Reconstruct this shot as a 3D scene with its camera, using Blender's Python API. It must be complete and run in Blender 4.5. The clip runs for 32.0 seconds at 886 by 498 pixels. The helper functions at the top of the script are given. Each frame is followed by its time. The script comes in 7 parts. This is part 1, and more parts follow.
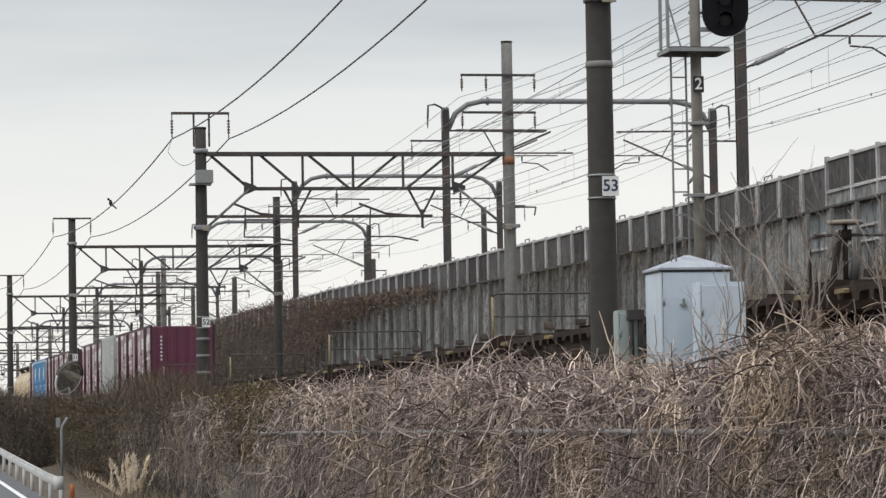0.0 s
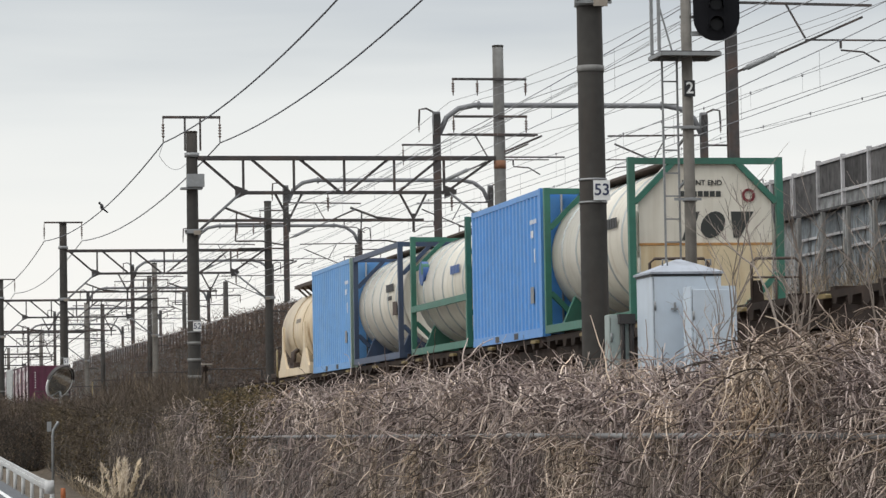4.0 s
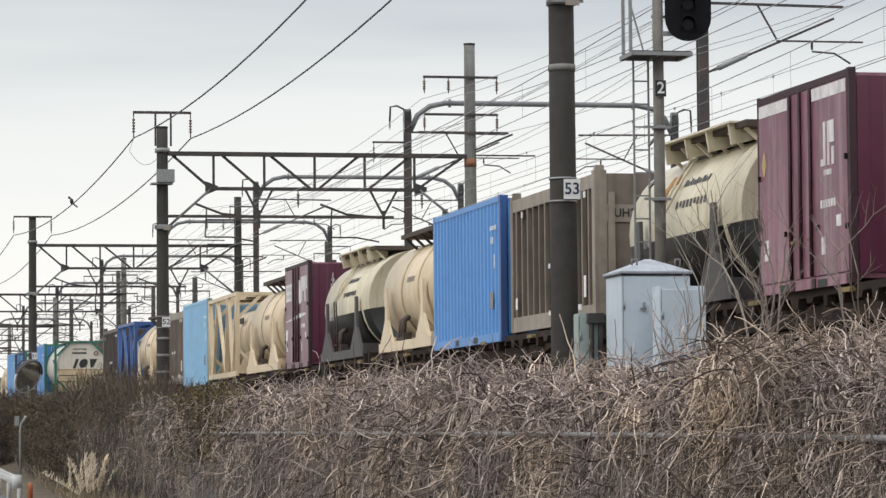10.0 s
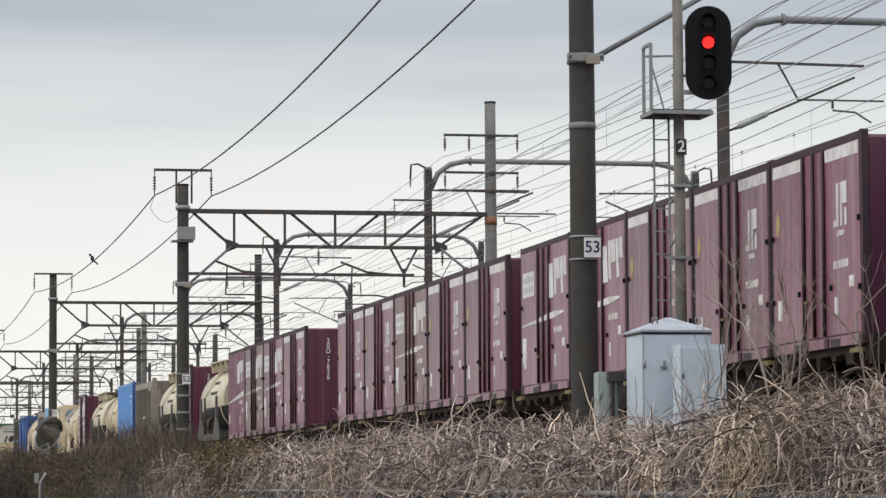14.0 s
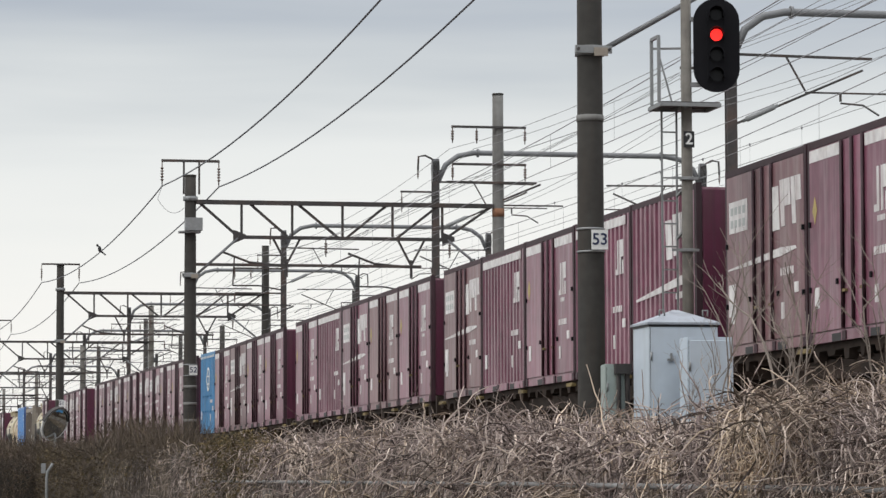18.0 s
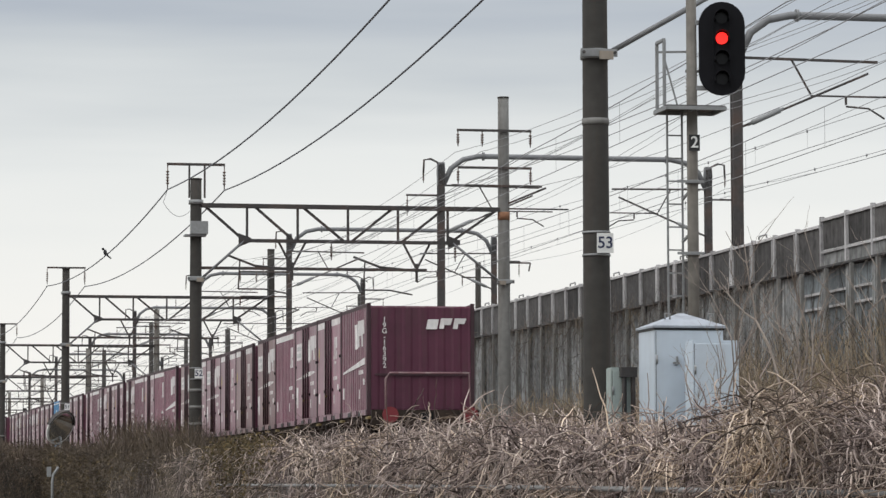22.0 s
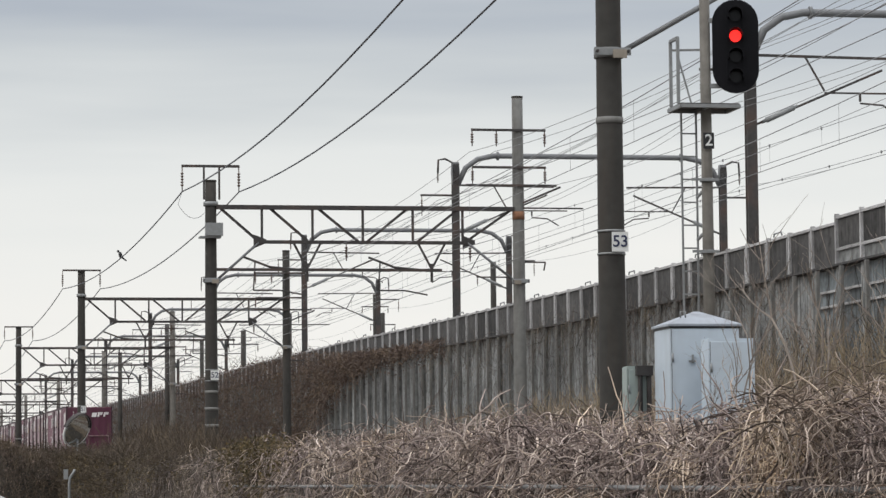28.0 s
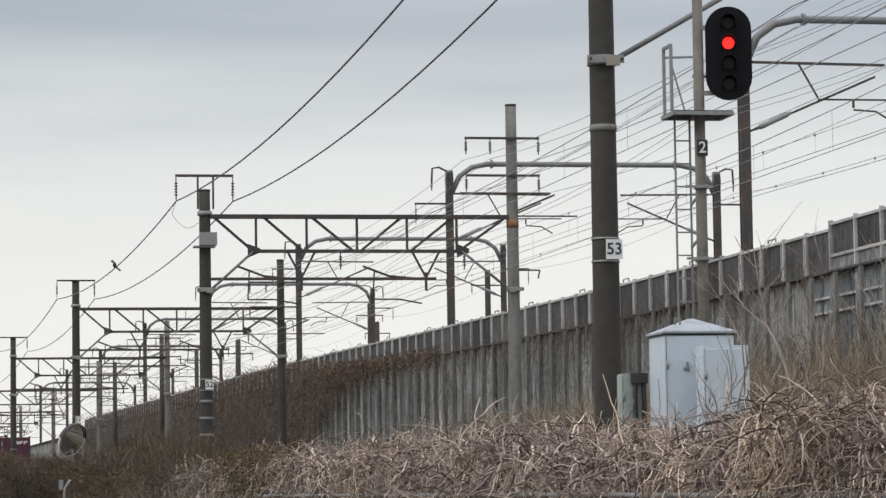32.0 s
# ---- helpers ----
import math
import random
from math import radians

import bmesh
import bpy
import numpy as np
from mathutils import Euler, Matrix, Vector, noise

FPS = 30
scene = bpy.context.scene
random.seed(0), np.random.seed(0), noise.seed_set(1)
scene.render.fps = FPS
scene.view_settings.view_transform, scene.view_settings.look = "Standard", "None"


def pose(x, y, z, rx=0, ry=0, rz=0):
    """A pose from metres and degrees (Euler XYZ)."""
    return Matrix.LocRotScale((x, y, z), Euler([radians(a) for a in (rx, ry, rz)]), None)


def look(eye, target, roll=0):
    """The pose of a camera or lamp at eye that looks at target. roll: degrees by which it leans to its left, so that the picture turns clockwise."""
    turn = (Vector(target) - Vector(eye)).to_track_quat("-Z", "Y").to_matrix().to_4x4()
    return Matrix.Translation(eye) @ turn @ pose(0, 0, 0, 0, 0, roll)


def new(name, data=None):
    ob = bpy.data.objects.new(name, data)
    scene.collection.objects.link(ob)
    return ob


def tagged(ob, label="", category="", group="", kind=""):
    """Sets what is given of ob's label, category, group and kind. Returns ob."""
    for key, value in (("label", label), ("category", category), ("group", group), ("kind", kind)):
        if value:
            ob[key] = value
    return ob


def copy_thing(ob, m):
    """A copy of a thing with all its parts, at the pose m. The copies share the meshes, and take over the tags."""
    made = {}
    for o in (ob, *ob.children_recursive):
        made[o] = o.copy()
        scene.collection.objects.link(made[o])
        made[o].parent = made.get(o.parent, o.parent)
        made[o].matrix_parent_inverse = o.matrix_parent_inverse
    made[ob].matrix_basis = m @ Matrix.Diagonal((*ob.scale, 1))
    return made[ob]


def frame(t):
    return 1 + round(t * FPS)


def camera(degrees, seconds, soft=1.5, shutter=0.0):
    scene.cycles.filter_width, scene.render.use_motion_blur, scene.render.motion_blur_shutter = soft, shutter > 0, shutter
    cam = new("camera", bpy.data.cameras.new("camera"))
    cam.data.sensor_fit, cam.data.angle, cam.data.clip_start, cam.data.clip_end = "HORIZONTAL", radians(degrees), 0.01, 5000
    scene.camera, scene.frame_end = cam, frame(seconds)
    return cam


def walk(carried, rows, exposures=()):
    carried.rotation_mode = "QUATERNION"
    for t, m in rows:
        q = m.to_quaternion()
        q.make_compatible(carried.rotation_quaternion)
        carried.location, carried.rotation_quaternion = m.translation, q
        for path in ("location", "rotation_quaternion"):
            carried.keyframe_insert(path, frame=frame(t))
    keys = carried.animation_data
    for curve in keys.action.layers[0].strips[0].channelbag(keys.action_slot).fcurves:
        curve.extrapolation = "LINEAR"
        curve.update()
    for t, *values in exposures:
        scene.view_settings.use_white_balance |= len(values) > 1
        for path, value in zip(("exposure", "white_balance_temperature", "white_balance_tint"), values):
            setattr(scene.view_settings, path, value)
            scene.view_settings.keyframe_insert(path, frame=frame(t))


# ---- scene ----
EYE = 1.6
DEG = 15.96
cam = camera(DEG, 32.0, soft=1.42)
walk(cam, [(t, pose(0, 0, EYE, 90 + p, r, y)) for t, y, p, r in [
    (0, -11.014, 3.449, 0.995), (0.5, -11.011, 3.536, 1.051), (1, -10.974, 3.514, 1.014), (1.5, -10.853, 3.543, 1.017), (2, -10.943, 3.589, 1.033),
    (2.5, -10.979, 3.524, 1.098), (4.5, -11.362, 3.517, 0.897), (5, -11.700, 3.490, 0.876), (5.5, -11.842, 3.517, 0.797),
    (6, -11.801, 3.495, 0.668), (6.5, -11.844, 3.430, 0.640), (7, -11.720, 3.439, 0.693), (7.5, -11.688, 3.518, 0.747), (8, -11.686, 3.517, 0.698),
    (8.5, -11.646, 3.490, 0.640), (9, -11.611, 3.551, 0.637), (9.5, -11.673, 3.573, 0.555), (10, -11.751, 3.472, 0.526),
    (10.5, -11.783, 3.331, 0.526), (11, -11.805, 3.481, 0.579), (11.5, -11.757, 3.707, 0.536), (12, -11.601, 3.799, 0.483),
    (12.5, -11.479, 3.964, 0.448), (13, -11.454, 4.304, 0.354), (13.5, -11.374, 4.497, 0.391), (14, -11.392, 4.526, 0.371),
    (14.5, -11.379, 4.477, 0.344), (16.5, -11.291, 4.245, 0.071), (17, -11.298, 4.250, 0.042), (17.5, -11.278, 4.307, 0.113),
    (18, -11.275, 4.376, 0.172), (18.5, -11.113, 4.360, 0.174), (19, -10.980, 4.290, 0.250), (19.5, -11.089, 4.227, 0.263),
    (20, -11.182, 4.226, 0.271), (20.5, -11.198, 4.289, 0.271), (21, -11.223, 4.380, 0.312), (21.5, -11.244, 4.461, 0.282),
    (22, -11.175, 4.438, 0.178), (22.5, -11.043, 4.324, 0.243), (23, -10.998, 4.280, 0.350), (23.5, -11.077, 4.317, 0.387),
    (24, -11.274, 4.366, 0.455), (24.5, -11.481, 4.345, 0.425), (25, -11.511, 4.433, 0.413), (25.5, -11.438, 4.550, 0.410),
    (27.5, -11.105, 4.416, 0.516), (28, -10.872, 4.439, 0.578), (28.5, -10.730, 4.490, 0.570), (29, -10.652, 4.499, 0.632),
    (29.5, -10.563, 4.613, 0.619), (30, -10.523, 4.756, 0.733), (30.5, -10.679, 4.725, 0.694), (31, -10.811, 4.605, 0.817),
    (31.5, -10.851, 4.515, 0.887), (32, -10.954, 4.590, 0.870),
]], exposures=[(0.0, 0.02), (4.5, 0.06), (8.0, 0.09), (11.5, 0.13), (13.0, 0.06), (20.0, 0.03), (25.0, -0.02), (32.0, -0.03)])

# ---- sky and light: an even overcast with a pale band low down ----
world = bpy.data.worlds.new("overcast_sky")
scene.world = world
world.use_nodes = True
wn, wl = world.node_tree.nodes, world.node_tree.links
wn.clear()


def wnode(kind, **values):
    n = wn.new(kind)
    for k, v in values.items():
        n.inputs[k].default_value = v
    return n


sky = wn.new("ShaderNodeTexSky")
sky.sky_type = "NISHITA"
sky.sun_disc = False
sky.sun_elevation, sky.sun_rotation = radians(22), radians(60)
coords = wn.new("ShaderNodeTexCoord")
split = wn.new("ShaderNodeSeparateXYZ")
wl.new(coords.outputs["Generated"], split.inputs[0])
squash = wn.new("ShaderNodeMapping")
squash.inputs["Scale"].default_value = (1.6, 1.6, 16.0)
wl.new(coords.outputs["Generated"], squash.inputs[0])
cloud = wnode("ShaderNodeTexNoise", Scale=2.2, Detail=4.0, Roughness=0.5)
wl.new(squash.outputs[0], cloud.inputs["Vector"])
wob = wn.new("ShaderNodeMath")
wob.operation = "MULTIPLY_ADD"
wob.inputs[1].default_value, wob.inputs[2].default_value = 0.075, -0.037
wl.new(cloud.outputs["Fac"], wob.inputs[0])
high = wn.new("ShaderNodeMath")
high.operation = "ADD"
wl.new(split.outputs["Z"], high.inputs[0])
wl.new(wob.outputs[0], high.inputs[1])
ramp = wn.new("ShaderNodeValToRGB")
wl.new(high.outputs[0], ramp.inputs[0])
stops = [(0.0, (0.88, 0.87, 0.845)), (0.05, (0.89, 0.88, 0.85)), (0.075, (0.84, 0.845, 0.825)), (0.105, (0.775, 0.792, 0.785)), (0.135, (0.60, 0.632, 0.652)),
         (0.165, (0.425, 0.468, 0.53)), (0.3, (0.80, 0.83, 0.86)), (1.0, (1.75, 1.8, 1.85))]
el = ramp.color_ramp.elements
el[0].position, el[0].color = stops[0][0], (*stops[0][1], 1)
el[1].position, el[1].color = stops[-1][0], (*stops[-1][1], 1)
for p, c in stops[1:-1]:
    e = el.new(p)
    e.color = (*c, 1)
back = wnode("ShaderNodeBackground", Strength=1.0)
wl.new(ramp.outputs[0], back.inputs[0])
blue = wnode("ShaderNodeBackground", Strength=0.004)
wl.new(sky.outputs[0], blue.inputs[0])
both = wn.new("ShaderNodeAddShader")
wl.new(back.outputs[0], both.inputs[0])
wl.new(blue.outputs[0], both.inputs[1])
out = wn.new("ShaderNodeOutputWorld")
wl.new(both.outputs[0], out.inputs[0])

sun = new("sun", bpy.data.lights.new("sun", "SUN"))
sun.data.energy, sun.data.angle, sun.data.color = 0.9, radians(40), (1.0, 0.97, 0.92)
sun.matrix_basis = look((-62, 8, 52), (0, 30, 0))


# ---- materials ----
def mat(name, col, rough=0.6, metal=0.0, grain=8.0, vary=0.25, bump=0.15, dirt=0.0, dirt_col=(0.06, 0.045, 0.035), streak=False,
        each=0.0, spec=0.5, placed=False):
    """A procedural surface (placed: the pattern runs on across still pieces): base colour with two scales of variation, dirt patches or vertical streaks, and a fine relief."""
    m = bpy.data.materials.new(name)
    m.use_nodes = True
    n, l = m.node_tree.nodes, m.node_tree.links
    b = n["Principled BSDF"]
    b.inputs["Roughness"].default_value, b.inputs["Metallic"].default_value = rough, metal
    b.inputs["Specular IOR Level"].default_value = spec
    tc = n.new("ShaderNodeTexCoord")
    where = n.new("ShaderNodeNewGeometry").outputs["Position"] if placed else tc.outputs["Object"]
    fine = n.new("ShaderNodeTexNoise")
    fine.inputs["Scale"].default_value, fine.inputs["Detail"].default_value = grain, 4
    l.new(where, fine.inputs["Vector"])
    wide = n.new("ShaderNodeTexNoise")
    wide.inputs["Scale"].default_value, wide.inputs["Detail"].default_value = grain * 0.13, 3
    l.new(where, wide.inputs["Vector"])
    add = n.new("ShaderNodeMath")
    l.new(fine.outputs["Fac"], add.inputs[0])
    l.new(wide.outputs["Fac"], add.inputs[1])
    rng = n.new("ShaderNodeMapRange")
    rng.inputs["From Min"].default_value, rng.inputs["From Max"].default_value = 0.6, 1.4
    rng.inputs["To Min"].default_value, rng.inputs["To Max"].default_value = 1 - vary, 1 + vary
    l.new(add.outputs[0], rng.inputs["Value"])
    mul = n.new("ShaderNodeMix")
    mul.data_type, mul.blend_type = "RGBA", "MULTIPLY"
    mul.inputs["Factor"].default_value = 1.0
    mul.inputs["A"].default_value = (*col, 1)
    l.new(rng.outputs[0], mul.inputs["B"])
    colour = mul.outputs["Result"]
    if each:
        info = n.new("ShaderNodeObjectInfo")
        er = n.new("ShaderNodeMapRange")
        er.inputs["To Min"].default_value, er.inputs["To Max"].default_value = 1 - each, 1 + each
        l.new(info.outputs["Random"], er.inputs["Value"])
        em = n.new("ShaderNodeMix")
        em.data_type, em.blend_type = "RGBA", "MULTIPLY"
        em.inputs["Factor"].default_value = 1.0
        l.new(colour, em.inputs["A"])
        l.new(er.outputs[0], em.inputs["B"])
        colour = em.outputs["Result"]
    if dirt:
        mp = n.new("ShaderNodeMapping")
        mp.inputs["Scale"].default_value = (5, 5, 0.45) if streak else (1, 1, 1)
        l.new(where, mp.inputs[0])
        dn = n.new("ShaderNodeTexNoise")
        dn.inputs["Scale"].default_value, dn.inputs["Detail"].default_value = 1.3, 5
        l.new(mp.outputs[0], dn.inputs["Vector"])
        dr = n.new("ShaderNodeMapRange")
        dr.inputs["From Min"].default_value, dr.inputs["From Max"].default_value = 0.48, 0.72
        dr.inputs["To Min"].default_value, dr.inputs["To Max"].default_value = 0, dirt
        l.new(dn.outputs["Fac"], dr.inputs["Value"])
        dm = n.new("ShaderNodeMix")
        dm.data_type = "RGBA"
        l.new(dr.outputs[0], dm.inputs["Factor"])
        l.new(colour, dm.inputs["A"])
        dm.inputs["B"].default_value = (*dirt_col, 1)
        colour = dm.outputs["Result"]
    l.new(colour, b.inputs["Base Color"])
    if bump:
        bp = n.new("ShaderNodeBump")
        bp.inputs["Strength"].default_value, bp.inputs["Distance"].default_value = bump, 0.02
        l.new(fine.outputs["Fac"], bp.inputs["Height"])
        l.new(bp.outputs[0], b.inputs["Normal"])
    return m


def island_mat(name, a, b_, c, rough=0.9):
    """Stems and leaves: each separate piece takes its own tone."""
    m = bpy.data.materials.new(name)
    m.use_nodes = True
    n, l = m.node_tree.nodes, m.node_tree.links
    b = n["Principled BSDF"]
    b.inputs["Roughness"].default_value = rough
    b.inputs["Specular IOR Level"].default_value = 0.2
    g = n.new("ShaderNodeNewGeometry")
    r = n.new("ShaderNodeValToRGB")
    e = r.color_ramp.elements
    e[0].color, e[1].color = (*a, 1), (*c, 1)
    e.new(0.5).color = (*b_, 1)
    l.new(g.outputs["Random Per Island"], r.inputs[0])
    tc = n.new("ShaderNodeTexCoord")
    ns = n.new("ShaderNodeTexNoise")
    ns.inputs["Scale"].default_value, ns.inputs["Detail"].default_value = 0.9, 3
    l.new(tc.outputs["Object"], ns.inputs["Vector"])
    mr = n.new("ShaderNodeValToRGB")
    te = mr.color_ramp.elements
    te[0].position, te[0].color = 0.32, (0.7, 0.655, 0.69, 1)
    te[1].position, te[1].color = 0.7, (1.36, 1.26, 1.06, 1)
    te.new(0.5).color = (1.0, 0.98, 1.0, 1)
    l.new(ns.outputs["Fac"], mr.inputs[0])
    mx = n.new("ShaderNodeMix")
    mx.data_type, mx.blend_type = "RGBA", "MULTIPLY"
    mx.inputs["Factor"].default_value = 1
    l.new(r.outputs[0], mx.inputs["A"])
    l.new(mr.outputs[0], mx.inputs["B"])
    l.new(mx.outputs["Result"], b.inputs["Base Color"])
    return m


def lamp_mat(name, col, strength):
    m = bpy.data.materials.new(name)
    m.use_nodes = True
    b = m.node_tree.nodes["Principled BSDF"]
    b.inputs["Base Color"].default_value = (*col, 1)
    b.inputs["Emission Color"].default_value = (*col, 1)
    b.inputs["Emission Strength"].default_value = strength
    return m


M = dict(
    concrete_dark=mat("aged_dark_concrete", (0.045, 0.042, 0.038), 0.9, grain=6, vary=0.3, dirt=0.5, streak=True),
    concrete=mat("grey_concrete", (0.185, 0.182, 0.172), 0.9, grain=6, vary=0.25, dirt=0.35, streak=True),
    mast=mat("weathered_mast_concrete", (0.17, 0.158, 0.14), 0.9, grain=7, vary=0.35, dirt=0.45, streak=True),
    wall=mat("stained_wall_concrete", (0.225, 0.228, 0.226), 0.95, grain=4.5, vary=0.75, dirt=0.95, dirt_col=(0.04, 0.039, 0.036), streak=True, each=0.28, placed=True),
    screen=mat("bluish_wall_screen", (0.17, 0.19, 0.2), 0.7, grain=4.5, vary=0.7, dirt=0.9, dirt_col=(0.05, 0.052, 0.052), streak=True, each=0.3, placed=True),
    rib=mat("grey_wall_rib", (0.245, 0.248, 0.245), 0.95, grain=5, vary=0.65, dirt=0.85, dirt_col=(0.055, 0.054, 0.05), streak=True, each=0.3, placed=True),
    panel=mat("dark_barrier_panel", (0.066, 0.063, 0.062), 0.8, grain=6, vary=0.6, dirt=0.5, dirt_col=(0.14, 0.135, 0.13), streak=True, each=0.4, spec=0.15, placed=True),
    post_pale=mat("pale_galvanised_post", (0.43, 0.42, 0.42), 0.7, grain=8, vary=0.3, dirt=0.5, dirt_col=(0.14, 0.13, 0.125), streak=True, each=0.3, placed=True),
    steel=mat("galvanised_steel", (0.27, 0.275, 0.275), 0.55, 0.5, grain=12, vary=0.2),
    steel_dark=mat("weathered_steel", (0.068, 0.062, 0.06), 0.7, 0.3, grain=10, vary=0.3, dirt=0.4, dirt_col=(0.13, 0.06, 0.035)),
    steel_mid=mat("dull_gantry_steel", (0.058, 0.053, 0.052), 0.65, 0.3, grain=10, vary=0.25, dirt=0.4, dirt_col=(0.13, 0.075, 0.05)),
    pipe=mat("grey_painted_pipe", (0.17, 0.173, 0.178), 0.5, 0.2, grain=10, vary=0.15),
    wire=mat("tarnished_wire", (0.25, 0.25, 0.255), 0.6, 0.4, bump=0),
    feeder=mat("insulated_cable", (0.05, 0.048, 0.06), 0.45, bump=0),
    porcelain=mat("insulator_brown", (0.10, 0.06, 0.045), 0.35, bump=0),
    white=mat("white_paint", (0.74, 0.74, 0.72), 0.5, vary=0.1, bump=0.05),
    mark=mat("white_marking", (0.70, 0.68, 0.67), 0.6, grain=6, vary=0.25, bump=0, dirt=0.4, dirt_col=(0.3, 0.2, 0.2), streak=True),
    ink=mat("black_paint", (0.015, 0.015, 0.016), 0.5, bump=0),
    black=mat("matt_black_metal", (0.009, 0.009, 0.011), 0.7, vary=0.2, bump=0.05, spec=0.12),
    cabinet=mat("bluish_white_cabinet_paint", (0.505, 0.57, 0.635), 0.5, grain=5, vary=0.08, bump=0.04, dirt=0.25, dirt_col=(0.33, 0.34, 0.35), streak=True),
    roofgrey=mat("grey_cabinet_roof_paint", (0.33, 0.355, 0.40), 0.5, grain=5, vary=0.1, bump=0.04, dirt=0.3, streak=True),
    greenbox=mat("pale_green_cabinet_paint", (0.30, 0.35, 0.33), 0.5, grain=6, vary=0.12, dirt=0.3),
    orange=mat("orange_band", (0.42, 0.13, 0.045), 0.6),
    band_rust=mat("dull_orange_band", (0.27, 0.125, 0.065), 0.8, grain=8, vary=0.4, dirt=0.5, dirt_col=(0.12, 0.09, 0.07)),
    catch=mat("dull_yellow_catch", (0.2, 0.148, 0.06), 0.7, grain=8, vary=0.4, dirt=0.6, dirt_col=(0.07, 0.05, 0.035)),
    sign_yellow=mat("weathered_sign_yellow", (0.46, 0.37, 0.13), 0.6, grain=9, vary=0.3, dirt=0.4, dirt_col=(0.25, 0.18, 0.1)),
    pale_yellow=mat("faded_yellow_paint", (0.34, 0.27, 0.14), 0.6, grain=9, vary=0.3, dirt=0.5, dirt_col=(0.16, 0.12, 0.08)),
    maroon=mat("maroon_container_paint", (0.2, 0.066, 0.104), 0.36, grain=4, vary=0.35, bump=0.08, dirt=0.55, dirt_col=(0.36, 0.27, 0.29), streak=True, each=0.24),
    maroon_worn=mat("faded_brown_container_paint", (0.19, 0.092, 0.104), 0.4, grain=4, vary=0.25, bump=0.06, dirt=0.6, dirt_col=(0.33, 0.27, 0.255), streak=True, each=0.18),
    # container ends: the maroon darkened, so the rear face's shade is in the colour
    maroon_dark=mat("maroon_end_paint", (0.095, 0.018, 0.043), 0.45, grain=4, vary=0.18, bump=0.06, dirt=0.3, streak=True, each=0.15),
    maroon_rail=mat("dark_maroon_rail", (0.038, 0.014, 0.02), 0.6, grain=6, vary=0.3, each=0.2),
    skyblue=mat("mid_blue_container_paint", (0.07, 0.245, 0.58), 0.42, grain=4, vary=0.12, bump=0.05, dirt=0.35, dirt_col=(0.13, 0.29, 0.5), streak=True),
    paleblue=mat("faded_light_blue_paint", (0.25, 0.47, 0.68), 0.55, grain=4, vary=0.14, bump=0.05, dirt=0.4, dirt_col=(0.30, 0.42, 0.50), streak=True),
    midblue=mat("weathered_blue_paint", (0.125, 0.31, 0.6), 0.5, grain=4, vary=0.14, bump=0.05, dirt=0.45, dirt_col=(0.24, 0.37, 0.5), streak=True),
    navy=mat("navy_grey_frame_paint", (0.04, 0.065, 0.12), 0.5, grain=4, vary=0.2, dirt=0.3, streak=True),
    deepblue=mat("deep_blue_paint", (0.035, 0.10, 0.30), 0.45, grain=4, vary=0.15, dirt=0.3, streak=True),
    jrblue=mat("cyan_blue_container_paint", (0.06, 0.24, 0.46), 0.5, grain=4, vary=0.15, dirt=0.35, streak=True),
    cream=mat("cream_tank_paint", (0.70, 0.57, 0.39), 0.42, grain=3, vary=0.1, bump=0.03, dirt=0.4, dirt_col=(0.45, 0.31, 0.17), streak=True),
    ivory=mat("ivory_tank_paint", (0.70, 0.63, 0.47), 0.4, grain=3, vary=0.1, bump=0.03, dirt=0.45, dirt_col=(0.40, 0.31, 0.19), streak=True),
    tankwhite=mat("off_white_tank_paint", (0.66, 0.62, 0.53), 0.4, grain=3, vary=0.08, bump=0.03, dirt=0.4, dirt_col=(0.40, 0.34, 0.25), streak=True),
    tankgrey=mat("grey_steel_tank", (0.42, 0.44, 0.43), 0.4, 0.3, grain=3, vary=0.12, bump=0.03, dirt=0.3, streak=True),
    tankblack=mat("black_green_tank_paint", (0.03, 0.033, 0.03), 0.4, grain=3, vary=0.2, bump=0.03, dirt=0.3, dirt_col=(0.08, 0.075, 0.06)),
    tankblue=mat("stained_blue_grey_tank", (0.33, 0.37, 0.40), 0.45, 0.2, grain=3, vary=0.2, bump=0.03, dirt=0.6, dirt_col=(0.22, 0.16, 0.10), streak=True),
    green=mat("dark_green_frame_paint", (0.035, 0.15, 0.105), 0.5, grain=6, vary=0.2, dirt=0.3),
    greygreen=mat("grey_green_corner_paint", (0.20, 0.27, 0.22), 0.5, grain=6, vary=0.2),
    hopper=mat("brown_grey_container_paint", (0.2, 0.163, 0.132), 0.65, grain=4, vary=0.2, dirt=0.5, dirt_col=(0.09, 0.065, 0.045), streak=True, each=0.15),
    hopper_brown=mat("dark_brown_container_paint", (0.22, 0.175, 0.145), 0.65, grain=4, vary=0.25, dirt=0.5, dirt_col=(0.2, 0.16, 0.13), streak=True, each=0.15),
    hopper_black=mat("blackish_brown_container_paint", (0.085, 0.066, 0.056), 0.55, grain=4, vary=0.35, dirt=0.55, dirt_col=(0.2, 0.17, 0.15), streak=True, each=0.2),
    tank_stained=mat("stained_cream_plate", (0.62, 0.51, 0.33), 0.5, grain=3, vary=0.15, dirt=0.6, dirt_col=(0.42, 0.25, 0.10), streak=True),
    navy_ink=mat("navy_figure_paint", (0.02, 0.028, 0.075), 0.5, bump=0),
    hopper_light=mat("worn_brown_rail", (0.29, 0.25, 0.205), 0.6, grain=5, vary=0.25, dirt=0.3, streak=True),
    # body behind the ribs: recess shade painted as near-black brown
    hopper_dark=mat("recess_shade_brown", (0.022, 0.017, 0.014), 0.9, spec=0.05, grain=4, vary=0.25),
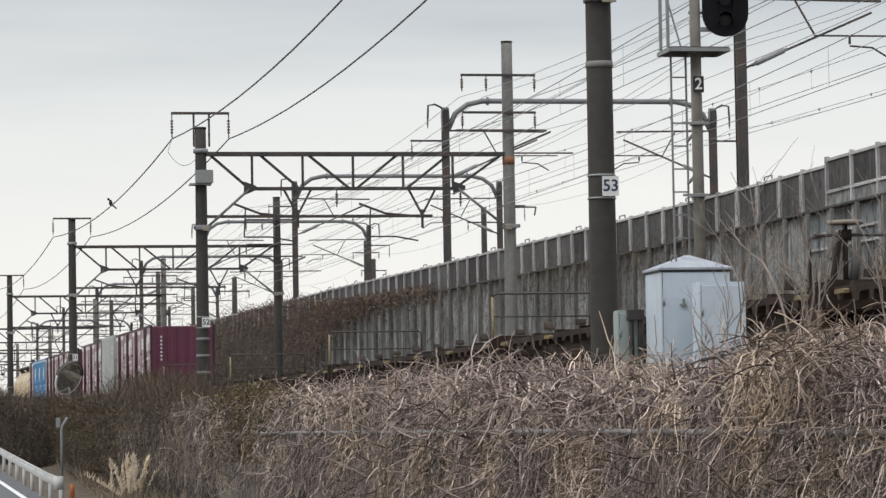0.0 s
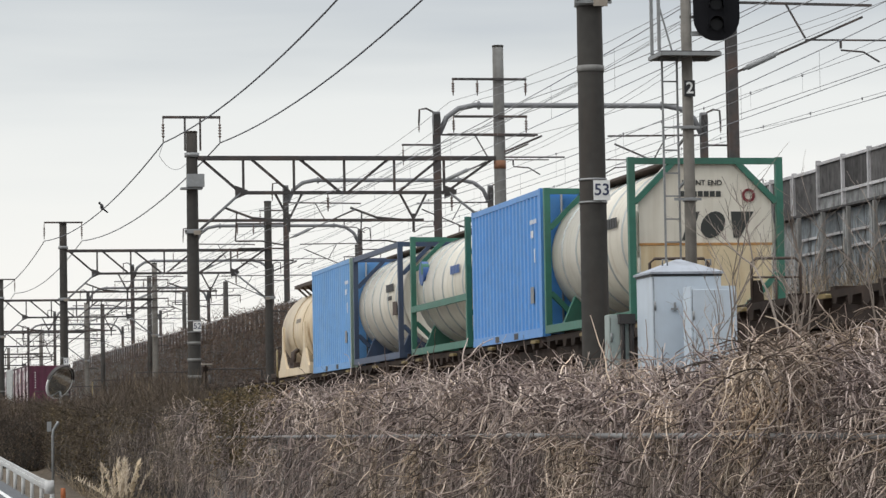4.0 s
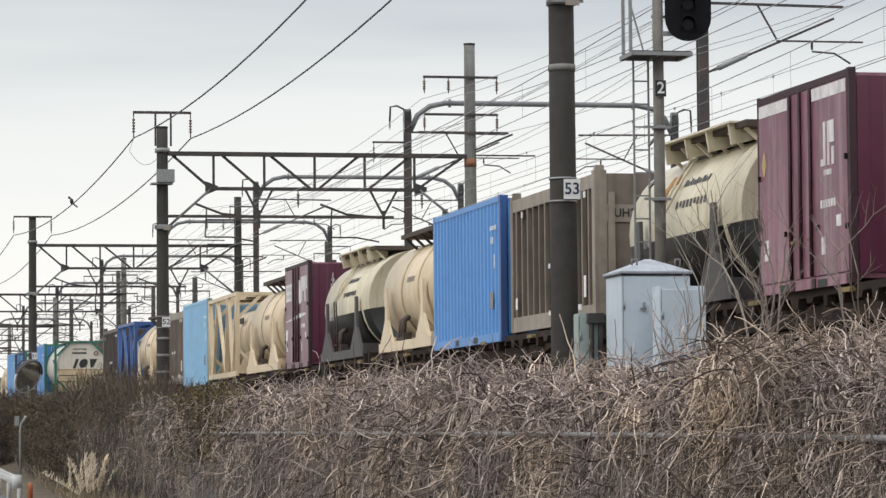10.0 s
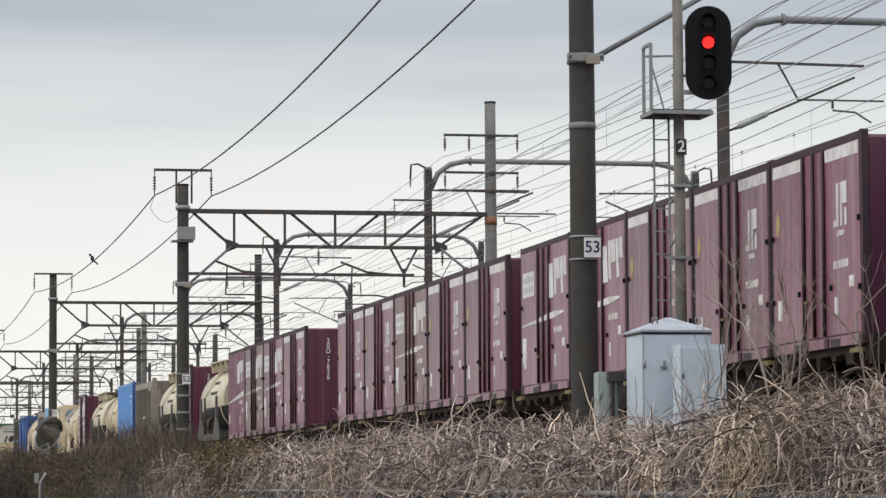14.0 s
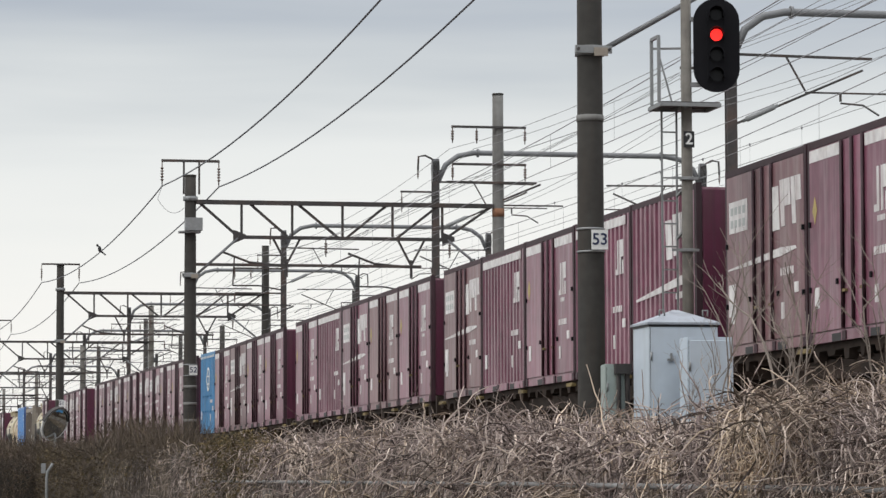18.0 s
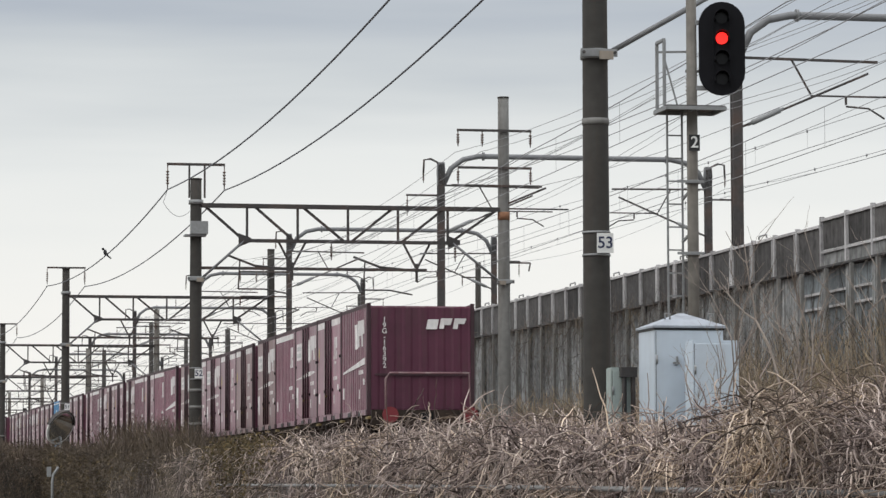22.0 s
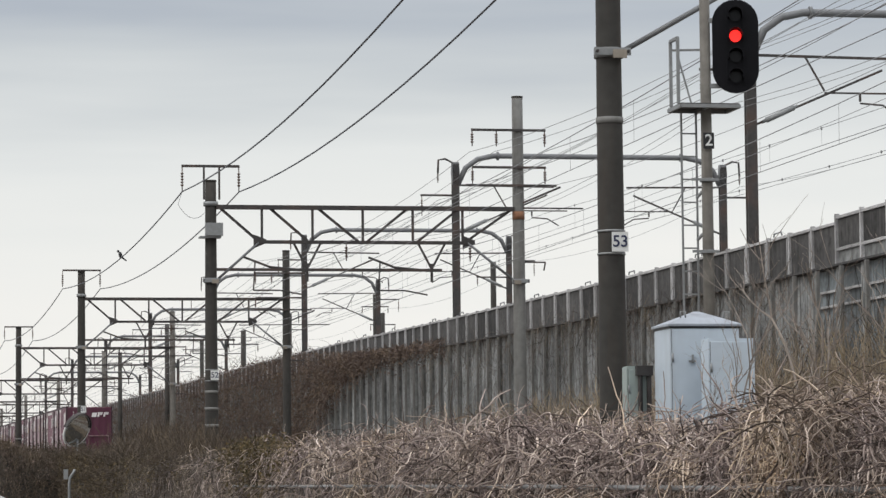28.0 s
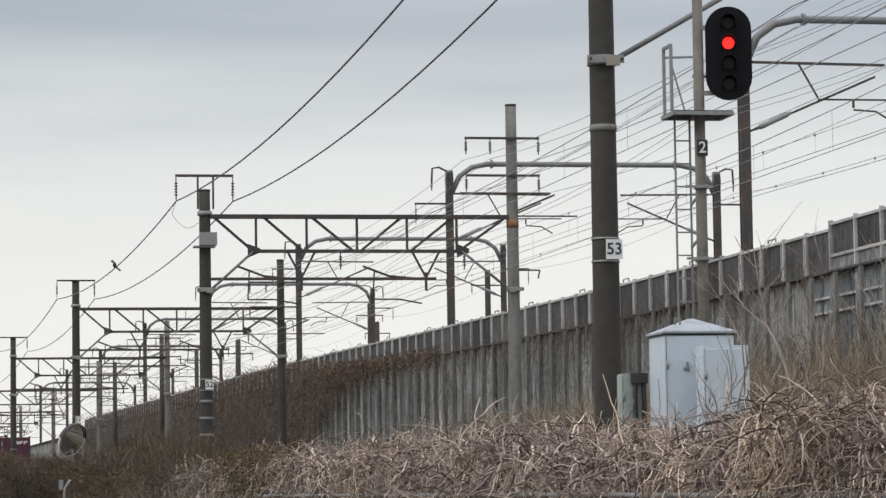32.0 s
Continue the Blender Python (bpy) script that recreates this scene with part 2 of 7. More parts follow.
    # tank hoops: cream darkened for the shadow lines along them, with brown stains
    cream_band=mat("shaded_stained_cream_band", (0.46, 0.35, 0.21), 0.55, grain=6, vary=0.3, dirt=0.5, dirt_col=(0.25, 0.15, 0.08), streak=True),
    walkway=mat("rusty_walkway", (0.07, 0.05, 0.04), 0.8, grain=8, vary=0.3),
    frame=mat("dark_wagon_frame", (0.032, 0.024, 0.02), 0.85, spec=0.15, grain=5, vary=0.4, dirt=0.5, dirt_col=(0.085, 0.055, 0.042)),
    bark=mat("pale_sapling_bark", (0.25, 0.21, 0.18), 0.9, grain=14, vary=0.4, dirt=0.4, dirt_col=(0.1, 0.08, 0.065)),
    saddle_grey=mat("dark_grey_saddle", (0.075, 0.071, 0.068), 0.6, grain=5, vary=0.2),
    rail=mat("rusty_rail", (0.16, 0.10, 0.07), 0.5, 0.6, grain=12, vary=0.2),
    ballast=mat("ballast", (0.16, 0.145, 0.13), 1, grain=40, vary=0.6, bump=0.8),
    soil=mat("dry_soil_and_litter", (0.12, 0.092, 0.064), 1, grain=9, vary=0.5, bump=0.6, dirt=0.6, dirt_col=(0.06, 0.05, 0.03)),
    asphalt=mat("asphalt", (0.10, 0.105, 0.112), 0.9, grain=30, vary=0.25, bump=0.3),
    greyvine=island_mat("grey_hanging_stems", (0.06, 0.05, 0.042), (0.25, 0.212, 0.18), (0.46, 0.40, 0.345)),
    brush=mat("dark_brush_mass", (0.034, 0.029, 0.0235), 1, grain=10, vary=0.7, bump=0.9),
    # hedge filling: shade between the stems is put into this near-black colour
    vine_shade=mat("hedge_core_shade", (0.017, 0.0135, 0.011), 1, grain=14, vary=0.7, bump=0.9),
    dim_vine=island_mat("weathered_vine_stems", (0.04, 0.034, 0.028), (0.12, 0.104, 0.087), (0.26, 0.225, 0.19)),
    guard=mat("weathered_guard_rail_paint", (0.5, 0.5, 0.49), 0.55, grain=6, vary=0.15, bump=0.05, dirt=0.35, dirt_col=(0.3, 0.27, 0.24)),
    vine=island_mat("dead_vine_stems", (0.062, 0.049, 0.043), (0.36, 0.297, 0.265), (0.74, 0.632, 0.55)),
    bank_vine=island_mat("warm_brown_vine_stems", (0.062, 0.048, 0.038), (0.31, 0.25, 0.203), (0.64, 0.535, 0.44)),
    twig=island_mat("brown_twigs", (0.04, 0.032, 0.025), (0.097, 0.078, 0.059), (0.19, 0.156, 0.12)),
    leaf=island_mat("withered_leaves", (0.045, 0.042, 0.023), (0.105, 0.083, 0.045), (0.2, 0.15, 0.08)),
    bush_leaf=island_mat("dark_withered_leaves", (0.04, 0.033, 0.022), (0.088, 0.071, 0.047), (0.165, 0.133, 0.089)),
    ivy=island_mat("rust_brown_creeper", (0.075, 0.058, 0.047), (0.138, 0.104, 0.084), (0.22, 0.17, 0.138)),
    picket=mat("pale_weathered_fence_steel", (0.2, 0.195, 0.19), 0.7, grain=9, vary=0.35, dirt=0.5, dirt_col=(0.1, 0.085, 0.075), each=0.35),
    plume=island_mat("pampas_plumes", (0.5, 0.42, 0.29), (0.62, 0.53, 0.39), (0.75, 0.67, 0.53)),
    straw=island_mat("dry_grass", (0.21, 0.172, 0.118), (0.29, 0.238, 0.17), (0.40, 0.34, 0.255)),
    rust=mat("orange_rust_stain", (0.42, 0.22, 0.075), 0.8, grain=9, vary=0.4),
    rose=mat("dull_red_disc", (0.17, 0.018, 0.024), 0.45),
    glass=mat("dark_lens", (0.008, 0.008, 0.01), 0.2, bump=0, spec=0.2),
    mirror=mat("mirror_face", (0.75, 0.76, 0.76), 0.06, 1.0, vary=0.03, bump=0),
    tail=lamp_mat("signal_red_lamp", (1.0, 0.025, 0.02), 1.6),
    bird=mat("dark_feathers", (0.02, 0.02, 0.022), 0.7),
)


# ---- mesh helpers ----
def bx(bm, x0, x1, y0, y1, z0, z1):
    v = [bm.verts.new(p) for p in ((x0, y0, z0), (x1, y0, z0), (x1, y1, z0), (x0, y1, z0), (x0, y0, z1), (x1, y0, z1), (x1, y1, z1), (x0, y1, z1))]
    for f in ((0, 3, 2, 1), (4, 5, 6, 7), (0, 1, 5, 4), (1, 2, 6, 5), (2, 3, 7, 6), (3, 0, 4, 7)):
        bm.faces.new([v[i] for i in f])
    return v


def tube(bm, pts, r, n=6, r1=None, caps=True):
    """A round bar along a line of points, tapering from r to r1."""
    pts = [Vector(p) for p in pts]
    rings = []
    side = None
    for i, p in enumerate(pts):
        d = (pts[min(i + 1, len(pts) - 1)] - pts[max(i - 1, 0)]).normalized()
        if side is None:
            side = d.orthogonal().normalized()
        side = (side - d * side.dot(d)).normalized()
        other = d.cross(side)
        k = r[i] if isinstance(r, list) else r if r1 is None else r + (r1 - r) * i / (len(pts) - 1)
        rings.append([bm.verts.new(p + side * (k * math.cos(a)) + other * (k * math.sin(a))) for a in (2 * math.pi * j / n for j in range(n))])
    for a, b in zip(rings, rings[1:]):
        for j in range(n):
            f = bm.faces.new((a[j], a[(j + 1) % n], b[(j + 1) % n], b[j]))
            f.smooth = n > 5
    if caps:
        bm.faces.new(rings[0][::-1])
        bm.faces.new(rings[-1])


def bar(bm, p, q, w, h=None):
    """A square bar from p to q, w wide across and h high."""
    h = h or w
    p, q = Vector(p), Vector(q)
    d = (q - p).normalized()
    up = Vector((0, 0, 1)) if abs(d.z) < 0.95 else Vector((1, 0, 0))
    s = d.cross(up).normalized() * (w / 2)
    u = s.cross(d).normalized() * (h / 2)
    v = [bm.verts.new(c + a + b) for c in (p, q) for a, b in ((-s, -u), (s, -u), (s, u), (-s, u))]
    for f in ((3, 2, 1, 0), (4, 5, 6, 7), (0, 1, 5, 4), (1, 2, 6, 5), (2, 3, 7, 6), (3, 0, 4, 7)):
        bm.faces.new([v[i] for i in f])


def extrude(bm, outline, axis, a, b):
    """A slab: an outline in two axes, carried along the third from a to b."""
    def at(p, k):
        q = list(p)
        q.insert(axis, k)
        return q
    lo = [bm.verts.new(at(p, a)) for p in outline]
    hi = [bm.verts.new(at(p, b)) for p in outline]
    bm.faces.new(lo[::-1])
    bm.faces.new(hi)
    for i in range(len(lo)):
        j = (i + 1) % len(lo)
        bm.faces.new((lo[i], lo[j], hi[j], hi[i]))


def mesh_of(name, bm, material, fix=True):
    if fix:
        bmesh.ops.recalc_face_normals(bm, faces=bm.faces[:])
    me = bpy.data.meshes.new(name)
    bm.to_mesh(me)
    bm.free()
    me.materials.append(material)
    return me


def part(name, bm, material, parent=None, label="", fix=True):
    ob = new(name, mesh_of(name, bm, material, fix))
    if parent:
        ob.parent = parent
    if label:
        ob["label"] = label
    return ob


def thing(name, label, category, group="", at=None, kind=""):
    ob = tagged(new(name), label, category, group, kind)
    if at is not None:
        ob.matrix_basis = at if isinstance(at, Matrix) else Matrix.Translation(at)
    return ob


def B():
    return bmesh.new()


def lettering(name, text, size, material, parent, m, depth=0.004, spread=1.0):
    cu = bpy.data.curves.new(name, "FONT")
    cu.body, cu.size, cu.extrude, cu.align_x, cu.align_y = text, size, depth, "CENTER", "CENTER"
    cu.space_character = spread
    cu.space_line = 0.8
    cu.offset = 0.012 * size
    tmp = bpy.data.objects.new(name, cu)
    scene.collection.objects.link(tmp)
    me = bpy.data.meshes.new_from_object(tmp.evaluated_get(bpy.context.evaluated_depsgraph_get()))
    bpy.data.objects.remove(tmp)
    me.materials.clear()
    me.materials.append(material)
    ob = new(name, me)
    ob.parent = parent
    ob.matrix_basis = m
    return ob


SIDE = Matrix(((0, 0, -1, 0), (-1, 0, 0, 0), (0, 1, 0, 0), (0, 0, 0, 1)))  # writing on a face that looks to -x
REAR = Matrix(((1, 0, 0, 0), (0, 0, -1, 0), (0, 1, 0, 0), (0, 0, 0, 1)))  # writing on a face that looks to -y


# ---- the lie of the land ----
def lift(y):
    """The track climbs a little in the distance."""
    return float(np.interp(y, [100, 120, 146, 178, 212, 238, 300], [0, 0.22, 0.42, 0.62, 0.88, 1.06, 1.35]))


def mast_lift(y):
    """The gantries and their wires follow the climb for a while, then level out."""
    return float(np.interp(y, [100, 120, 146, 181, 230, 300], [0, 0.22, 0.42, 0.55, 0.45, 0.3]))


def road_z(y):
    return float(np.interp(y, [70, 80, 110, 140, 200], [0, 0.17, 0.95, 1.3, 1.5]))


def ground_z(x, y):
    prof = float(np.interp(x, [6.5, 7.4, 8.6, 10.0, 10.8, 21, 25, 48, 70], [0, 0.05, 0.9, 2.0, 2.25, 2.28, 2.5, 2.5, 0]))
    return prof + lift(y) * float(np.interp(x, [8, 11, 40, 60], [0, 1, 1, 0])) + road_z(y) * float(np.interp(x, [7, 9], [1, 0]))


RAIL = 2.57
TRACKS = (13.9, 17.7)

xs = [-3000, -800, -200, -60, -20, -6, 0, 3, 5, 6, 6.5, 7, 7.4, 7.8, 8.2, 8.6, 9, 9.5, 10, 10.4, 10.8, 12, 15, 18, 21, 23, 25, 30, 40, 48, 60, 70, 120, 400, 1200, 4000]
ys = [-1500, -400, -100, -40] + list(range(-20, 320, 6)) + [350, 420, 550, 800, 1300, 2200, 4500]
bm = B()
grid = [[bm.verts.new((x, y, ground_z(x, y) + (0.05 * noise.noise((x * 0.6, y * 0.4, 3)) if 6.6 < x < 11 else 0))) for x in xs] for y in ys]
for r0, r1 in zip(grid, grid[1:]):
    for i in range(len(xs) - 1):
        bm.faces.new((r0[i], r0[i + 1], r1[i + 1], r1[i])).smooth = True
tagged(part("ground", bm, M["soil"]), "dry brown soil and leaf litter rising to a railway embankment", "ground", kind="structure")


def strip(name, x0, x1, zf, y0, y1, step, material, thick=0.0):
    """A long band that follows the ground."""
    bm = B()
    rows = []
    y = y0
    while y <= y1:
        rows.append([bm.verts.new((x0, y, zf(y))), bm.verts.new((x1, y, zf(y)))])
        y += step
    for a, b in zip(rows, rows[1:]):
        bm.faces.new((a[0], a[1], b[1], b[0]))
    return part(name, bm, material)


tagged(strip("road", -2.5, 5.6, lambda y: road_z(y) + 0.006, -60, 320, 5, M["asphalt"]), "grey asphalt road beside the embankment", "road", kind="structure")
tagged(strip("road_edge_line", 4.98, 5.13, lambda y: road_z(y) + 0.011, -60, 320, 5, M["white"]), "white painted edge line on the road", "road line", kind="structure")

# ballast bed, sleepers' shoulder and rails
bm = B()
prev = None
for y in range(-60, 340, 8):
    z = lift(y)
    ring = [bm.verts.new(p) for p in ((11.4, y, 2.2 + z), (12.3, y, 2.4 + z), (19.4, y, 2.4 + z), (20.2, y, 2.2 + z))]
    if prev:
        for i in range(3):
            bm.faces.new((prev[i], prev[i + 1], ring[i + 1], ring[i]))
    prev = ring
tagged(part("ballast_bed", bm, M["ballast"]), "grey-brown stone ballast under two tracks", "ballast", kind="structure")
for c in TRACKS:
    for s in (-0.56, 0.56):
        bm = B()
        for y in range(-60, 336, 8):
            bar(bm, (c + s, y, RAIL - 0.07 + lift(y)), (c + s, y + 8, RAIL - 0.07 + lift(y + 8)), 0.07, 0.14)
        tagged(part("rail", bm, M["rail"]), "rusty steel running rail on the ballast", "rail", "rails of the two tracks", "structure")

# ---- the raised line's wall with its noise barrier ----
WALL_X, WALL_TOP, BAR_TOP = 25.0, 7.28, 8.45


def wall_rise(y):
    """The wall climbs with the raised line."""
    return float(np.interp(y, [60, 79, 99, 134, 158, 190, 300, 420], [0, 0, 0.12, 0.52, 0.86, 1.18, 1.9, 2.3]))


wall = thing("wall_east", "stained grey concrete retaining wall with ribs and a noise barrier on top", "wall", kind="structure")
bm = B()
for y in range(-30, 420, 10):
    t0, t1 = WALL_TOP + wall_rise(y), WALL_TOP + wall_rise(y + 10)
    extrude(bm, [(y, 1.5), (y + 10, 1.5), (y + 10, t1), (y, t0)], 0, WALL_X + 0.25, WALL_X + 0.9)
part("wall_core", bm, M["wall"], wall)
bm = B()
for y in range(-30, 420, 10):
    t0, t1 = WALL_TOP + wall_rise(y), WALL_TOP + wall_rise(y + 10)
    extrude(bm, [(y, t0), (y + 10, t1), (y + 10, t1 + 0.055), (y, t0 + 0.055)], 0, WALL_X - 0.05, WALL_X + 0.95)
part("coping", bm, M["panel"], wall)
bm = B()
bx(bm, WALL_X + 0.9, 44, -30, 420, 6.6, 7.2)
part("deck", bm, M["wall"], wall)


def pieces(name, build, material, places, parent):
    """Separate pieces on one shared mesh."""
    bm = B()
    build(bm)
    me = mesh_of(name, bm, material)
    for p in places:
        o = new(name, me)
        o.parent = parent
        o.location = p


# ---- poles, gantries and wires of the near line ----
def insulator(bm, x, y, z, n=4, h=0.5, r=0.055):
    zs, rs = [z], [0.018]
    for i in range(n):
        zz = z - h * (0.25 + 0.6 * i / n)
        zs += [zz, zz - 0.004, zz - 0.05, zz - 0.054]
        rs += [0.018, r, r * 0.6, 0.018]
    tube(bm, [(x, y, q) for q in zs + [z - h]], rs + [0.018], 7)


def concrete_pole(parent, x, base, top, r0, r1, material, seams=True):
    bm = B()
    n = 10
    tube(bm, [(x, 0, base + (top - base) * i / n) for i in range(n + 1)], r0, 18, r1)
    p = part("pole", bm, material, parent)
    bm = B()
    tube(bm, [(x, 0, top - 0.02), (x, 0, top + 0.03)], r1 + 0.012, 18)
    part("cap", bm, M["concrete_dark"], parent)
    return p


GANTRY_Y = [93.6, 144.0, 194.0, 244.5, 295.0, 346.0, 397.0, 450.0, 505.0]
LX, RX = 11.0, 20.4


def gantry(y, ltop, rtop, brace, number, arms=True, lower=True, extras=False):
    z0 = mast_lift(y)
    g = thing("catenary_gantry", "lattice steel gantry on concrete poles carrying overhead wires above two tracks", "gantry", "gantries over the tracks", (0, y, z0))
    concrete_pole(g, LX, 1.6, ltop if extras or not arms else ltop + 0.42, 0.205, 0.165, M["concrete_dark"])
    concrete_pole(g, RX, 1.6, rtop, 0.205, 0.165, M["concrete"] if extras or not arms else M["concrete_dark"] if y < 150 else M["mast"])
    lo, hi = 9.18, 10.22
    a, b = LX + 0.15, RX - 0.15
    for nm, z, w in (("upper_chord", hi, 0.13), ("lower_chord", lo, 0.10)):
        bm = B()
        x0, x1 = (a, b) if z == hi else (a + 1.28, b - 1.45)
        bar(bm, (x0, -0.05, z), (x1, -0.05, z), w, w)
        bx(bm, x0, x1, -0.13, -0.10, z - w / 2, z + w / 2)
        part(nm, bm, M["steel_mid"], g)
    xs_ = [a + 1.38 + i * 1.53 for i in range(5)]
    for x in xs_:
        bm = B()
        bar(bm, (x, -0.05, lo), (x, -0.05, hi), 0.07)
        part("upright", bm, M["steel_mid"], g)
    diag = [((a + 0.1, hi), (a + 1.3, lo)), ((a + 1.6, hi), (xs_[1] - 0.15, lo + 0.05)), ((xs_[1] + 0.15, hi), (xs_[2] - 0.1, lo)),
            ((xs_[2] + 0.1, lo), (xs_[3] - 0.15, hi)), ((xs_[3] + 0.1, lo), (xs_[4] - 0.1, hi)), ((b - 1.55, lo), (b - 0.05, hi))]
    for (x0, za), (x1, zb) in diag:
        bm = B()
        bar(bm, (x0, -0.02, za), (x1, -0.02, zb), 0.075)
        part("diagonal", bm, M["steel_mid"], g)
    for x in (a + 1.28, b - 1.45):
        bm = B()
        extrude(bm, [(x - 0.16, lo - 0.2), (x + 0.22, lo - 0.04), (x + 0.22, lo + 0.08), (x - 0.16, lo + 0.22)], 1, -0.11, -0.09)
        part("gusset", bm, M["steel_mid"], g)
    for x, s, run in ((LX, 1, brace), (RX, -1, 1.45)):
        bm = B()
        zc = 7.95 if number == "53" else 8.02
        tube(bm, [(x + s * 0.15, -0.08, zc), (x + s * (run + 0.15), -0.08, lo)], 0.04, 8)
        part("brace", bm, M["pipe"], g)
        bm = B()
        tube(bm, [(x, 0, zc - 0.07), (x, 0, zc + 0.07)], 0.218, 16)
        clamp = part("clamp", bm, M["steel"], g)
        bm = B()
        bx(bm, x - 0.27, x + 0.27, -0.26, -0.222, zc - 0.055, zc + 0.055)
        part("clamp_plate", bm, M["steel"], clamp)
        bm = B()
        bx(bm, x + s * 0.1 - 0.1, x + s * 0.1 + 0.1, -0.3, -0.262, zc - 0.1, zc + 0.02)
        part("clamp_lug", bm, M["hopper_light"], clamp)
        for dx in (-0.23, 0.23):
            bm = B()
            tube(bm, [(x + dx, -0.29, zc), (x + dx, -0.2, zc)], 0.022, 6)
            part("bolt", bm, M["steel_dark"], clamp)
    if arms:
        bm = B()
        bar(bm, (LX - 0.87, -0.2 if not extras else 0, ltop + 0.45), (LX + 0.87, -0.2 if not extras else 0, ltop + 0.45), 0.075)
        part("top_arm", bm, M["steel_dark"], g)
        for d in (-0.2, 0.26) if extras else ():
            bm = B()
            bar(bm, (LX + d, 0, ltop - 0.55), (LX + d, 0, ltop + 0.41), 0.055)
            part("arm_post", bm, M["steel_dark"], g)
        for d in (-0.85, 0.85):
            bm = B()
            insulator(bm, LX + d, 0, ltop + 0.42, 5, 0.72)
            part("insulator", bm, M["porcelain"], g)
        bm = B()
        tube(bm, [(LX, 0, ltop - 0.75), (LX, 0, ltop - 0.62)], 0.22, 14)
        part("band", bm, M["steel"], g)
        if extras:
            bm = B()
            bx(bm, LX - 0.36, LX + 0.28, -0.33, 0.1, ltop - 1.72, ltop - 1.67)
            part("box_shelf", bm, M["steel"], g)
            bm = B()
            bx(bm, LX - 0.2, LX + 0.32, -0.42, -0.2, ltop - 1.66, ltop - 1.28)
            part("equipment_box", bm, M["steel"], g, "pale grey equipment box")
        for z, w0, w1, ins in ((rtop - 1.03, -1.48, 0.83, (-1.45, -0.7, 0.8)), (rtop - 2.17, -1.45, 0.83, (-1.45, 0.8)), (rtop - 2.72, -1.65, 1.15, ())):
            bm = B()
            bar(bm, (RX + w0, -0.19, z), (RX + w1, -0.19, z), 0.07)
            part("cross_arm", bm, M["steel_dark"], g)
            for d in ins:
                bm = B()
                insulator(bm, RX + d, -0.19, z)
                part("insulator", bm, M["porcelain"], g)
        if extras:
            bm = B()
            tube(bm, [(RX, 0, rtop - 3.75), (RX, 0, rtop - 3.5)], 0.19, 16)
            part("orange_band", bm, M["band_rust"], g)
        bm = B()
        bar(bm, (RX + 0.1, -0.1, rtop - 3.25), (RX + 1.3, -0.1, rtop - 2.75), 0.06)
        part("strut", bm, M["steel_dark"], g)
        bm = B()
        bar(bm, (RX, -0.1, rtop - 3.4), (RX + 2.0, -0.1, rtop - 3.4), 0.045)
        part("side_arm", bm, M["steel_dark"], g)
        bm = B()
        bar(bm, (RX + 0.15, -0.1, rtop - 5.05), (RX + 0.8, -0.1, rtop - 5.05), 0.045)
        bar(bm, (RX + 0.8, -0.1, rtop - 5.05), (RX + 0.75, -0.1, rtop - 5.3), 0.04)
        part("cantilever", bm, M["steel_dark"], g)
    if lower:
        bm = B()
        bar(bm, (LX + 0.15, -0.05, 8.35), (LX + 7.0, -0.05, 8.35), 0.085)
        part("spreader_beam", bm, M["steel_dark"], g)
        for c in TRACKS:
            bm = B()
            bar(bm, (c - 0.42, 0, lo), (c - 0.02, 0, 8.42), 0.06)
            bar(bm, (c + 0.42, 0, lo), (c + 0.02, 0, 8.42), 0.06)
            bar(bm, (c, 0, 8.55), (c, 0, 8.0), 0.07)
            part("drop_bracket", bm, M["steel_dark"], g)
            bm = B()
            tube(bm, [(c - 1.9, 0.2, 8.75), (c - 1.1, 0.2, 8.45), (c, 0.2, 8.35)], 0.035, 6)
            tube(bm, [(c - 1.6, 0.2, 7.75), (c - 0.8, 0.2, 7.75), (c - 0.1, 0.2, 7.62)], 0.025, 5)
            bar(bm, (c - 1.6, 0.2, 7.75), (c - 1.55, 0.2, 8.6), 0.04)
            part("steady_arm", bm, M["steel_dark"], g)
            bm = B()
            insulator(bm, c + 1.2, 0.05, lo, 4, 0.55)
            part("insulator", bm, M["porcelain"], g)
    if number:
        bm = B()
        bx(bm, LX - 0.05, LX + 0.19, -0.26, -0.235, 5.05, 5.335)
        part("number_plate", bm, M["white"], g, "white plate with a black number")
        lettering("number", number, 0.235, M["navy_ink"], g, Matrix.Translation((LX + 0.07, -0.262, 5.192)) @ REAR)
        for z in (5.03, 5.36):
            bm = B()
            tube(bm, [(LX, 0, z - 0.015), (LX, 0, z + 0.015)], 0.208, 16)
            part("strap", bm, M["steel"], g)
    for z in (3.2, 3.7, 4.2, 4.7) if number != "53" else (6.97,):
        bm = B()
        tube(bm, [(LX, 0, z - 0.045), (LX, 0, z + 0.045)], 0.208 if number != "53" else 0.2, 16)
        part("pale_band", bm, M["concrete"], g)
    return g


gantry(44.2, 13.2, 13.6, 2.15, "53", arms=False, lower=False)
for i, y in enumerate(GANTRY_Y):
    gantry(y, 11.0 if i == 0 else 11.06, 13.65 if i == 0 else 12.45, 1.3, "52" if i == 0 else ("51" if i == 1 else ""), extras=i == 0)


def wires(name, label, runs, r, material, n=10, group="overhead wires"):
    """One wire from support to support, sagging between them."""
    bm = B()
    pts = []
    for (p, q, sag) in runs:
        p, q = Vector(p), Vector(q)
        for i in range(0 if not pts else 1, n + 1):
            k = i / n
            c = p.lerp(q, k)
            c.z -= 4 * sag * k * (1 - k)
            pts.append(c)
    tube(bm, pts, r, 5, caps=False)
    return tagged(part(name, bm, material), label, "wire", group)


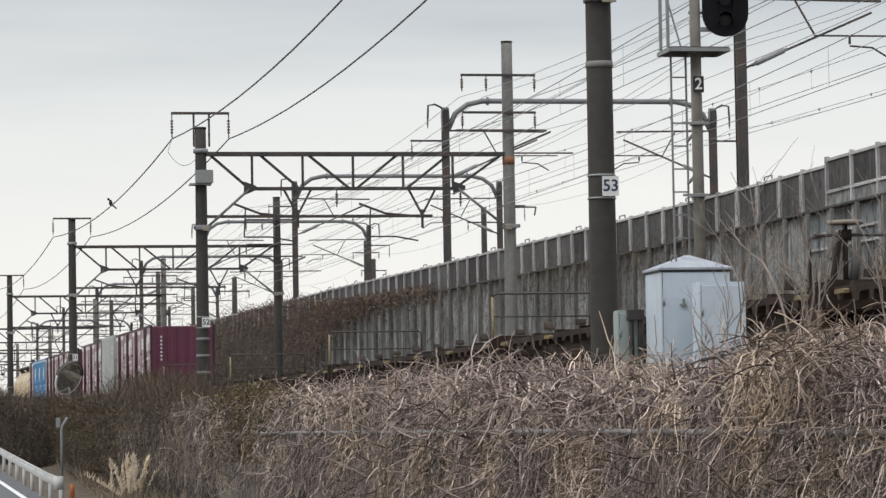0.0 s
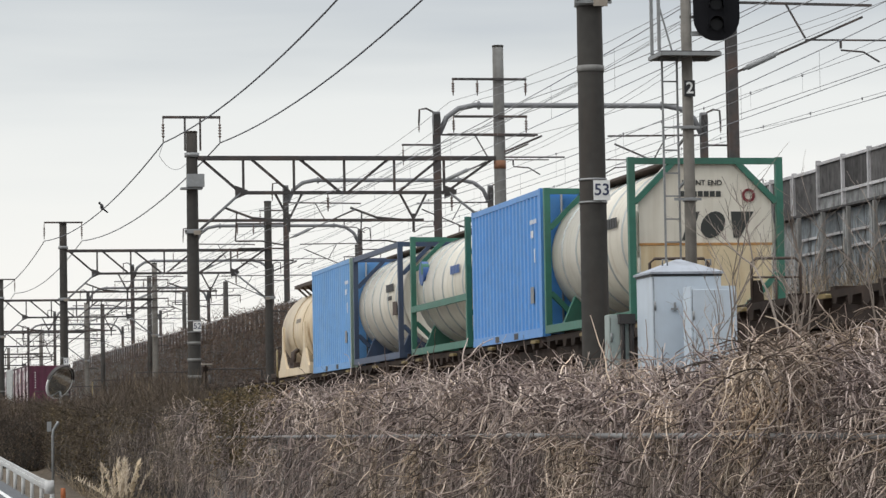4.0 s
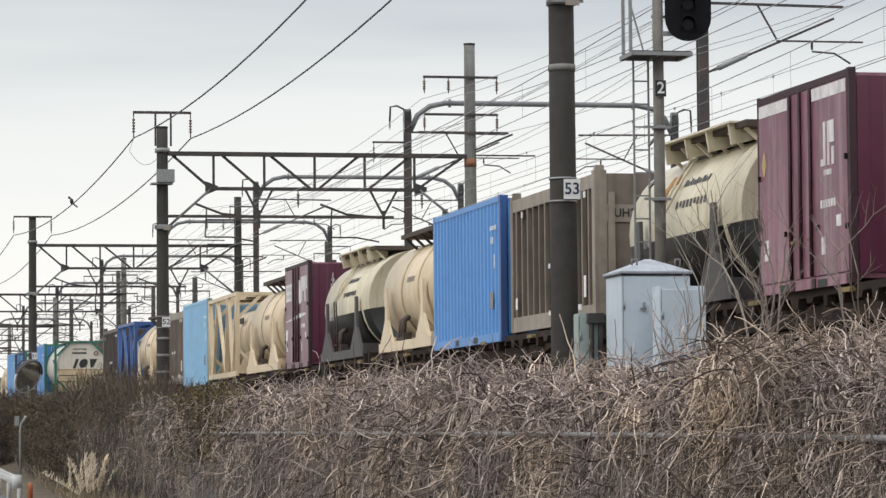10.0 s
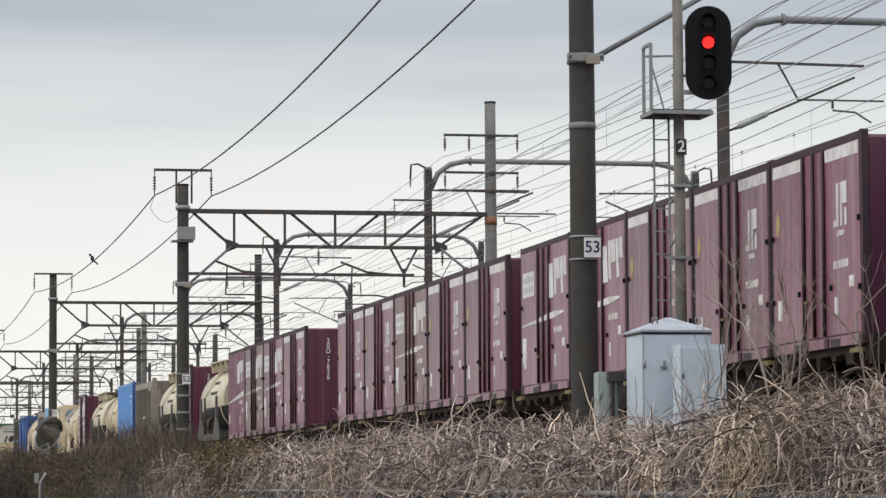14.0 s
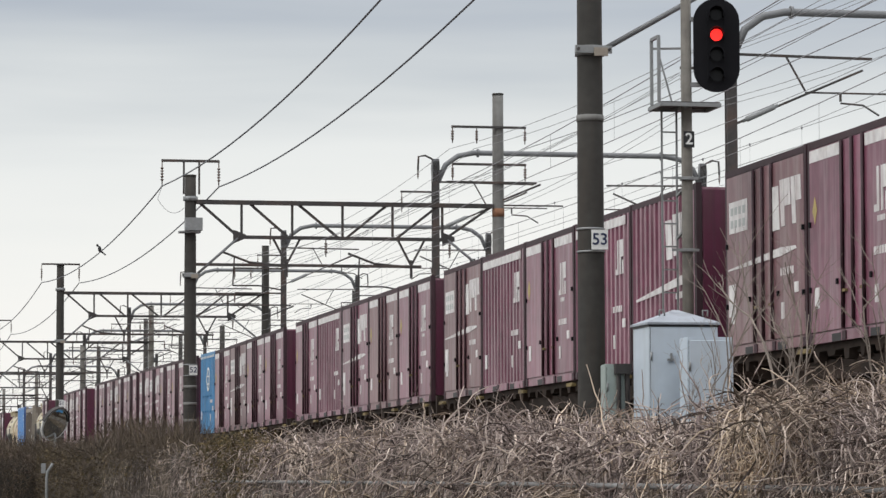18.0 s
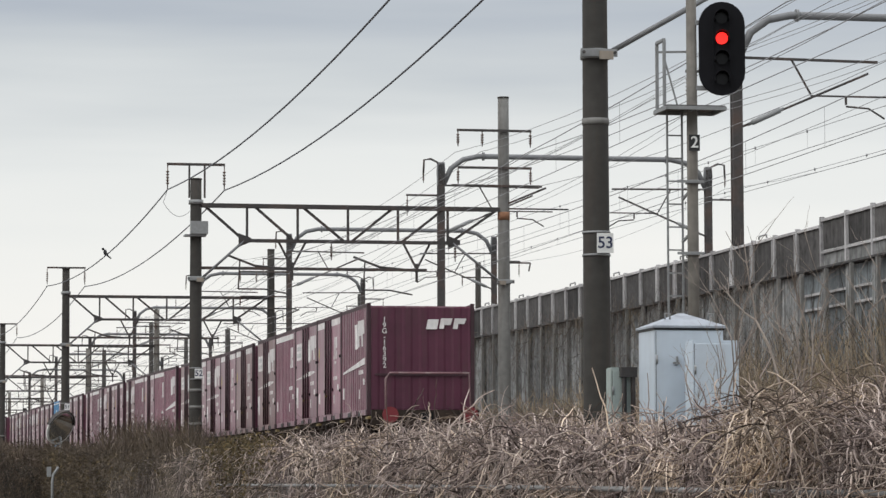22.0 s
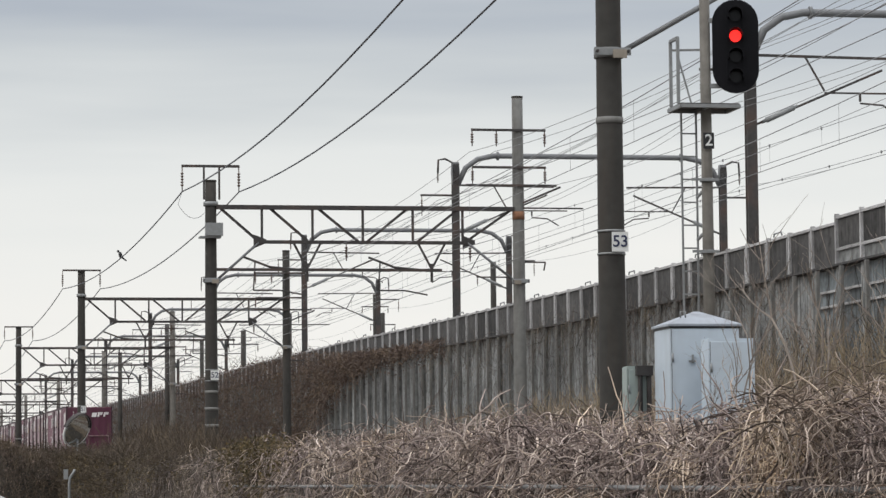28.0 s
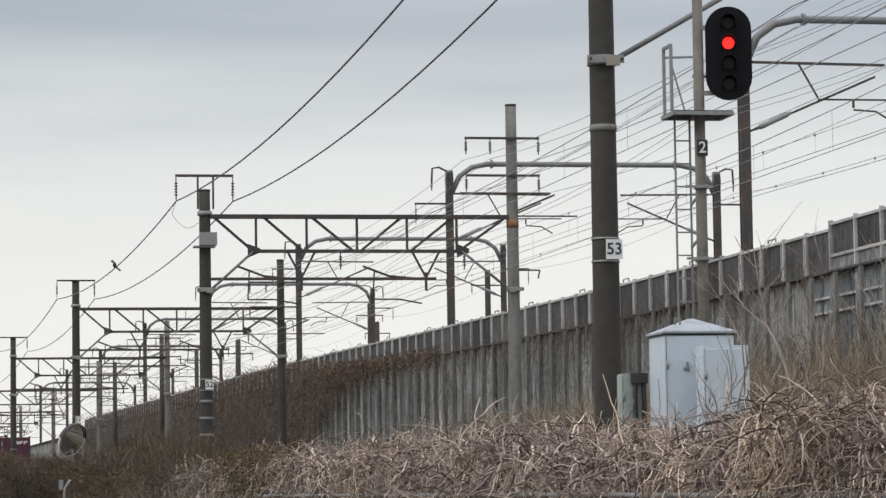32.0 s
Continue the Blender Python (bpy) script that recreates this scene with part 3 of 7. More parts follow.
stations = [-6.0, 44.2] + GANTRY_Y[:7]
for d in (-0.85, 0.85):
    runs = []
    for i, (y0, y1) in enumerate(zip(stations, stations[1:])):
        h = lambda y: (11.33 if y < 60 else 10.68) + mast_lift(y)
        runs.append(((LX + d, y0, h(y0)), (LX + d, y1, h(y1)), 0.76 if y0 < 60 else 0.62))
    wires("feeder_wire", "thick dark feeder cable sagging between the pole tops", runs, 0.021, M["feeder"], 16)
for x, z, sag, r in [(RX - 1.5, 11.96, 0.73, 0.008), (RX - 0.73, 11.98, 0.72, 0.008), (RX + 0.86, 12.0, 0.46, 0.012), (RX - 1.5, 10.9, 0.6, 0.009), (RX + 0.86, 10.9, 0.6, 0.008)]:
    wires("line_wire", "thin dark line wire along the poles", [((x, a, z + mast_lift(a)), (x, b, z + mast_lift(b)), sag) for a, b in zip(stations, stations[1:])], r, M["wire"])
for c in TRACKS:
    wires("messenger_wire", "dark messenger wire above the track", [((c, a, 8.8 + mast_lift(a)), (c, b, 8.8 + mast_lift(b)), 0.42) for a, b in zip(stations, stations[1:])], 0.0095, M["wire"])
    wires("auxiliary_wire", "thin auxiliary wire between messenger and contact wire", [((c, a, 8.45 + mast_lift(a)), (c, b, 8.45 + mast_lift(b)), 0.3) for a, b in zip(stations, stations[1:])], 0.0055, M["wire"])
    w = wires("contact_wire", "taut contact wire above the track", [((c, a, 7.8 + mast_lift(a)), (c, b, 7.8 + mast_lift(b)), 0.0) for a, b in zip(stations, stations[1:])], 0.008, M["wire"])
    for a, b in zip(stations[:5], stations[1:6]):
        for i in range(1, 10):
            k = i / 10
            bm = B()
            zl = mast_lift(a) + (mast_lift(b) - mast_lift(a)) * k
            bar(bm, (c, a + (b - a) * k, 7.8 + zl), (c, a + (b - a) * k, 8.8 + zl - 1.68 * k * (1 - k)), 0.005)
            part("dropper", bm, M["wire"], w)

wires("jumper_wire", "thin looping jumper between the feeder cable and the pole", [((LX - 0.85, 93.6, 10.68), (LX - 0.98, 93.6, 10.3), 0.0), ((LX - 0.98, 93.6, 10.3), (LX - 0.18, 93.6, 10.05), 0.28)], 0.008, M["wire"], 8)

# ---- portals and wires of the raised line ----
PL, PR = 26.6, 38.7
PORTAL_Y = [89.6, 134.9, 180.3, 225.7, 271.1, 316.5, 362.0, 408.0]
portal = thing("catenary_portal", "grey pipe portal on dark steel posts above the raised line", "portal", "portals over the raised line", (0, PORTAL_Y[0], 0))
for x in (PL, PR):
    bm = B()
    extrude(bm, [(x - 0.15, -0.15), (x + 0.15, -0.15), (x + 0.15, -0.12), (x + 0.12, -0.12), (x + 0.12, 0.12), (x + 0.15, 0.12), (x + 0.15, 0.15), (x - 0.15, 0.15), (x - 0.15, 0.12),
                 (x - 0.12, 0.12), (x - 0.12, -0.12), (x - 0.15, -0.12)], 2, 7.2, 15.4)
    part("post", bm, M["steel_dark"], portal)
    bm = B()
    extrude(bm, [(x - 0.14, 14.5), (x + 0.14, 14.5), (x + 0.17, 15.1), (x + 0.14, 15.5), (x - 0.14, 15.5), (x - 0.17, 15.1)], 1, -0.15, 0.15)
    part("post_head", bm, M["pipe"], portal)
    bm = B()
    s = -1 if x == PL else 1
    tube(bm, [(x, 0, 15.1), (x + s * 0.15, 0, 15.5), (x + s * 0.45, 0, 15.65), (x + s * 0.75, 0, 15.6), (x + s * 0.78, 0, 15)], 0.045, 6)
    part("hook_arm", bm, M["steel_dark"], portal)
    bm = B()
    insulator(bm, x + s * 0.78, 0, 15.1, 4, 0.5)
    part("insulator", bm, M["porcelain"], portal)
    bm = B()
    s2 = -1 if x == PL else 1
    bar(bm, (x - s2 * 0.1, 0, 14.05), (x + s2 * 1.55, 0, 14.05), 0.08)
    part("side_arm", bm, M["steel_dark"], portal)
    bm = B()
    insulator(bm, x + s2 * 1.5, 0, 14.05, 5, 0.9)
    part("insulator", bm, M["porcelain"], portal)
bm = B()
tube(bm, [(PL + 0.1, 0, 14.5), (PL + 0.45, 0, 15.25), (PL + 1.0, 0, 15.65), (PL + 1.7, 0, 15.8), (PR - 1.7, 0, 15.8), (PR - 1.0, 0, 15.65), (PR - 0.45, 0, 15.25), (PR - 0.1, 0, 14.5)], 0.12, 12)
part("pipe_beam", bm, M["pipe"], portal)
for x in (PL + 1.9, PR - 1.9):
    bm = B()
    tube(bm, [(x - 0.04, 0, 15.8), (x + 0.04, 0, 15.8)], 0.19, 14)
    part("flange", bm, M["pipe"], portal)
for c in (PL + 3.7, PR - 3.7):
    s = 1 if c < 32 else -1
    x0 = PL if s > 0 else PR
    bm = B()
    bar(bm, (x0, 0, 14.5), (c + s * 0.7, 0, 14.45), 0.075)
    bar(bm, (x0 + s * 0.1, 0, 12.4), (c + s * 0.4, 0, 14.1), 0.07)
    bar(bm, (c - s * 2.0, 0, 14.5), (c - s * 1.4, 0, 13.45), 0.05)
    bar(bm, (c - s * 1.4, 0, 13.4), (c + s * 1.3, 0, 13.4), 0.05)
    bar(bm, (c - s * 0.3, 0, 13.4), (c - s * 0.3, 0, 13.15), 0.06)
    tube(bm, [(c - s * 0.3, 0, 13.1), (c + s * 0.4, 0, 13.05), (c + s * 0.9, 0, 12.75)], 0.03, 5)
    part("cantilever", bm, M["steel_dark"], portal)
    bm = B()
    p, q = Vector((x0 + s * 0.35, 0, 12.5)), Vector((x0 + s * 1.45, 0, 13.0))
    tube(bm, [p, p.lerp(q, 0.1), p.lerp(q, 0.12), p.lerp(q, 0.9), p.lerp(q, 0.92), q], [0.05, 0.05, 0.085, 0.085, 0.05, 0.05], 8)
    part("insulator", bm, M["steel"], portal)
for y in PORTAL_Y[1:]:
    copy_thing(portal, Matrix.Translation((0, y, min(0.0125 * (y - PORTAL_Y[0]), 1.9))))

# stouter poles beside the far portals
for x, y, top in ((38.0, 181.5, 15.2), (38.7, 227, 16.2), (26.2, 205, 12.4), (41.5, 240, 15.6), (30.0, 262, 14.6), (24.0, 232, 14.3), (23.2, 262, 13.6)):
    p = thing("line_pole", "dark concrete pole standing behind the wall", "pole", "poles along the raised line", (0, y, 0))
    bm = B()
    tube(bm, [(x, 0, 2.0), (x, 0, top)], 0.2, 14, 0.165)
    part("shaft", bm, M["concrete_dark"], p)
    bm = B()
    bar(bm, (x - 1.0, 0, top - 0.9), (x + 1.0, 0, top - 0.9), 0.08)
    part("cross_arm", bm, M["steel_dark"], p)
    for d in (-0.95, 0.95):
        bm = B()
        insulator(bm, x + d, 0, top - 0.9)
        part("insulator", bm, M["porcelain"], p)

pst = [-1.0, 44.3] + PORTAL_Y[:7]
for x, z, sag, r in ((PL - 0.78, 14.4, 0.5, 0.009), (PL - 1.0, 14.2, 0.5, 0.009), (PL - 1.5, 12.8, 0.68, 0.009), (PL - 1.4, 12.66, 0.68, 0.008), (PR + 0.78, 15.1, 0.7, 0.009)):
    wires("line_wire", "dark wire strung along the raised line", [((x, a, z), (x, b, z), sag) for a, b in zip(pst, pst[1:])], r, M["wire"])


def climb(y):
    """The wires rise a little with the raised line."""
    return 0.02 * (min(max(y, 60.0), 160.0) - 89.6)


for c, z_hang, z_run, up in ((PL + 4.0, 12.95, 12.42, 0.4), (PR - 4.2, 12.78, 12.62, 0.8)):
    wires("messenger_wire", "dark messenger wire over the raised line", [((c, a, z_hang + climb(a)), (c, b, z_hang + climb(b)), 0.1) for a, b in zip(pst, pst[1:])], 0.01, M["wire"])
    w = wires("contact_wire", "taut contact wire over the raised line", [((c, a, z_run + up * climb(a)), (c, b, z_run + up * climb(b)), 0.0) for a, b in zip(pst, pst[1:])], 0.012, M["wire"])
    for a, b in zip(pst[1:4], pst[2:5]):
        for i in range(1, 8):
            k = i / 8
            yk = a + (b - a) * k
            zt = z_hang + climb(a) + (climb(b) - climb(a)) * k - 0.4 * k * (1 - k)
            bm = B()
            bar(bm, (c, yk, z_run + up * (climb(a) + (climb(b) - climb(a)) * k)), (c, yk, zt), 0.006)
            tube(bm, [(c, yk, zt - 0.05), (c, yk, zt + 0.04)], 0.03, 6)
            part("dropper", bm, M["wire"], w)

# ---- signal ----
SX, SY = 11.66, 41.4
sig = thing("railway_signal", "tall railway signal with black oval head showing red", "signal", at=(SX, SY, 0))
bm = B()
tube(bm, [(0, 0, 1.8), (0, 0, 8.55)], 0.084, 16, 0.07)
part("mast", bm, M["mast"], sig)
head = B()
n = 12
outline = [(0.315 * math.cos(math.pi * i / n), 0.33 + 0.315 * math.sin(math.pi * i / n)) for i in range(n + 1)]
outline += [(-0.315 * math.cos(math.pi * i / n), -0.33 - 0.315 * math.sin(math.pi * i / n)) for i in range(n + 1)]
extrude(head, outline, 1, -0.03, 0.0)
HX, HZ = 0.385, 7.65
h = part("backboard", head, M["black"], sig, "black oval backboard")
h.location = (HX, -0.16, HZ)
h.rotation_euler = (0, 0, radians(-14))
bm = B()
bx(bm, -0.13, 0.13, 0.0, 0.2, -0.56, 0.56)
part("lamp_case", bm, M["black"], h)
for i, z in enumerate((0.42, 0.14, -0.14, -0.42)):
    bm = B()
    tube(bm, [(0, -0.035, z), (0, -0.045, z)], 0.082, 18)
    part("lens", bm, M["tail"] if i == 1 else M["glass"], h, "glowing red lens" if i == 1 else "dark unlit lens")
    bm = B()
    outer = [(0.105 * math.cos(a), 0.105 * math.sin(a)) for a in (math.pi * (1.12 - 1.24 * k / 10) for k in range(11))]
    inner = [(x * 0.9, y * 0.9) for x, y in outer[::-1]]
    extrude(bm, [(x, y + z) for x, y in outer + inner], 1, -0.24, -0.03)
    part("hood", bm, M["black"], h)
bm = B()
for z in (7.12, 8.02):
    bm = B()
    bar(bm, (0, -0.02, z), (HX, -0.08, z), 0.06)
    part("bracket", bm, M["steel"], sig)
bm = B()
bx(bm, -0.44, 0.38, -0.33, 0.33, 6.83, 6.85)
part("platform", bm, M["steel_mid"], sig, "grey steel service platform")
for p, q in (((-0.44, -0.33), (0.38, -0.33)), ((-0.44, 0.33), (0.38, 0.33)), ((-0.44, -0.33), (-0.44, 0.33)), ((0.38, -0.33), (0.38, 0.33)), ((-0.05, -0.33), (-0.05, 0.33))):
    bm = B()
    bar(bm, (*p, 6.81), (*q, 6.81), 0.035, 0.05)
    part("platform_edge", bm, M["steel"], sig)
for p, q, w_ in (((-0.44, -0.2, 6.85), (-0.44, -0.2, 7.75), 0.04), ((-0.44, 0.18, 6.85), (-0.44, 0.18, 7.75), 0.04), ((-0.44, -0.2, 7.75), (-0.44, 0.18, 7.75), 0.04),
                 ((-0.44, 0.18, 7.63), (0.0, 0.06, 7.63), 0.028), ((-0.44, -0.2, 7.5), (-0.26, -0.2, 6.85), 0.02)):
    bm = B()
    bar(bm, p, q, w_)
    part("guard_bar", bm, M["steel"], sig)
for x in (-0.115, 0.115):
    bm = B()
    bx(bm, x - 0.012, x + 0.012, -0.042, -0.03, -0.52, 0.52)
    part("trim_strip", bm, M["black"], h)
for x in (-0.285, -0.075):
    bm = B()
    bar(bm, (x, 0.25, 6.83), (x, 0.25, 2.1), 0.025)
    part("ladder_stile", bm, M["steel"], sig)
for i in range(14):
    z = 2.4 + i * 0.315
    bm = B()
    bar(bm, (-0.285, 0.25, z), (-0.075, 0.25, z), 0.02)
    part("ladder_rung", bm, M["steel"], sig)
for z in (5.66, 5.08):
    bm = B()
    bar(bm, (-0.08, 0.25, z - 0.05), (-0.02, 0.05, z + 0.06), 0.03)
    part("ladder_bracket", bm, M["steel"], sig)
for z in (5.83, 4.85):
    bm = B()
    tube(bm, [(0, 0, z - 0.025), (0, 0, z + 0.025)], 0.1, 14)
    part("band", bm, M["steel"], sig)
    bm = B()
    bx(bm, -0.25, 0.13, -0.12, -0.102, z - 0.018, z + 0.018)
    part("band_plate", bm, M["steel"], sig)
bm = B()
bx(bm, -0.075, 0.075, -0.115, -0.1, 6.25, 6.47)
part("number_plate", bm, M["ink"], sig, "black plate with a white figure")
lettering("number", "2", 0.22, M["white"], sig, Matrix.Translation((0.0, -0.118, 6.36)) @ REAR, spread=1)

# ---- relay cabinets by the pole ----
def cabinet(name, label, x0, x1, y0, y1, z0, z1, material, roof, hx=0.0, hz=0.68):
    c = thing(name, label, "cabinet", "trackside cabinets", ((x0 + x1) / 2, y0, z0))
    w, d, hh = (x1 - x0) / 2, y1 - y0, z1 - z0
    bm = B()
    v = bx(bm, -w, w, 0, d, 0, hh)
    bmesh.ops.bevel(bm, geom=bm.edges[:], offset=0.012, segments=2, affect="EDGES")
    part("body", bm, material, c)
    if roof:
        bm = B()
        o = 0.03
        lo_ = [bm.verts.new(p) for p in ((-w - o, -o, hh), (w + o, -o, hh), (w + o, d + o, hh), (-w - o, d + o, hh))]
        mid = [bm.verts.new((q.co.x, q.co.y, hh + 0.025)) for q in lo_]
        top = [bm.verts.new(p) for p in ((-0.03, d / 2 - 0.03, hh + 0.19), (0.03, d / 2 - 0.03, hh + 0.19), (0.03, d / 2 + 0.03, hh + 0.19), (-0.03, d / 2 + 0.03, hh + 0.19))]
        bm.faces.new(lo_[::-1])
        bm.faces.new(top)
        for a, b in ((lo_, mid), (mid, top)):
            for i in range(4):
                bm.faces.new((a[i], a[(i + 1) % 4], b[(i + 1) % 4], b[i]))
        part("roof", bm, M["roofgrey"], c, "low pyramid roof with an overhang")
        # thin black strip round the body, close under the roof
        bm = B()
        bx(bm, -w - 0.008, w + 0.008, -0.008, d + 0.008, hh - 0.028, hh - 0.004)
        part("eaves_gap", bm, M["ink"], c, "thin black strip under the roof")
        for x in (-0.25, 0.28):
            bm = B()
            tube(bm, [(x - 0.03, 0.05, hh + 0.1), (x - 0.03, 0.05, hh + 0.17), (x + 0.03, 0.05, hh + 0.17), (x + 0.03, 0.05, hh + 0.1)], 0.011, 6)
            part("lifting_eye", bm, M["steel"], c)
    # black plate behind the door, added so its edge reads as the dark seam gap
    bm = B()
    bx(bm, -w + 0.012, w - 0.012, -0.003, 0.004, 0.042, hh - 0.042)
    part("door_seal", bm, M["ink"], c, "black plate standing in for the dark seam round the door")
    bm = B()
    bx(bm, -w + 0.016, w - 0.01, -0.014, -0.003, 0.04, hh - 0.04)
    bmesh.ops.bevel(bm, geom=bm.edges[:], offset=0.004, segments=1, affect="EDGES")
    door = part("door", bm, material, c)
    bm = B()
    bx(bm, hx - 0.01, hx + 0.01, -0.045, -0.012, hh * hz - 0.05, hh * hz + 0.05)
    bx(bm, hx - 0.05, hx + 0.03, -0.04, -0.028, hh * hz - 0.04, hh * hz - 0.015)
    part("handle", bm, M["steel"], door)
    for z in (0.25, 0.75):
        bm = B()
        tube(bm, [(-w + 0.02, -0.02, hh * z - 0.05), (-w + 0.02, -0.02, hh * z + 0.05)], 0.013, 8)
        part("hinge", bm, M["steel"], door)
    return c


cabinet("relay_cabinet", "large bluish-white metal relay cabinet with a pitched roof", 9.66, 10.5, 36.0, 36.75, 2.05, 3.55, M["cabinet"], True, -0.16, 0.74)
cabinet("relay_cabinet", "smaller bluish-white metal cabinet standing before the large one", 9.93, 10.48, 35.3, 35.66, 2.0, 3.37, M["cabinet"], False, 0.2, 0.5)
cabinet("junction_box", "narrow pale green metal box with a dark conduit", 9.38, 9.68, 37.0, 37.25, 2.0, 3.12, M["greenbox"], False)
pipe_ = thing("conduit", "dark conduit pipe bent over beside the green box", "pipe", at=(9.58, 36.95, 2.0))
bm = B()
tube(bm, [(-0.05, 0, 0), (-0.05, 0, 1.0), (0.0, 0, 1.08), (0.06, 0, 1.0), (0.06, 0, 0)], 0.03, 8)
bx(bm, -0.1, 0.1, -0.05, 0.05, 1.0, 1.12)
part("tube", bm, M["steel_dark"], pipe_)

# ---- roadside: guard rail, mirror, marker post ----
rail_t = thing("guard_rail", "white corrugated steel guard rail at the road's edge", "guard rail")
gp = [(5.42 + (y - 76) * 0.006, y, road_z(y)) for y in range(76, 152, 4)]
bm = B()
for i, ((xa, ya, za), (xb, yb, zb)) in enumerate(zip(gp, gp[1:])):
    for off_, dz in ((0.0, 0.57), (-0.05, 0.645), (0.0, 0.72)):
        bar(bm, (xa + off_, ya, za + dz), (xb + off_, yb, zb + dz), 0.03, 0.08)
part("beam", bm, M["guard"], rail_t)
bm = B()
tube(bm, [(gp[0][0], gp[0][1], gp[0][2] + 0.46), (gp[0][0], gp[0][1], gp[0][2] + 0.78)], 0.12, 12)
part("end_piece", bm, M["guard"], rail_t)
for k, (x, y, z) in enumerate(gp):
    bm = B()
    tube(bm, [(x + 0.1, y + 0.5, z - 0.2), (x + 0.1, y + 0.5, z + 0.7)], 0.055, 10)
    part("post", bm, M["guard"], rail_t)
mir = thing("traffic_mirror", "round convex traffic mirror on a post beyond the hedge", "mirror", at=(7.8, 104.0, 0))
bm = B()
tube(bm, [(0, 0, 0.4), (0, 0, 3.5)], 0.04, 10)
part("post", bm, M["steel"], mir)
face = B()
prof = [(0.0, -0.1), (0.2, -0.09), (0.38, -0.06), (0.52, -0.01)]
rings = []
for r, yy in prof:
    rings.append([face.verts.new((max(r, 0.004) * math.cos(2 * math.pi * i / 28), yy, max(r, 0.004) * math.sin(2 * math.pi * i / 28))) for i in range(28)])
for a, b in zip(rings, rings[1:]):
    for i in range(28):
        face.faces.new((a[i], a[(i + 1) % 28], b[(i + 1) % 28], b[i])).smooth = True
f = part("mirror_glass", face, M["mirror"], mir)
f.location = (0, -0.06, 3.8)
f.rotation_euler = (radians(24), 0, radians(42))
bm = B()
tube(bm, [(0, 0.0, 0), (0, 0.06, 0)], 0.58, 28)
rim = part("mirror_back", bm, M["white"], mir, "pale metal rim round the mirror")
rim.location = (0, -0.05, 3.8)
rim.rotation_euler = (radians(24), 0, radians(42))
bm = B()
pts = [(0.6 * math.cos(a), 0, 0.6 * math.sin(a)) for a in (math.pi * (0.05 + 0.9 * k / 12) for k in range(13))]
extrude(bm, [(x, z) for x, y, z in pts] + [(x * 0.96, z * 0.96) for x, y, z in pts[::-1]], 1, -0.03, 0.1)
hood = part("hood", bm, M["steel_dark"], mir)
hood.location = (0, -0.12, 3.8)
hood.rotation_euler = (radians(24), 0, radians(42))
post = thing("marker_post", "thin grey post with a bent top beside the road", "post", at=(5.8, 80.0, 0.12))
bm = B()
tube(bm, [(0, 0, 0), (0, 0, 1.85), (0.02, 0, 2.0), (0.12, 0, 2.14), (0.14, 0, 2.2)], 0.035, 8)
part("shaft", bm, M["steel"], post)
bm = B()
bx(bm, -0.14, -0.03, -0.03, 0.03, 1.95, 2.2)
part("fitting", bm, M["steel"], post)
deli = thing("delineator", "short orange plastic delineator post on the verge", "delineator", at=(5.82, 77, 0.1))
bm = B()
tube(bm, [(0, 0, 0), (0, 0, 0.45), (0, 0, 0.58)], 0.07, 10, 0.055)
part("tube", bm, M["orange"], deli)
# a bird on the cable
bird = thing("bird", "small dark bird perched on the feeder cable", "bird", at=pose(LX - 0.85, 114.4, 10.37, 0, -26, 0))
bm = B()
bmesh.ops.create_uvsphere(bm, u_segments=12, v_segments=8, radius=0.1)
for v in bm.verts:
    v.co = Vector((v.co.x * 0.9 + v.co.z * 0.3, v.co.y * 0.9, v.co.z * 1.5))
part("body", bm, M["bird"], bird)
bird.scale = (0.78, 0.78, 0.78)
bm = B()
bmesh.ops.create_uvsphere(bm, u_segments=10, v_segments=6, radius=0.065)
o = part("head", bm, M["bird"], bird)
o.location = (-0.02, 0, 0.2)
bm = B()
extrude(bm, [(-0.04, -0.1), (0.04, -0.1), (0.16, -0.36), (0.1, -0.38)], 1, -0.03, 0.03)
part("tail", bm, M["bird"], bird)


# ---- the freight train ----
SPEED, T_END = 17.3, 20.2
BASE, PITCH = 42.2, 20.44
DECK = RAIL + 1.0
train = []  # (thing, place of its middle along the train)


def corrugated(bm, x, y0, y1, z0, z1, n, depth, out=-1):
    """A sheet with upright trapezoid waves, standing at x and facing out."""
    pts = []
    step = (y1 - y0) / n
    for i in range(n):
        a = y0 + i * step
        pts += [(a, 0), (a + step * 0.36, 0), (a + step * 0.5, depth), (a + step * 0.86, depth)]
    pts.append((y1, 0))
    lo = [bm.verts.new((x - out * d, y, z0)) for y, d in pts]
    hi = [bm.verts.new((x - out * d, y, z1)) for y, d in pts]
    for i in range(len(pts) - 1):
        bm.faces.new((lo[i], lo[i + 1], hi[i + 1], hi[i]))


def corrugated_end(bm, y, x0, x1, z0, z1, n, depth, out=-1):
    pts = []
    step = (x1 - x0) / n
    for i in range(n):
        a = x0 + i * step
        pts += [(a, 0), (a + step * 0.36, 0), (a + step * 0.5, depth), (a + step * 0.86, depth)]
    pts.append((x1, 0))
    lo = [bm.verts.new((x, y - out * d, z0)) for x, d in pts]
    hi = [bm.verts.new((x, y - out * d, z1)) for x, d in pts]
    for i in range(len(pts) - 1):
        bm.faces.new((lo[i], lo[i + 1], hi[i + 1], hi[i]))


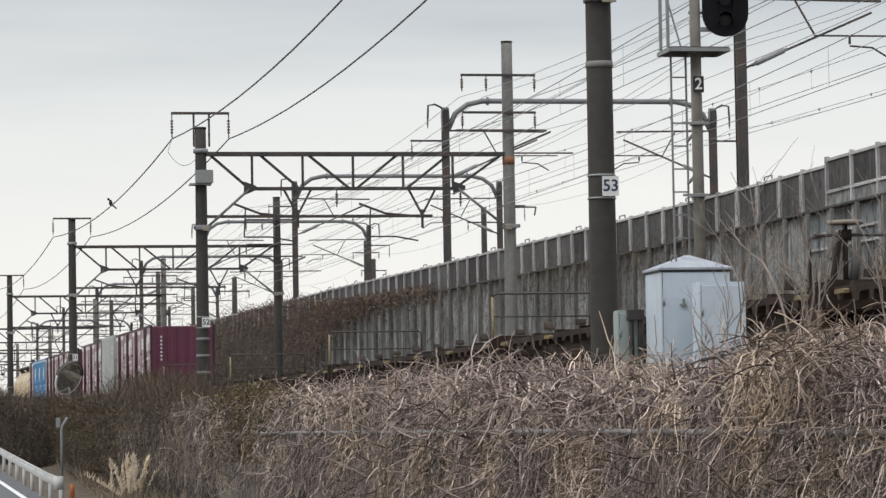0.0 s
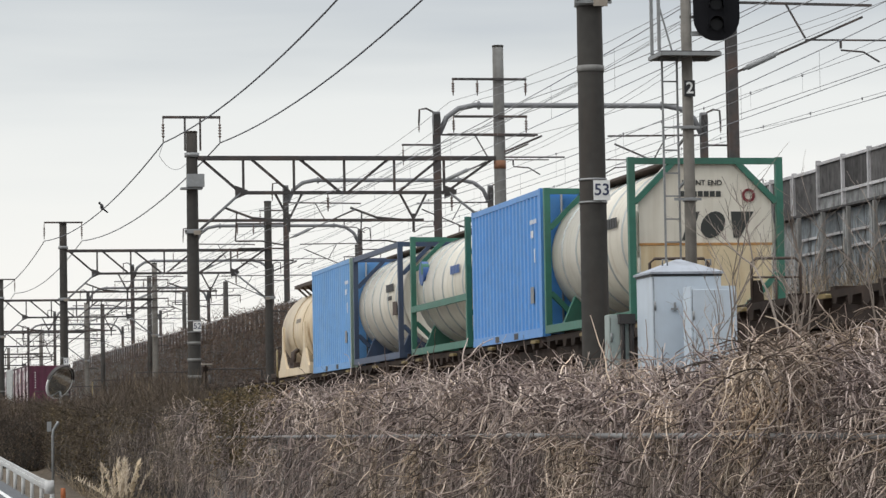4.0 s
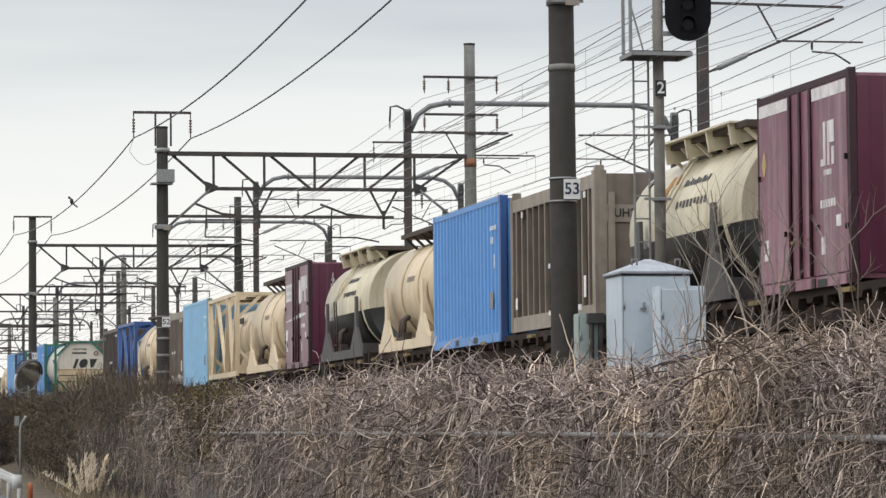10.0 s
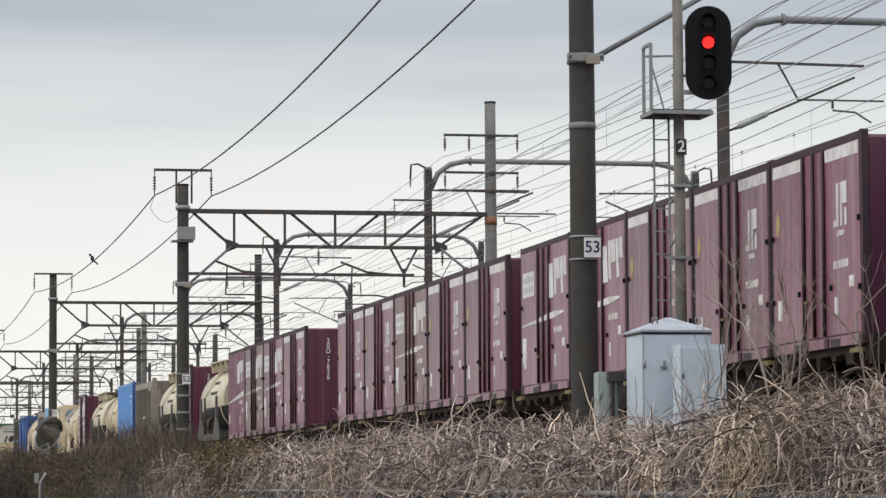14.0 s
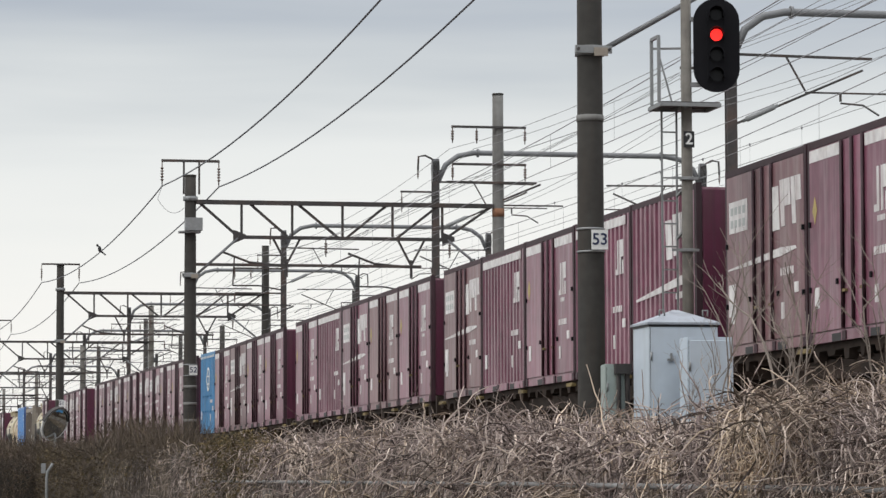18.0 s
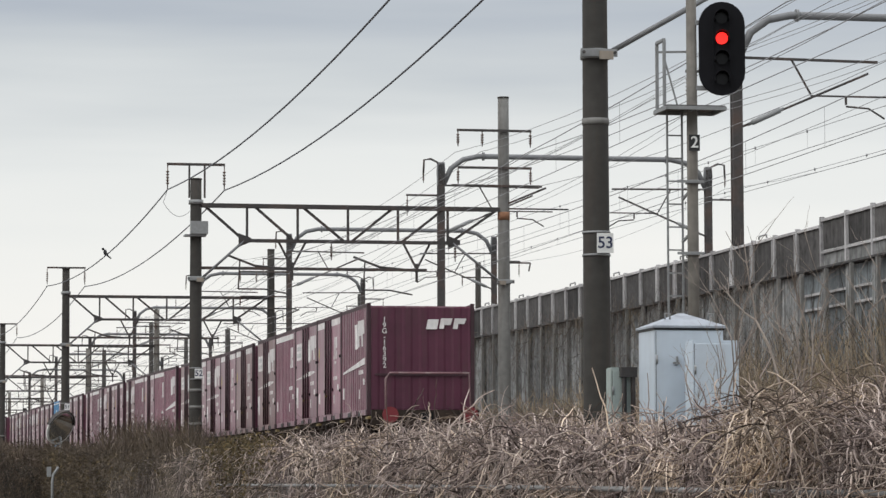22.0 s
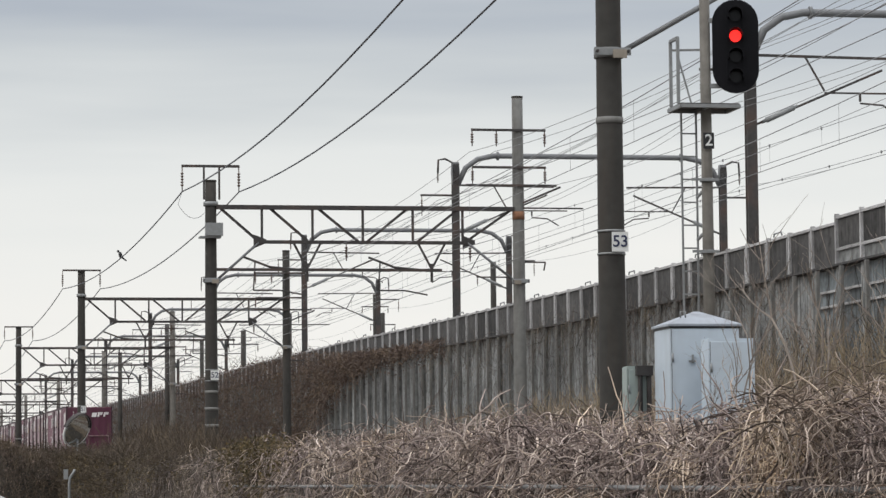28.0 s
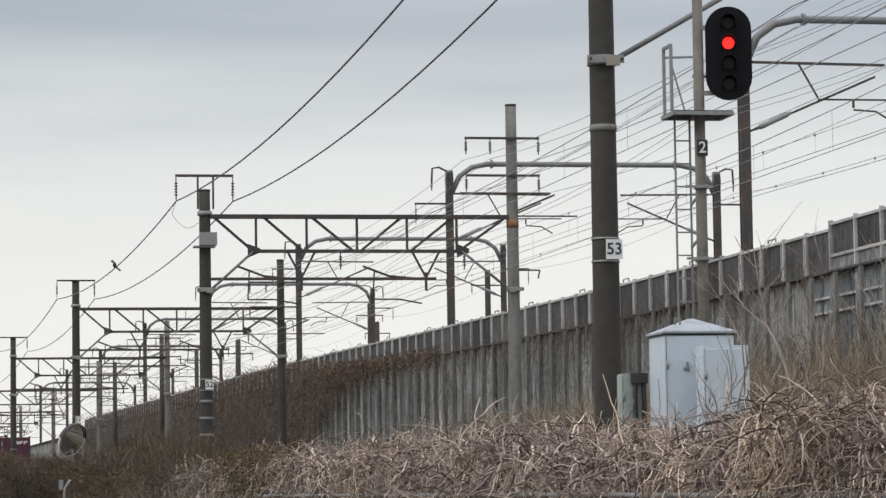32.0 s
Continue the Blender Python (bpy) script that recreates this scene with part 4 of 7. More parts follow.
def side_plate(bm, L, W, a0, a1, z0, z1, proud=0.012, slant=0.0):
    """A flat plate on the near side; a runs from the leading end."""
    y0, y1 = L / 2 - a0, L / 2 - a1
    x = -W / 2
    o = [(y0 - slant, z1), (y1 - slant, z1), (y1, z0), (y0, z0)]
    extrude(bm, o, 0, x - proud, x - 0.001)


def mark_blocks(bm, L, W, a, z, s, x_off=0.014):
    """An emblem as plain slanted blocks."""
    for a0, a1, z0, z1 in ((0.0, 0.2, 0.0, 0.16), (0.2, 0.36, 0.0, 1.0), (0.5, 0.64, 0.0, 1.0), (0.64, 0.98, 0.5, 1.0), (0.8, 0.96, 0.0, 0.4)):
        side_plate(bm, L, W, a + a0 * s * 0.95, a + a1 * s * 0.95, z + z0 * s, z + z1 * s, x_off)


def wide_mark(bm, L, W, a, z, w, h):
    """A wide emblem as three slanted plain blocks."""
    for k0, k1, z0, z1 in ((0.0, 0.26, 0.0, 0.9), (0.32, 0.44, 0.05, 1.0), (0.44, 0.64, 0.45, 1.0), (0.7, 0.82, 0.05, 1.0), (0.82, 1.0, 0.5, 1.0)):
        side_plate(bm, L, W, a + k0 * w, a + k1 * w, z + z0 * h, z + z1 * h, 0.013, slant=-0.06 * (z1 - z0))


def box_shell(c, L, W, H, material, rail_mat, post=0.11, corner=True):
    bm = B()
    bx(bm, -W / 2 + 0.03, W / 2 - 0.03, -L / 2 + 0.03, L / 2 - 0.03, 0.06, H - 0.05)
    part("body", bm, material, c)
    for z0, z1 in ((0.0, 0.13), (H - 0.09, H)):
        for s in (-1, 1):
            bm = B()
            bx(bm, s * W / 2 - 0.05 * (s > 0), s * W / 2 + 0.05 * (s < 0), -L / 2 + 0.1, L / 2 - 0.1, z0, z1)
            part("side_rail", bm, material if z0 == 0 else rail_mat, c)
    for sx in (-1, 1):
        for sy in (-1, 1):
            bm = B()
            x0, x1 = sorted((sx * W / 2, sx * (W / 2 - post)))
            y0, y1 = sorted((sy * L / 2, sy * (L / 2 - post)))
            bx(bm, x0, x1, y0, y1, 0.0, H + 0.012)
            part("corner_post", bm, rail_mat, c)


def twelve_foot(style, end_text="", bars=0):
    L, W, H = 3.715, 2.58, 2.62
    paint = M["jrblue"] if style == "blue" else M["maroon_worn"] if style.endswith("_worn") else M["maroon"]
    worn, style = style.endswith("_worn"), style.replace("_worn", "")
    words = {"plain": "maroon twelve-foot freight container with white emblem and door bars",
             "swoosh": "maroon twelve-foot freight container with white panel, emblem and stripe",
             "ribbed": "ribbed maroon twelve-foot freight container with white emblem and stripe",
             "ribbed_plain": "ribbed maroon twelve-foot freight container with small white emblem",
             "blue": "cyan-blue twelve-foot freight container with white ring emblem"}[style]
    if worn:
        words = words.replace("maroon", "faded brown-maroon")
    c = thing("freight_container", words, "container", "containers on the train")
    box_shell(c, L, W, H, paint, M["maroon_rail"] if style != "blue" else M["jrblue"], 0.09)
    x = -W / 2
    if style in ("plain", "swoosh"):
        for a0, a1, nm in ((0.09, 1.42, "side_panel"), (1.46, 1.83, "door_leaf"), (1.86, 2.24, "door_leaf"), (2.28, 3.62, "side_panel")):
            bm = B()
            side_plate(bm, L, W, a0, a1, 0.15, H - 0.1, 0.004 if nm == "side_panel" else -0.004)
            for v in bm.verts:
                if v.co.x > x - 0.0005 and nm == "door_leaf":
                    v.co.x = x + 0.03
            part(nm, bm, paint, c)
        for a in (1.44, 1.845, 2.26):
            bm = B()
            tube(bm, [(x - 0.028, L / 2 - a, 0.15), (x - 0.028, L / 2 - a, H - 0.1)], 0.022, 6)
            part("lock_bar", bm, M["maroon_rail"], c)
        for a, z in ((1.5, 0.62), (2.2, 0.62)):
            bm = B()
            side_plate(bm, L, W, a - 0.07, a + 0.07, z - 0.018, z + 0.018, 0.04)
            part("door_handle", bm, M["catch"], c)
        for a, z in ((0.11, 1.55), (0.11, 0.7), (3.6, 1.55), (3.6, 0.7), (1.2, 0.75), (2.5, 0.75)):
            bm = B()
            side_plate(bm, L, W, a - 0.025, a + 0.025, z - 0.035, z + 0.035, 0.03)
            part("hinge", bm, M["black"], c)
    else:
        bm = B()
        corrugated(bm, x - 0.006, -L / 2 + 0.09, L / 2 - 0.09, 0.13, H - 0.09, 10 if style == "blue" else 13, 0.09)
        part("ribbed_side", bm, paint, c)
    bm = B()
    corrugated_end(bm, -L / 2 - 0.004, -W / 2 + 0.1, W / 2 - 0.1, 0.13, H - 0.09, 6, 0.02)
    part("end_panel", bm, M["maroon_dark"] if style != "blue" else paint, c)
    for a0, a1, z0, z1 in ((0.28, 0.46, 0.45, 0.72), (2.62, 2.76, 0.4, 0.62), (3.2, 3.38, 0.72, 0.86)):
        bm = B()
        side_plate(bm, L, W, a0, a1, z0, z1, 0.012)
        part("small_label", bm, M["mark"], c, "small white data label")
    for k in range(6):
        bm = B()
        side_plate(bm, L, W, 2.6 + 0.1 * k, 2.665 + 0.1 * k, 0.98, 1.08, 0.011)
        part("side_number", bm, M["mark"], c, "white number too small to read")
    if style == "ribbed_plain":
        bm = B()
        side_plate(bm, L, W, 0.12, L - 0.3, H - 0.26, H - 0.115, 0.011)
        part("top_stripe", bm, M["mark"], c)
        bm = B()
        mark_blocks(bm, L, W, 2.8, 1.58, 0.55)
        part("emblem", bm, M["mark"], c, "white block emblem")
    elif style == "plain":
        for a0, a1 in ((0.1, 1.4), (2.3, 3.6)):
            bm = B()
            side_plate(bm, L, W, a0, a1, H - 0.27, H - 0.115, 0.008)
            part("top_stripe", bm, M["mark"], c)
        bm = B()
        mark_blocks(bm, L, W, 2.64, 1.5, 0.55)
        part("emblem", bm, M["mark"], c, "white block emblem")
        bm = B()
        for k in range(4):
            side_plate(bm, L, W, 2.74 + 0.075 * k, 2.80 + 0.075 * k, 1.38, 1.45, 0.011)
        part("emblem_caption", bm, M["mark"], c)
        bm = B()
        extrude(bm, [(L / 2 - 0.39, 1.72), (L / 2 - 0.3, 1.54), (L / 2 - 0.21, 1.72), (L / 2 - 0.3, 1.9)], 0, x - 0.009, x - 0.001)
        part("warning_diamond", bm, M["sign_yellow"], c, "yellow diamond warning mark")
    elif style in ("swoosh", "ribbed"):
        bm = B()
        wide_mark(bm, L, W, 2.25 if style == "swoosh" else 2.1, 1.6, 1.28, 0.66)
        part("emblem", bm, M["mark"], c, "large white slanted emblem")
        bm = B()
        o = [(L / 2 - 0.15, 1.2), (L / 2 - 2.6, 1.24), (L / 2 - 3.3, 1.3), (L / 2 - 3.25, 1.34), (L / 2 - 2.6, 1.36), (L / 2 - 0.15, 1.22)] if style == "swoosh" else \
            [(L / 2 - 0.3, 1.06), (L / 2 - 3.45, 1.2), (L / 2 - 3.45, 1.36), (L / 2 - 0.3, 1.1)]
        extrude(bm, o, 0, x - 0.012, x - 0.001)
        part("stripe", bm, M["mark"], c, "long tapering white stripe")
        if style == "swoosh":
            bm = B()
            side_plate(bm, L, W, 0.22, 1.1, 1.72, 2.16, 0.011)
            part("notice_panel", bm, M["mark"], c, "pale notice panel")
            for r in range(2):
                for k in range(4):
                    bm = B()
                    side_plate(bm, L, W, 0.3 + 0.19 * k, 0.42 + 0.19 * k, 1.79 + 0.18 * r, 1.9 + 0.18 * r, 0.013)
                    part("notice_text", bm, M["tankgrey"], c)
            bm = B()
            side_plate(bm, L, W, 0.18, 0.5, 0.55, 1.0, 0.012)
            part("sticker", bm, M["mark"], c)
    else:
        bm = B()
        cy, cz = L / 2 - 2.1, 1.75
        ring = [(cy + 0.3 * math.cos(2 * math.pi * i / 20), cz + 0.36 * math.sin(2 * math.pi * i / 20)) for i in range(20)]
        for a, b in zip(ring, ring[1:] + ring[:1]):
            bar(bm, (x - 0.012, *a), (x - 0.012, *b), 0.02, 0.06)
        for dz in (-0.15, 0.1):
            bar(bm, (x - 0.012, cy - 0.27, cz + dz), (x - 0.012, cy + 0.27, cz + dz), 0.02, 0.05)
        part("emblem", bm, M["white"], c, "white ring emblem")
        for k in range(9):
            bm = B()
            side_plate(bm, L, W, 0.15 + 0.4 * k, 0.3 + 0.4 * k, H - 0.17, H - 0.1, 0.02)
            part("top_stripe", bm, M["white"], c)
        for z in (0.7, 1.2):
            for a in (0.9, 1.5, 2.1, 2.8):
                bm = B()
                side_plate(bm, L, W, a - 0.06, a + 0.06, z - 0.03, z + 0.03, 0.06)
                part("lock", bm, M["jrblue"], c)
    for a in (0.92, 2.42):
        bm = B()
        side_plate(bm, L, W, a, a + 0.36, 0.0, 0.1, 0.003)
        part("fork_pocket", bm, M["ink"], c, "dark fork-lift pocket")
    for a in (0.03, 1.36, 2.2, 3.55):
        bm = B()
        side_plate(bm, L, W, a, a + 0.14, 0.0, 0.12, 0.014)
        part("foot_casting", bm, M["maroon_rail"] if style != "blue" else paint, c)
    if end_text:
        # upright number on the rear face
        for i, ch in enumerate(end_text):
            lettering("end_number", ch, 0.17, M["mark"], c, Matrix.Translation((-0.88 if style == "ribbed" else -0.68, -L / 2 - 0.022, 2.24 - i * 0.135)) @ REAR)
    for i in range(bars):
        bm = B()
        bx(bm, -0.89, -0.82, -L / 2 - 0.03, -L / 2 - 0.016, 2.1 - i * 0.15, 2.18 - i * 0.15)
        part("end_number", bm, M["mark"], c, "white number too small to read")
    return c


def twenty_box(material, post_mat, label):
    L, W, H = 6.05, 2.56, 2.64
    c = thing("freight_container", label, "container", "containers on the train")
    bm = B()
    bx(bm, -W / 2 + 0.06, W / 2 - 0.06, -L / 2 + 0.05, L / 2 - 0.05, 0.1, H - 0.04)
    part("body", bm, material, c)
    bm = B()
    corrugated(bm, -W / 2 + 0.004, -L / 2 + 0.14, L / 2 - 0.14, 0.16, H - 0.1, 19, 0.034)
    part("ribbed_side", bm, material, c)
    bm = B()
    corrugated(bm, W / 2 - 0.004, -L / 2 + 0.14, L / 2 - 0.14, 0.16, H - 0.1, 19, 0.05, out=1)
    part("ribbed_side", bm, material, c)
    for s in (-1, 1):
        for z0, z1 in ((0.0, 0.16), (H - 0.1, H)):
            bm = B()
            bx(bm, s * W / 2 - 0.06 * (s > 0), s * W / 2 + 0.06 * (s < 0), -L / 2 + 0.14, L / 2 - 0.14, z0, z1)
            part("side_rail", bm, material, c)
    for a in (2.05, 3.7):
        bm = B()
        side_plate(bm, L, W, a, a + 0.34, 0.02, 0.13, 0.004)
        part("fork_pocket", bm, M["ink"], c, "dark fork-lift pocket")
    for sx in (-1, 1):
        for sy in (-1, 1):
            bm = B()
            x0, x1 = sorted((sx * W / 2, sx * (W / 2 - 0.14)))
            y0, y1 = sorted((sy * L / 2, sy * (L / 2 - 0.14)))
            bx(bm, x0, x1, y0, y1, 0.12, H - 0.12)
            p = part("corner_post", bm, post_mat if sy < 0 else material, c)
            for z0, z1 in ((0.0, 0.12), (H - 0.12, H + 0.01)):
                bm = B()
                bx(bm, x0 - 0.005, x1 + 0.005, y0 - 0.005, y1 + 0.005, z0, z1)
                part("corner_casting", bm, post_mat if sy < 0 else material, p)
    for sx in (-0.6, 0.6):
        bm = B()
        bx(bm, sx - 0.56, sx + 0.56, -L / 2 - 0.0, -L / 2 + 0.05, 0.14, H - 0.14)
        d = part("door", bm, material, c)
        for k in (-0.3, 0.3):
            bm = B()
            tube(bm, [(sx + k, -L / 2 - 0.03, 0.1), (sx + k, -L / 2 - 0.03, H - 0.1)], 0.02, 6)
            part("lock_bar", bm, M["steel"], d)
    bm = B()
    for k in range(5):
        side_plate(bm, L, W, 5.2 + 0.11 * k, 5.26 + 0.11 * k, 2.05, 2.13, 0.006)
    for k in range(2):
        side_plate(bm, L, W, 5.25 + 0.11 * k, 5.33 + 0.11 * k, 1.8, 1.93, 0.006)
    part("number", bm, M["white"], c, "white number too small to read")
    bm = B()
    side_plate(bm, L, W, 5.15, 5.42, 0.62, 0.92, 0.006)
    part("data_plate", bm, M["steel"], c)
    bm = B()
    side_plate(bm, L, W, 5.5, 5.56, 1.35, 1.6, 0.006)
    part("label_strip", bm, M["white"], c)
    return c


def hopper_box(label, end_words="", paint=None, slim=False):
    paint = paint or M["hopper"]
    L, W, H = 6.05, 2.44, 2.36
    lo, hi = (0.16, H - 0.13) if slim else (0.26, H - 0.22)
    c = thing("freight_container", label, "container", "containers on the train")
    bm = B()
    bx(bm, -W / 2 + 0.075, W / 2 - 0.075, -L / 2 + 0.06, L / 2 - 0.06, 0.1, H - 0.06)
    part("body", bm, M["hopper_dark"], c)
    for s in (-1, 1):
        for z0, z1 in ((0.0, lo), (hi, H)):
            bm = B()
            bx(bm, s * W / 2 - 0.12 * (s > 0), s * W / 2 + 0.12 * (s < 0), -L / 2 + 0.2, L / 2 - 0.2, z0, z1)
            part("side_rail", bm, paint if slim else M["hopper_light"], c)
    n = 13
    for s in (-1, 1):
        for i in range(n):
            y = -L / 2 + 0.45 + i * (L - 0.9) / (n - 1)
            bm = B()
            bx(bm, *sorted((s * W / 2 - s * 0.004, s * (W / 2 - 0.075))), y - 0.045, y + 0.045, lo, hi)
            part("rib", bm, paint, c)
    for sx in (-1, 1):
        for sy in (-1, 1):
            bm = B()
            x0, x1 = sorted((sx * W / 2, sx * (W / 2 - 0.2)))
            y0, y1 = sorted((sy * L / 2, sy * (L / 2 - 0.2)))
            bx(bm, x0, x1, y0, y1, 0, H + 0.06)
            bx(bm, x0 + 0.03, x1 - 0.03, y0 + 0.03, y1 - 0.03, H + 0.06, H + 0.14)
            part("corner_post", bm, M["hopper_light"] if sy < 0 and not slim else paint, c)
    bm = B()
    bx(bm, -W / 2 + 0.2, W / 2 - 0.2, -L / 2 + 0.01, -L / 2 + 0.06, 0.1, H)
    part("end_panel", bm, paint, c)
    for x in (-0.95, -0.3, 0.3, 0.95):
        bm = B()
        bar(bm, (x, -L / 2 - 0.01, 0.1), (x, -L / 2 - 0.01, H - 0.3), 0.1)
        part("end_rib", bm, M["hopper_light"], c)
    bm = B()
    bx(bm, -W / 2 + 0.2, W / 2 - 0.2, -L / 2 - 0.02, -L / 2 + 0.01, H - 0.78, H - 0.5)
    part("end_frame", bm, M["hopper_light"], c)
    bm = B()
    side_plate(bm, L, W, L - 0.75, L - 0.6, 0.4, 0.75, 0.006)
    part("label_plate", bm, M["white"], c)
    bm = B()
    side_plate(bm, L, W, 0.4, 0.55, 0.4, 0.6, 0.006)
    part("label_plate", bm, M["white"], c)
    bm = B()
    bx(bm, -W / 2 + 0.1, W / 2 - 0.1, -L / 2 + 0.3, L / 2 - 0.3, H - 0.06, H + 0.03)
    part("roof", bm, paint, c)
    if end_words:
        lettering("end_lettering", end_words, 0.19, M["ink"], c, Matrix.Translation((-0.68, -L / 2 - 0.024, H - 0.64)) @ REAR)
    for a, z, w, hh in ((0.9, 2.0, 0.12, 0.1), (2.9, 1.0, 0.14, 0.08), (3.1, 1.0, 0.1, 0.08), (3.5, 1.0, 0.18, 0.1), (2.9, 0.2, 0.2, 0.08), (4.6, 0.2, 0.2, 0.1), (4.95, 0.2, 0.2, 0.1), (5.0, 2.02, 0.14, 0.1), (5.35, 2.02, 0.14, 0.1)):
        bm = B()
        side_plate(bm, L, W, a, a + w, z, z + hh, 0.014)
        part("white_mark", bm, M["mark"], c)
    return c


def vessel(c, material, r, cz, y0, y1, lower=None, split=-0.12):
    """A lying tank with dished ends; a second colour below the split height."""
    n = 40
    prof = [(y0 + 0.36 * (1 - math.sin(math.pi / 2 * i / 6)), r * max(0.02, math.cos(math.pi / 2 * (1 - i / 6)) ** 0.6)) for i in range(7)]
    prof += [(y0 + y1 - y, rr) for y, rr in prof[::-1]]
    halves = [(material, lambda z: True)] if lower is None else [(material, lambda z: z >= split * r), (lower, lambda z: z < split * r)]
    for k, (m, keep) in enumerate(halves):
        bm = B()
        rings = [[bm.verts.new((rr * math.cos(2 * math.pi * j / n), y, cz + rr * math.sin(2 * math.pi * j / n))) for j in range(n)] for y, rr in prof]
        for a, b in zip(rings, rings[1:]):
            for j in range(n):
                zm = sum(v.co.z - cz for v in (a[j], a[(j + 1) % n], b[j], b[(j + 1) % n])) / 4
                if keep(zm):
                    bm.faces.new((a[j], a[(j + 1) % n], b[(j + 1) % n], b[j])).smooth = True
        if lower is None:
            bm.faces.new(rings[0])
            bm.faces.new(rings[-1][::-1])
        for v in [v for v in bm.verts if not v.link_faces]:
            bm.verts.remove(v)
        part("tank_shell" if k == 0 else "tank_lower_half", bm, m, c)


def hoop(c, y, r, cz, w, material, name="hoop"):
    bm = B()
    n = 36
    pts = [(r * math.cos(2 * math.pi * j / n), r * math.sin(2 * math.pi * j / n)) for j in range(n)]
    for a, b in zip(pts, pts[1:] + pts[:1]):
        v = [bm.verts.new((k * p[0], yy, cz + k * p[1])) for p in (a, b) for k, yy in ((1.0, y - w / 2), (1.022, y - w / 2 + 0.01), (1.022, y + w / 2 - 0.01), (1.0, y + w / 2))]
        for i in range(3):
            bm.faces.new((v[i], v[i + 1], v[i + 5], v[i + 4])).smooth = True
    bmesh.ops.remove_doubles(bm, verts=bm.verts[:], dist=0.0005)
    part(name, bm, material, c)


def tank(paint, label, style, lower=None, frame_mat=None, mark=None, roof=True, W=2.56, H=2.59, r=1.16, cz=1.36):
    L = 6.05
    c = thing("tank_container", label, "tank container", "tank containers on the train")
    fm = frame_mat or paint
    vessel(c, paint, r, cz, -L / 2 + 0.1, L / 2 - 0.1, lower)
    for y in ((-2.15,) if lower else (-1.0, 0.75) if style == "saddle" else (-2.1, -1.05, 0.0, 1.05, 2.1)):
        hoop(c, y, r, cz, 0.09 if style == "saddle" else 0.04, paint if lower else M["cream_band"] if style == "saddle" else M["tankgrey"])
    if style == "saddle":
        sm = fm
        for y, w in ((-1.95, 0.68), (1.95, 0.68)):
            for s in (-1, 1):
                bm = B()
                extrude(bm, [(y - w, 0.0), (y + w, 0.0), (y + w, 0.2), (y + 0.14, 0.68), (y + 0.075, 1.38), (y - 0.075, 1.38), (y - 0.14, 0.68), (y - w, 0.2)], 0, *sorted((s * (W / 2 - 0.06), s * W / 2)))
                part("saddle", bm, sm, c)
            for yy in (y - w, y + w - 0.1):
                bm = B()
                bx(bm, -W / 2 + 0.062, W / 2 - 0.062, yy, yy + 0.1, 0.0, 0.3)
                part("cross_member", bm, sm, c)
        for s in (-1, 1):
            bm = B()
            bx(bm, *sorted((s * (W / 2 - 0.003), s * (W / 2 - 0.1))), -L / 2 + 0.2, L / 2 - 0.2, 0.0, 0.2)
            part("base_sill", bm, sm, c)
        bm = B()
        bx(bm, -0.9, 0.5, -L / 2 + 0.6, L / 2 - 0.9, H + 0.02, H + 0.11)
        part("walkway", bm, M["walkway"], c, "rusty brown top walkway")
        for k in range(6):
            y = -L / 2 + 0.8 + k * 0.8
            bm = B()
            bar(bm, (-0.85, y, H + 0.02), (-0.55, y, H - 0.26), 0.05)
            part("walkway_bracket", bm, paint if lower else M["walkway"], c)
        bm = B()
        bar(bm, (0, L / 2 - 0.6, H - 0.15), (-0.6, L / 2 - 0.3, H - 0.75), 0.03)
        part("walkway_bracket", bm, paint, c)
        bm = B()
        for k, y in enumerate((0.3, 0.55)):
            tube(bm, [(-W / 2 + 0.05, y, 0.28), (-W / 2 + 0.08, y, 0.62), (-W / 2 + 0.2, y + 0.1, 0.7)], 0.06, 8)
        bx(bm, -W / 2 + 0.02, -W / 2 + 0.2, 0.1, 0.9, 0.22, 0.36)
        part("valve", bm, M["walkway"], c, "rusty valves low on the tank")
        def decal(name, a0, a1, z0, z1, material, words=""):
            """A thin plate bent round the shell, a0 to a1 along and z0 to z1 up."""
            bm = B()
            cols = []
            for q in range(4):
                z = z0 + (z1 - z0) * q / 3
                x = -math.sqrt(max((r + 0.012) ** 2 - (z - cz) ** 2, 0.0))
                cols.append([bm.verts.new((x, L / 2 - a, z)) for a in (a0, a1)] + [bm.verts.new((x + 0.01, L / 2 - a, z)) for a in (a0, a1)])
            for u, v in zip(cols, cols[1:]):
                bm.faces.new((u[0], u[1], v[1], v[0]))
                bm.faces.new((u[2], v[2], v[3], u[3]))
                bm.faces.new((u[0], v[0], v[2], u[2]))
                bm.faces.new((u[1], u[3], v[3], v[1]))
            bm.faces.new((cols[0][0], cols[0][2], cols[0][3], cols[0][1]))
            bm.faces.new((cols[-1][0], cols[-1][1], cols[-1][3], cols[-1][2]))
            part(name, bm, material, c, words)
        if lower:
            for k in range(9):
                decal("lettering", 2.72 + 0.15 * k, 2.79 + 0.15 * k + 0.03 * (k % 3 == 0), 1.78, 1.88 - 0.03 * (k % 2), M["tankblack"], "dark lettering too small to read")
            for k in range(9):
                decal("lettering", 2.66 + 0.18 * k, 2.74 + 0.18 * k, 1.45 + 0.03 * (k % 4 == 1), 1.56, M["saddle_grey"], "dark lettering too small to read")
            for k in range(5):
                decal("small_lettering", 0.55 + 0.14 * k, 0.66 + 0.14 * k, 0.98, 1.08, M["mark"], "pale lettering too small to read")
            decal("rust_patch", 1.75, 2.25, 1.84, 2.0, M["rust"], "orange rust stain")
